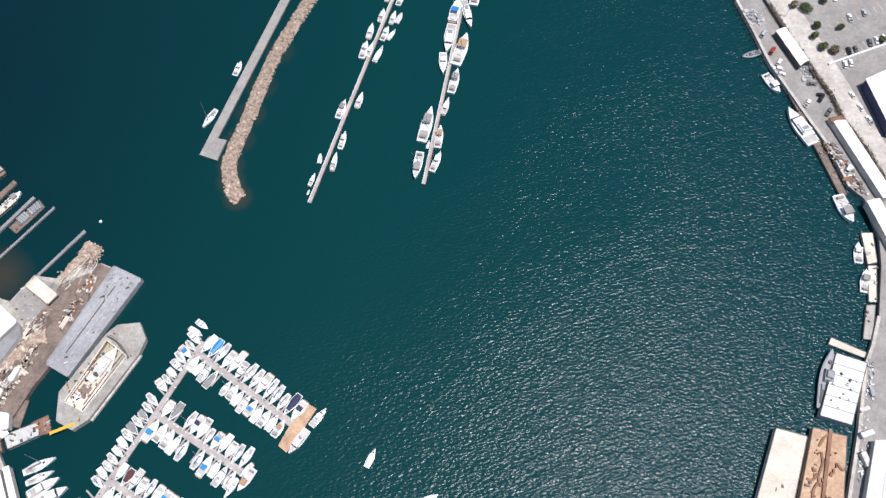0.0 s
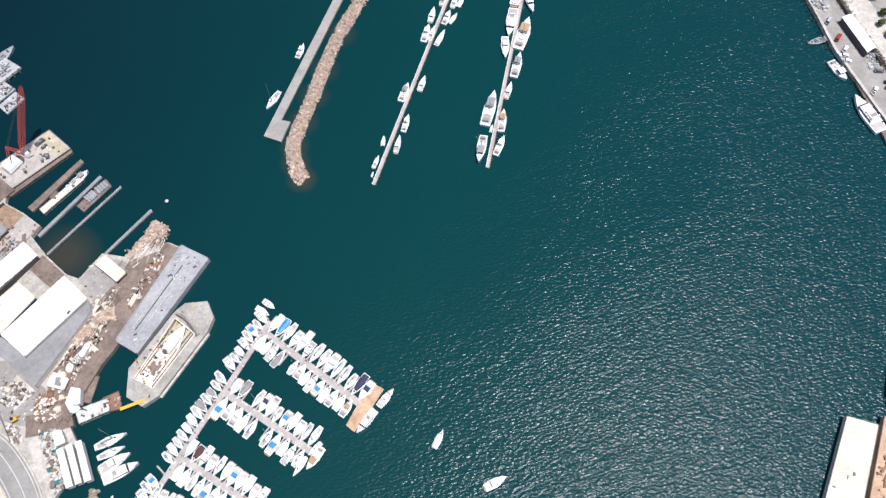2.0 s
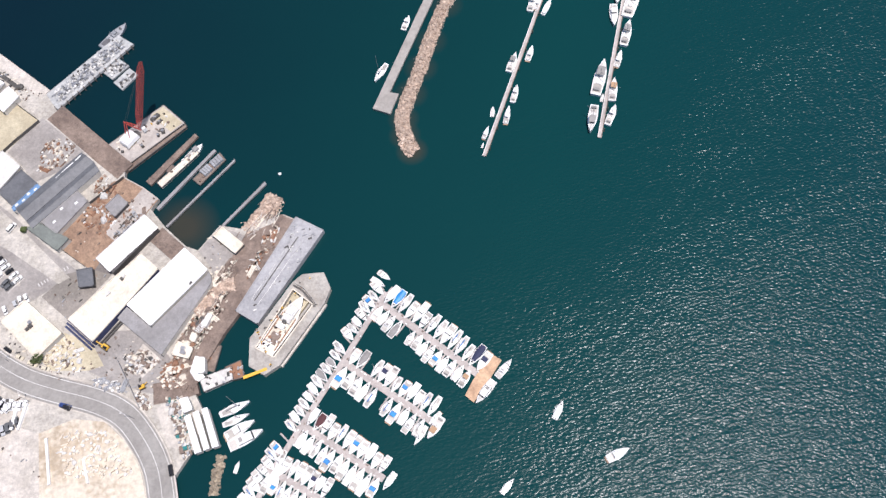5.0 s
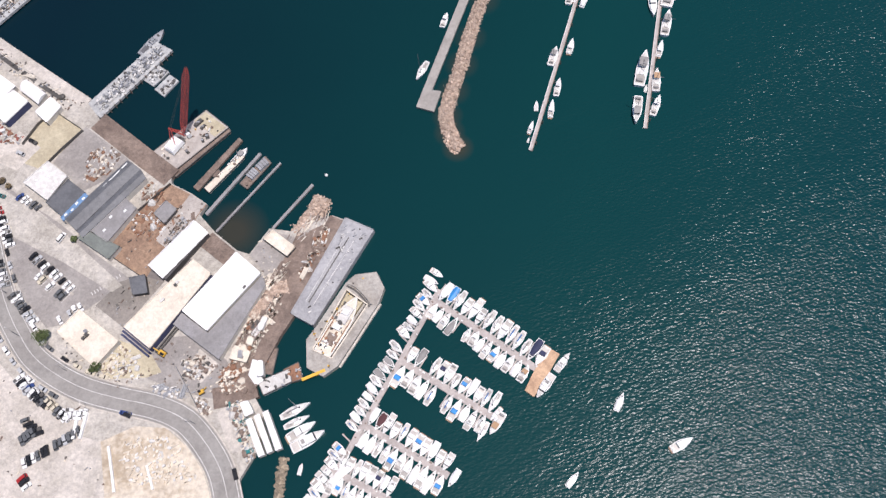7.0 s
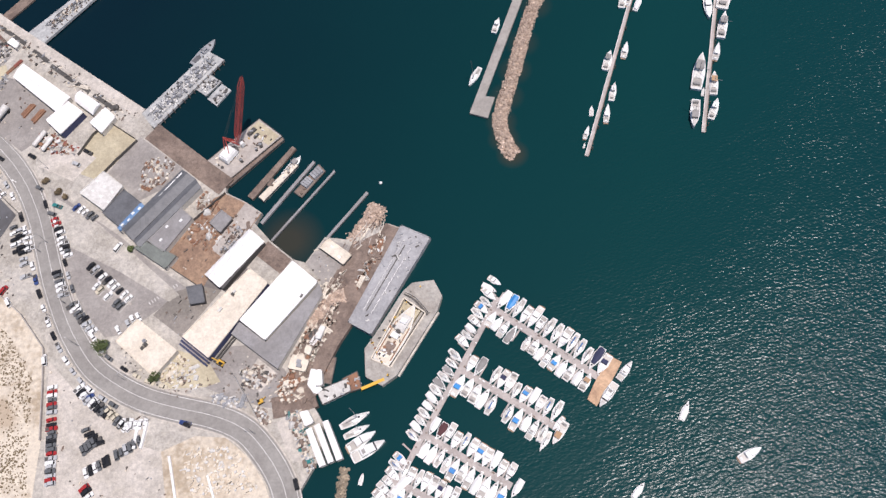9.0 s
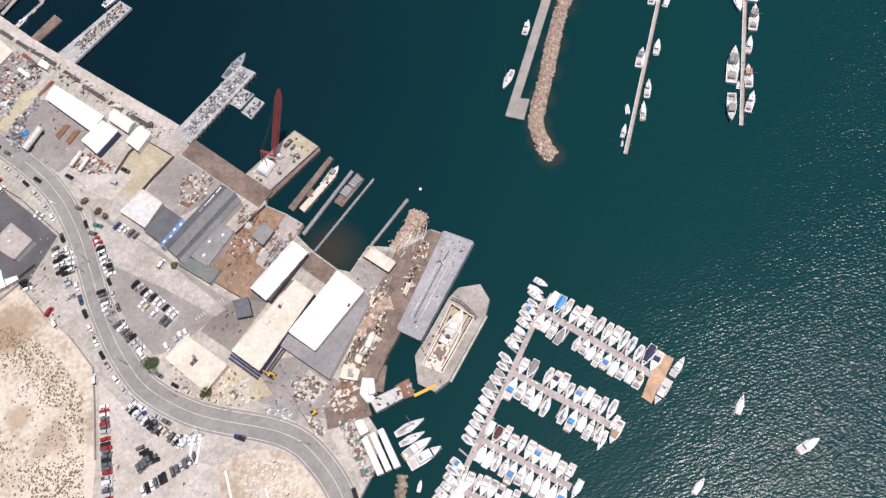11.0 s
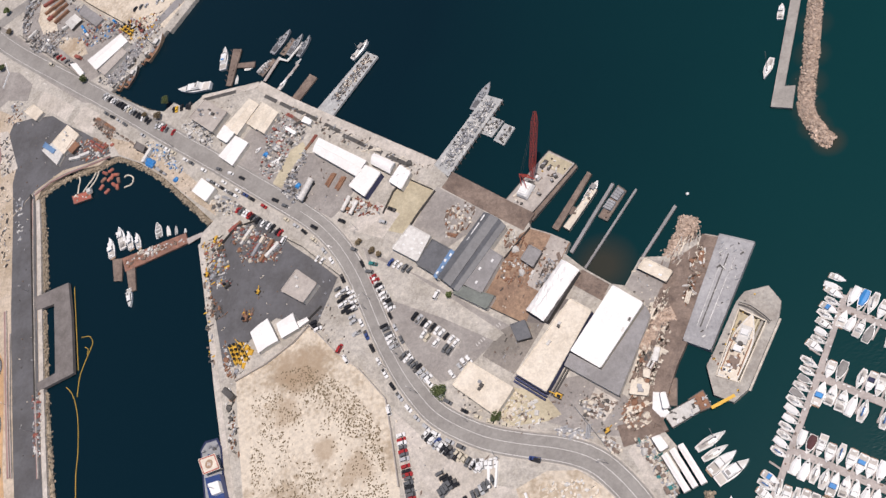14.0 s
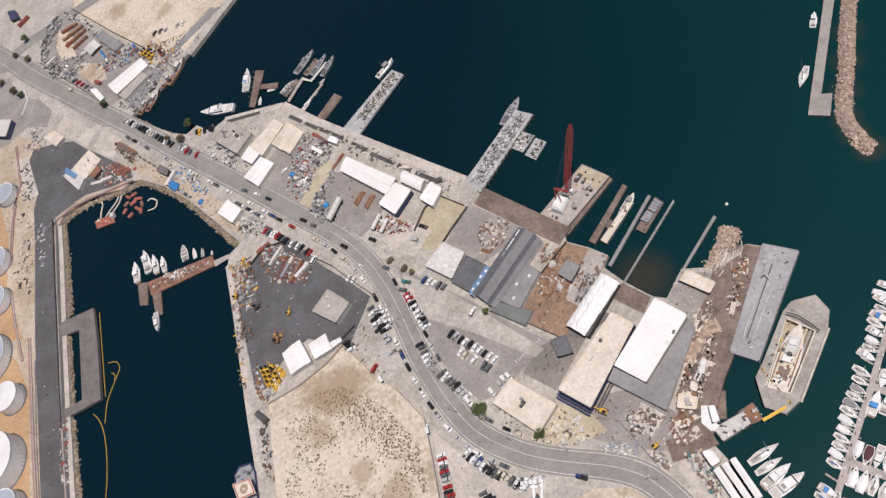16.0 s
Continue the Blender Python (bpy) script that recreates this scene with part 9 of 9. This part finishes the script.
# goods standing in straight rows
def goods_row(kind, tones, p, q, n, s, seed, z=LAND + 0.09):
    r = random.Random(seed)
    a, b = Vector(p), Vector(q)
    turn = math.degrees(math.atan2(b.y - a.y, b.x - a.x))
    for k in range(n):
        c = a.lerp(b, (k + 0.5) / n)
        goods(kind, r.choice(tones), c.x, c.y, turn + r.uniform(-3, 3), s * r.uniform(0.9, 1.1), z)


ROWS = (
    ("container", ["red", "rust"], (-591.1, 431.3), (-577.8, 435.3), 3, 0.8), ("container", ["rust", "red", "rust"], (-587.9, 422.6), (-571.4, 430.7), 4, 0.8), ("container", ["red", "rust"], (-583.0, 415.5), (-567.1, 425.9), 4, 0.8), ("container", ["rust", "white"], (-575.5, 410.7), (-564.5, 418.5), 3, 0.8),
    ("container", ["white", "red", "white"], (-565.9, 401.1), (-549.2, 405.7), 3, 0.8), ("container", ["white", "blue", "white"], (-547.9, 399.0), (-538.0, 385.4), 3, 0.7), ("container", ["white"], (-597.4, 403.5), (-592.0, 408.0), 2, 0.8),
    ("machine", ["yellow"], (-509.2, 384.6), (-498.9, 375.1), 3, 1.1), ("machine", ["yellow"], (-507.5, 386.0), (-497.4, 377.5), 3, 1.1), ("machine", ["red"], (-494.0, 380.3), (-489.3, 374.8), 2, 1.2),
    ("machine", ["yellow"], (-389.5, 137.0), (-384.3, 126.9), 4, 1.25), ("machine", ["yellow"], (-387.2, 137.5), (-381.6, 126.5), 4, 1.25), ("machine", ["yellow"], (-383.0, 135.7), (-378.4, 127.8), 3, 1.2),
    ("timber", ["red"], (-518.2, 295.3), (-503.5, 285.4), 3, 1.2), ("timber", ["red"], (-516.5, 291.4), (-504.9, 283.2), 3, 1.2), ("timber", ["rust", "red"], (-515.1, 296.2), (-501.0, 286.4), 3, 1.2),
    ("container", ["white"], (-530.5, 283.0), (-522.1, 282.6), 2, 0.8), ("container", ["white"], (-522.3, 283.5), (-515.1, 284.2), 2, 0.8),
    ("timber", ["rust", "wood"], (-517.5, 310.9), (-499.3, 297.1), 4, 1.3), ("timber", ["wood", "rust"], (-515.9, 312.2), (-497.8, 298.4), 4, 1.3), ("timber", ["dark", "wood"], (-497.4, 296.5), (-480.1, 283.3), 4, 0.9),
    ("heap", ["blue"], (-467.0, 265.9), (-461.4, 262.1), 3, 1.5), ("heap", ["blue"], (-466.5, 268.2), (-460.9, 264.4), 3, 1.4), ("container", ["dark", "grey"], (-459.5, 260.8), (-450.2, 253.7), 4, 0.7), ("container", ["white"], (-468.8, 266.4), (-464.1, 274.9), 2, 0.9),
    ("container", ["white", "pale"], (-389.3, 195.8), (-382.8, 204.8), 4, 0.7), ("container", ["rust", "red", "wood"], (-397.4, 205.1), (-391.9, 209.5), 3, 0.7), ("container", ["rust", "wood"], (-375.6, 182.9), (-369.4, 193.7), 4, 0.7), ("container", ["white"], (-371.6, 185.4), (-365.7, 190.9), 3, 0.8), ("container", ["wood", "pale", "grey"], (-380.8, 187.3), (-375.2, 196.9), 4, 0.7),
    ("timber", ["red", "rust"], (-353.1, 248.5), (-347.7, 255.3), 3, 1.2), ("timber", ["red", "wood"], (-366.9, 275.3), (-359.9, 269.4), 3, 1.3), ("timber", ["wood", "dark"], (-183.9, 93.9), (-167.5, 125.8), 8, 1.3), ("timber", ["pale", "wood"], (-183.1, 108.3), (-169.0, 133.8), 6, 1.2))
for k, (kind, tones, p, q, n, s) in enumerate(ROWS):
    goods_row(kind, tones, p, q, n, s, 700 + k)
for k, (a, b) in enumerate(zip([(-386.5, 253.6), (-381.6, 248.6), (-375.3, 253.7), (-371.0, 244.3), (-375.3, 242.4), (-370.0, 258.0)], [(-382.9, 256.5), (-378.2, 252.2), (-372.5, 256.0), (-368.3, 247.3), (-371.1, 245.8), (-367.6, 262.3)])):
    boat(("motorboat", "motorboat_blue", "skiff_grey", "covered_white", "motorboat", "skiff")[k], a, b, 1.0, "boats stored ashore", LAND + 0.35)

# mounds of scrap and planks on the wharf, and a steel access tower
rock_bank("scrap_mound", [(-181.0, 107.5), (-175.8, 113.9), (-170.6, 120.3), (-165.9, 122.0)], 6.5, 4.2, 0, 900, "tan", "heap of tan scrap and broken timber on the wharf", 71, size=(0.14, 0.5), low=2.4)
tower = thing("access_tower", "pale steel access tower lying by the wharf", "tower")
ta, tb = [Vector((*p, 3.6)) for p in [(-178.6, 99.0), (-174.3, 105.3)]]
te = (tb - ta).normalized()
tw = Vector((-te.y, te.x, 0)) * 0.8
for sd in (-1, 1):
    for up_ in (0.0, 1.4):
        part("chord", rod(bmesh.new(), ta + tw * sd + Vector((0, 0, up_)), tb + tw * sd + Vector((0, 0, up_)), 0.14, 5), STEEL, tower)
for k in range(9):
    p = ta.lerp(tb, k / 8)
    part("rung", rod(bmesh.new(), p - tw + Vector((0, 0, 1.4)), p + tw + Vector((0, 0, 1.4)), 0.12, 5), GELCOAT_DULL, tower)
for k in range(5):
    p = ta.lerp(tb, k / 4)
    part("foot", rod(bmesh.new(), p - tw - Vector((0, 0, 1.0)), p - tw, 0.12, 5), DARK_STEEL, tower)
    part("foot", rod(bmesh.new(), p + tw - Vector((0, 0, 1.0)), p + tw, 0.12, 5), DARK_STEEL, tower)

# timber heap on the rubble jetty
for k in range(70):
    r_ = random.Random(k + 900)
    p = Vector((-154.2, 155.8)).lerp(Vector((-165.6, 143.1)), r_.random()) + Vector((r_.gauss(0, 2.0), r_.gauss(0, 0.8)))
    lg = thing("log", "bleached old timber log on the rubble jetty", "log", group="old timbers")
    a_ = radians(60 + r_.gauss(0, 16))
    l_ = r_.uniform(2, 5.5)
    z_ = r_.uniform(2.0, 2.7)
    part("stem", rod(bmesh.new(), (p.x - math.cos(a_) * l_ / 2, p.y - math.sin(a_) * l_ / 2, z_), (p.x + math.cos(a_) * l_ / 2, p.y + math.sin(a_) * l_ / 2, z_ + r_.uniform(-0.2, 0.3)), r_.uniform(0.12, 0.26), 6), r_.choice([CREAM_ROOF, DECK_WOOD, TAUPE_ROOF]), lg)

# moored floats and a small dredger in the basin head
for k, (x, y) in enumerate(((-501.6, 267.9), (-497.3, 268.9), (-492.2, 264.7), (-502.0, 263.0), (-497.1, 262.6), (-489.6, 260.0), (-492.6, 257.5), (-502.4, 257.8), (-497.2, 253.8), (-495.5, 263.9), (-489.6, 255.2))):
    r_ = random.Random(k)
    fl = thing("pontoon_float", "worn orange-red steel pontoon float", "float", group="orange floats")
    a_ = r_.uniform(0, 3.1)
    dx, dy = math.cos(a_) * 1.8, math.sin(a_) * 1.8
    part("drum", rod(bmesh.new(), (x - dx, y - dy, 0.3), (x + dx, y + dy, 0.3), 1.1, 12), r_.choice([ORANGE_PAINT, ORANGE_PAINT, RED_WOOD]), fl)
    for s in (-1, 1):
        part("end_cap", rod(bmesh.new(), (x + s * dx, y + s * dy, 0.3), (x + s * dx * 1.25, y + s * dy * 1.25, 0.3), 1.0, 12, 0.45), RED_WOOD, fl)
dr = small_barge("dredger", [(-525.2, 255.9), (-511.2, 257.4), (-508.1, 251.0), (-522.1, 249.5)], 1.2, ORANGE_PAINT, "small orange dredger with pale deck gear", 8, [CREAM_ROOF, GELCOAT_DULL, RUST], 31)
part("deckhouse", box(bmesh.new(), *(-510.0, 255.8), 1.2, 3.0, 3.4, 2.4, 20, 0.9), GELCOAT_DULL, dr)
for line in ([(-521.4, 254.6), (-522.1, 262.6), (-522.3, 268.0), (-526.3, 274.0), (-532.1, 277.6)], [(-518.1, 256.3), (-514.8, 262.0), (-511.2, 266.9), (-509.0, 273.9)], [(-516.1, 255.0), (-511.8, 260.5), (-508.4, 266.3), (-507.2, 274.3)], [(-484.2, 253.9), (-478.8, 255.0), (-478.3, 259.6), (-483.1, 262.4), (-485.5, 261.4)]):
    fl = thing("floating_hose", "pale floating hose curving on the water", "hose")
    part("tube", ribbon(smooth_line(line, 6), 0.8, -0.1, 0.4), CREAM_ROOF, fl)

# supply ship with a helicopter deck
ship = thing("supply_ship", "blue supply ship with a square helicopter deck", "ship")
part("hull", prism(bmesh.new(), [(-401.0, 84.3), (-398.8, 88.6), (-391.6, 89.6), (-388.4, 84.8), (-379.2, 42.0), (-386.8, 37.4), (-391.2, 42.7)], -1.5, 3.0), HULL_NAVY, ship)
part("deck", prism(bmesh.new(), [(-400.0, 84.2), (-398.0, 87.4), (-392.1, 88.5), (-389.3, 84.4), (-380.5, 43.4), (-387.1, 40.0), (-390.4, 43.9)], 3.0, 3.1), GREY_STEEL, ship)
PAD = [(-398.0, 78.7), (-388.3, 80.8), (-384.2, 73.2), (-393.7, 70.8)]
part("pad", prism(bmesh.new(), PAD, 7.6, 8.0), CREAM_ROOF, ship, "pale landing pad with red border")
for p, q in zip(PAD, PAD[1:] + PAD[:1]):
    c_ = sum((Vector(u) for u in PAD), Vector((0, 0))) / 4
    part("pad_border", ribbon([tuple(Vector(p).lerp(c_, 0.12)), tuple(Vector(q).lerp(c_, 0.12))], 0.5, 8.0, 8.02), RED_PAINT, ship)
bmm = bmesh.new()
c_ = sum((Vector(u) for u in PAD), Vector((0, 0))) / 4
loft(bmm, [[(c_.x + 2.2 * math.cos(k / 24 * 6.283), c_.y + 2.2 * math.sin(k / 24 * 6.283), z_) for k in range(24)] for z_ in (8.0, 8.02)])
part("pad_circle", bmm, TEAK, ship)
part("pad_letter", box(box(box(bmesh.new(), c_.x - 0.6, c_.y, 8.02, 0.3, 1.8, 0.02), c_.x + 0.6, c_.y, 8.02, 0.3, 1.8, 0.02), c_.x, c_.y, 8.02, 0.95, 0.3, 0.02), GELCOAT, ship)
for k in range(4):
    q = Vector(PAD[k]).lerp(c_, 0.2)
    part("pad_support", rod(bmesh.new(), (q.x, q.y, 3.0), (q.x, q.y, 7.7), 0.3, 6), GREY_STEEL, ship)
part("superstructure", prism(bmesh.new(), [(-393.6, 69.5), (-385.4, 71.0), (-380.9, 59.6), (-389.0, 57.6)], 3.0, 6.5), CAR_MAT["blue"], ship)
part("bridge", prism(bmesh.new(), [(-389.9, 66.2), (-384.2, 67.4), (-381.7, 61.9), (-386.6, 60.7)], 6.5, 9.0), GELCOAT, ship)
for (x, y) in ((-395.0, 85.2), (-391.0, 85.4)):
    part("winch", box(bmesh.new(), x, y, 3.1, 1.6, 1.2, 1.0, 20), STEEL, ship)
part("mast", rod(bmesh.new(), (c_.x + 5, c_.y - 12, 8.5), (c_.x + 5, c_.y - 12, 14), 0.15, 6), STEEL, ship)
for k in range(26):
    r_ = random.Random(k + 300)
    t_ = r_.random()
    p = Vector((-395.5, 86.0)).lerp(Vector((-385.4, 46.0)), t_) + Vector((r_.uniform(-3.2, 3.2), r_.uniform(-0.6, 0.6)))
    part("deck_gear", box(bmesh.new(), p.x, p.y, 3.1, r_.uniform(0.5, 1.8), r_.uniform(0.5, 1.6), r_.uniform(0.5, 2.2), 15, 0.9), r_.choice([GELCOAT_DULL, STEEL, CAR_MAT["blue"], GREY_STEEL, DARK_STEEL, HULL_NAVY]), ship)
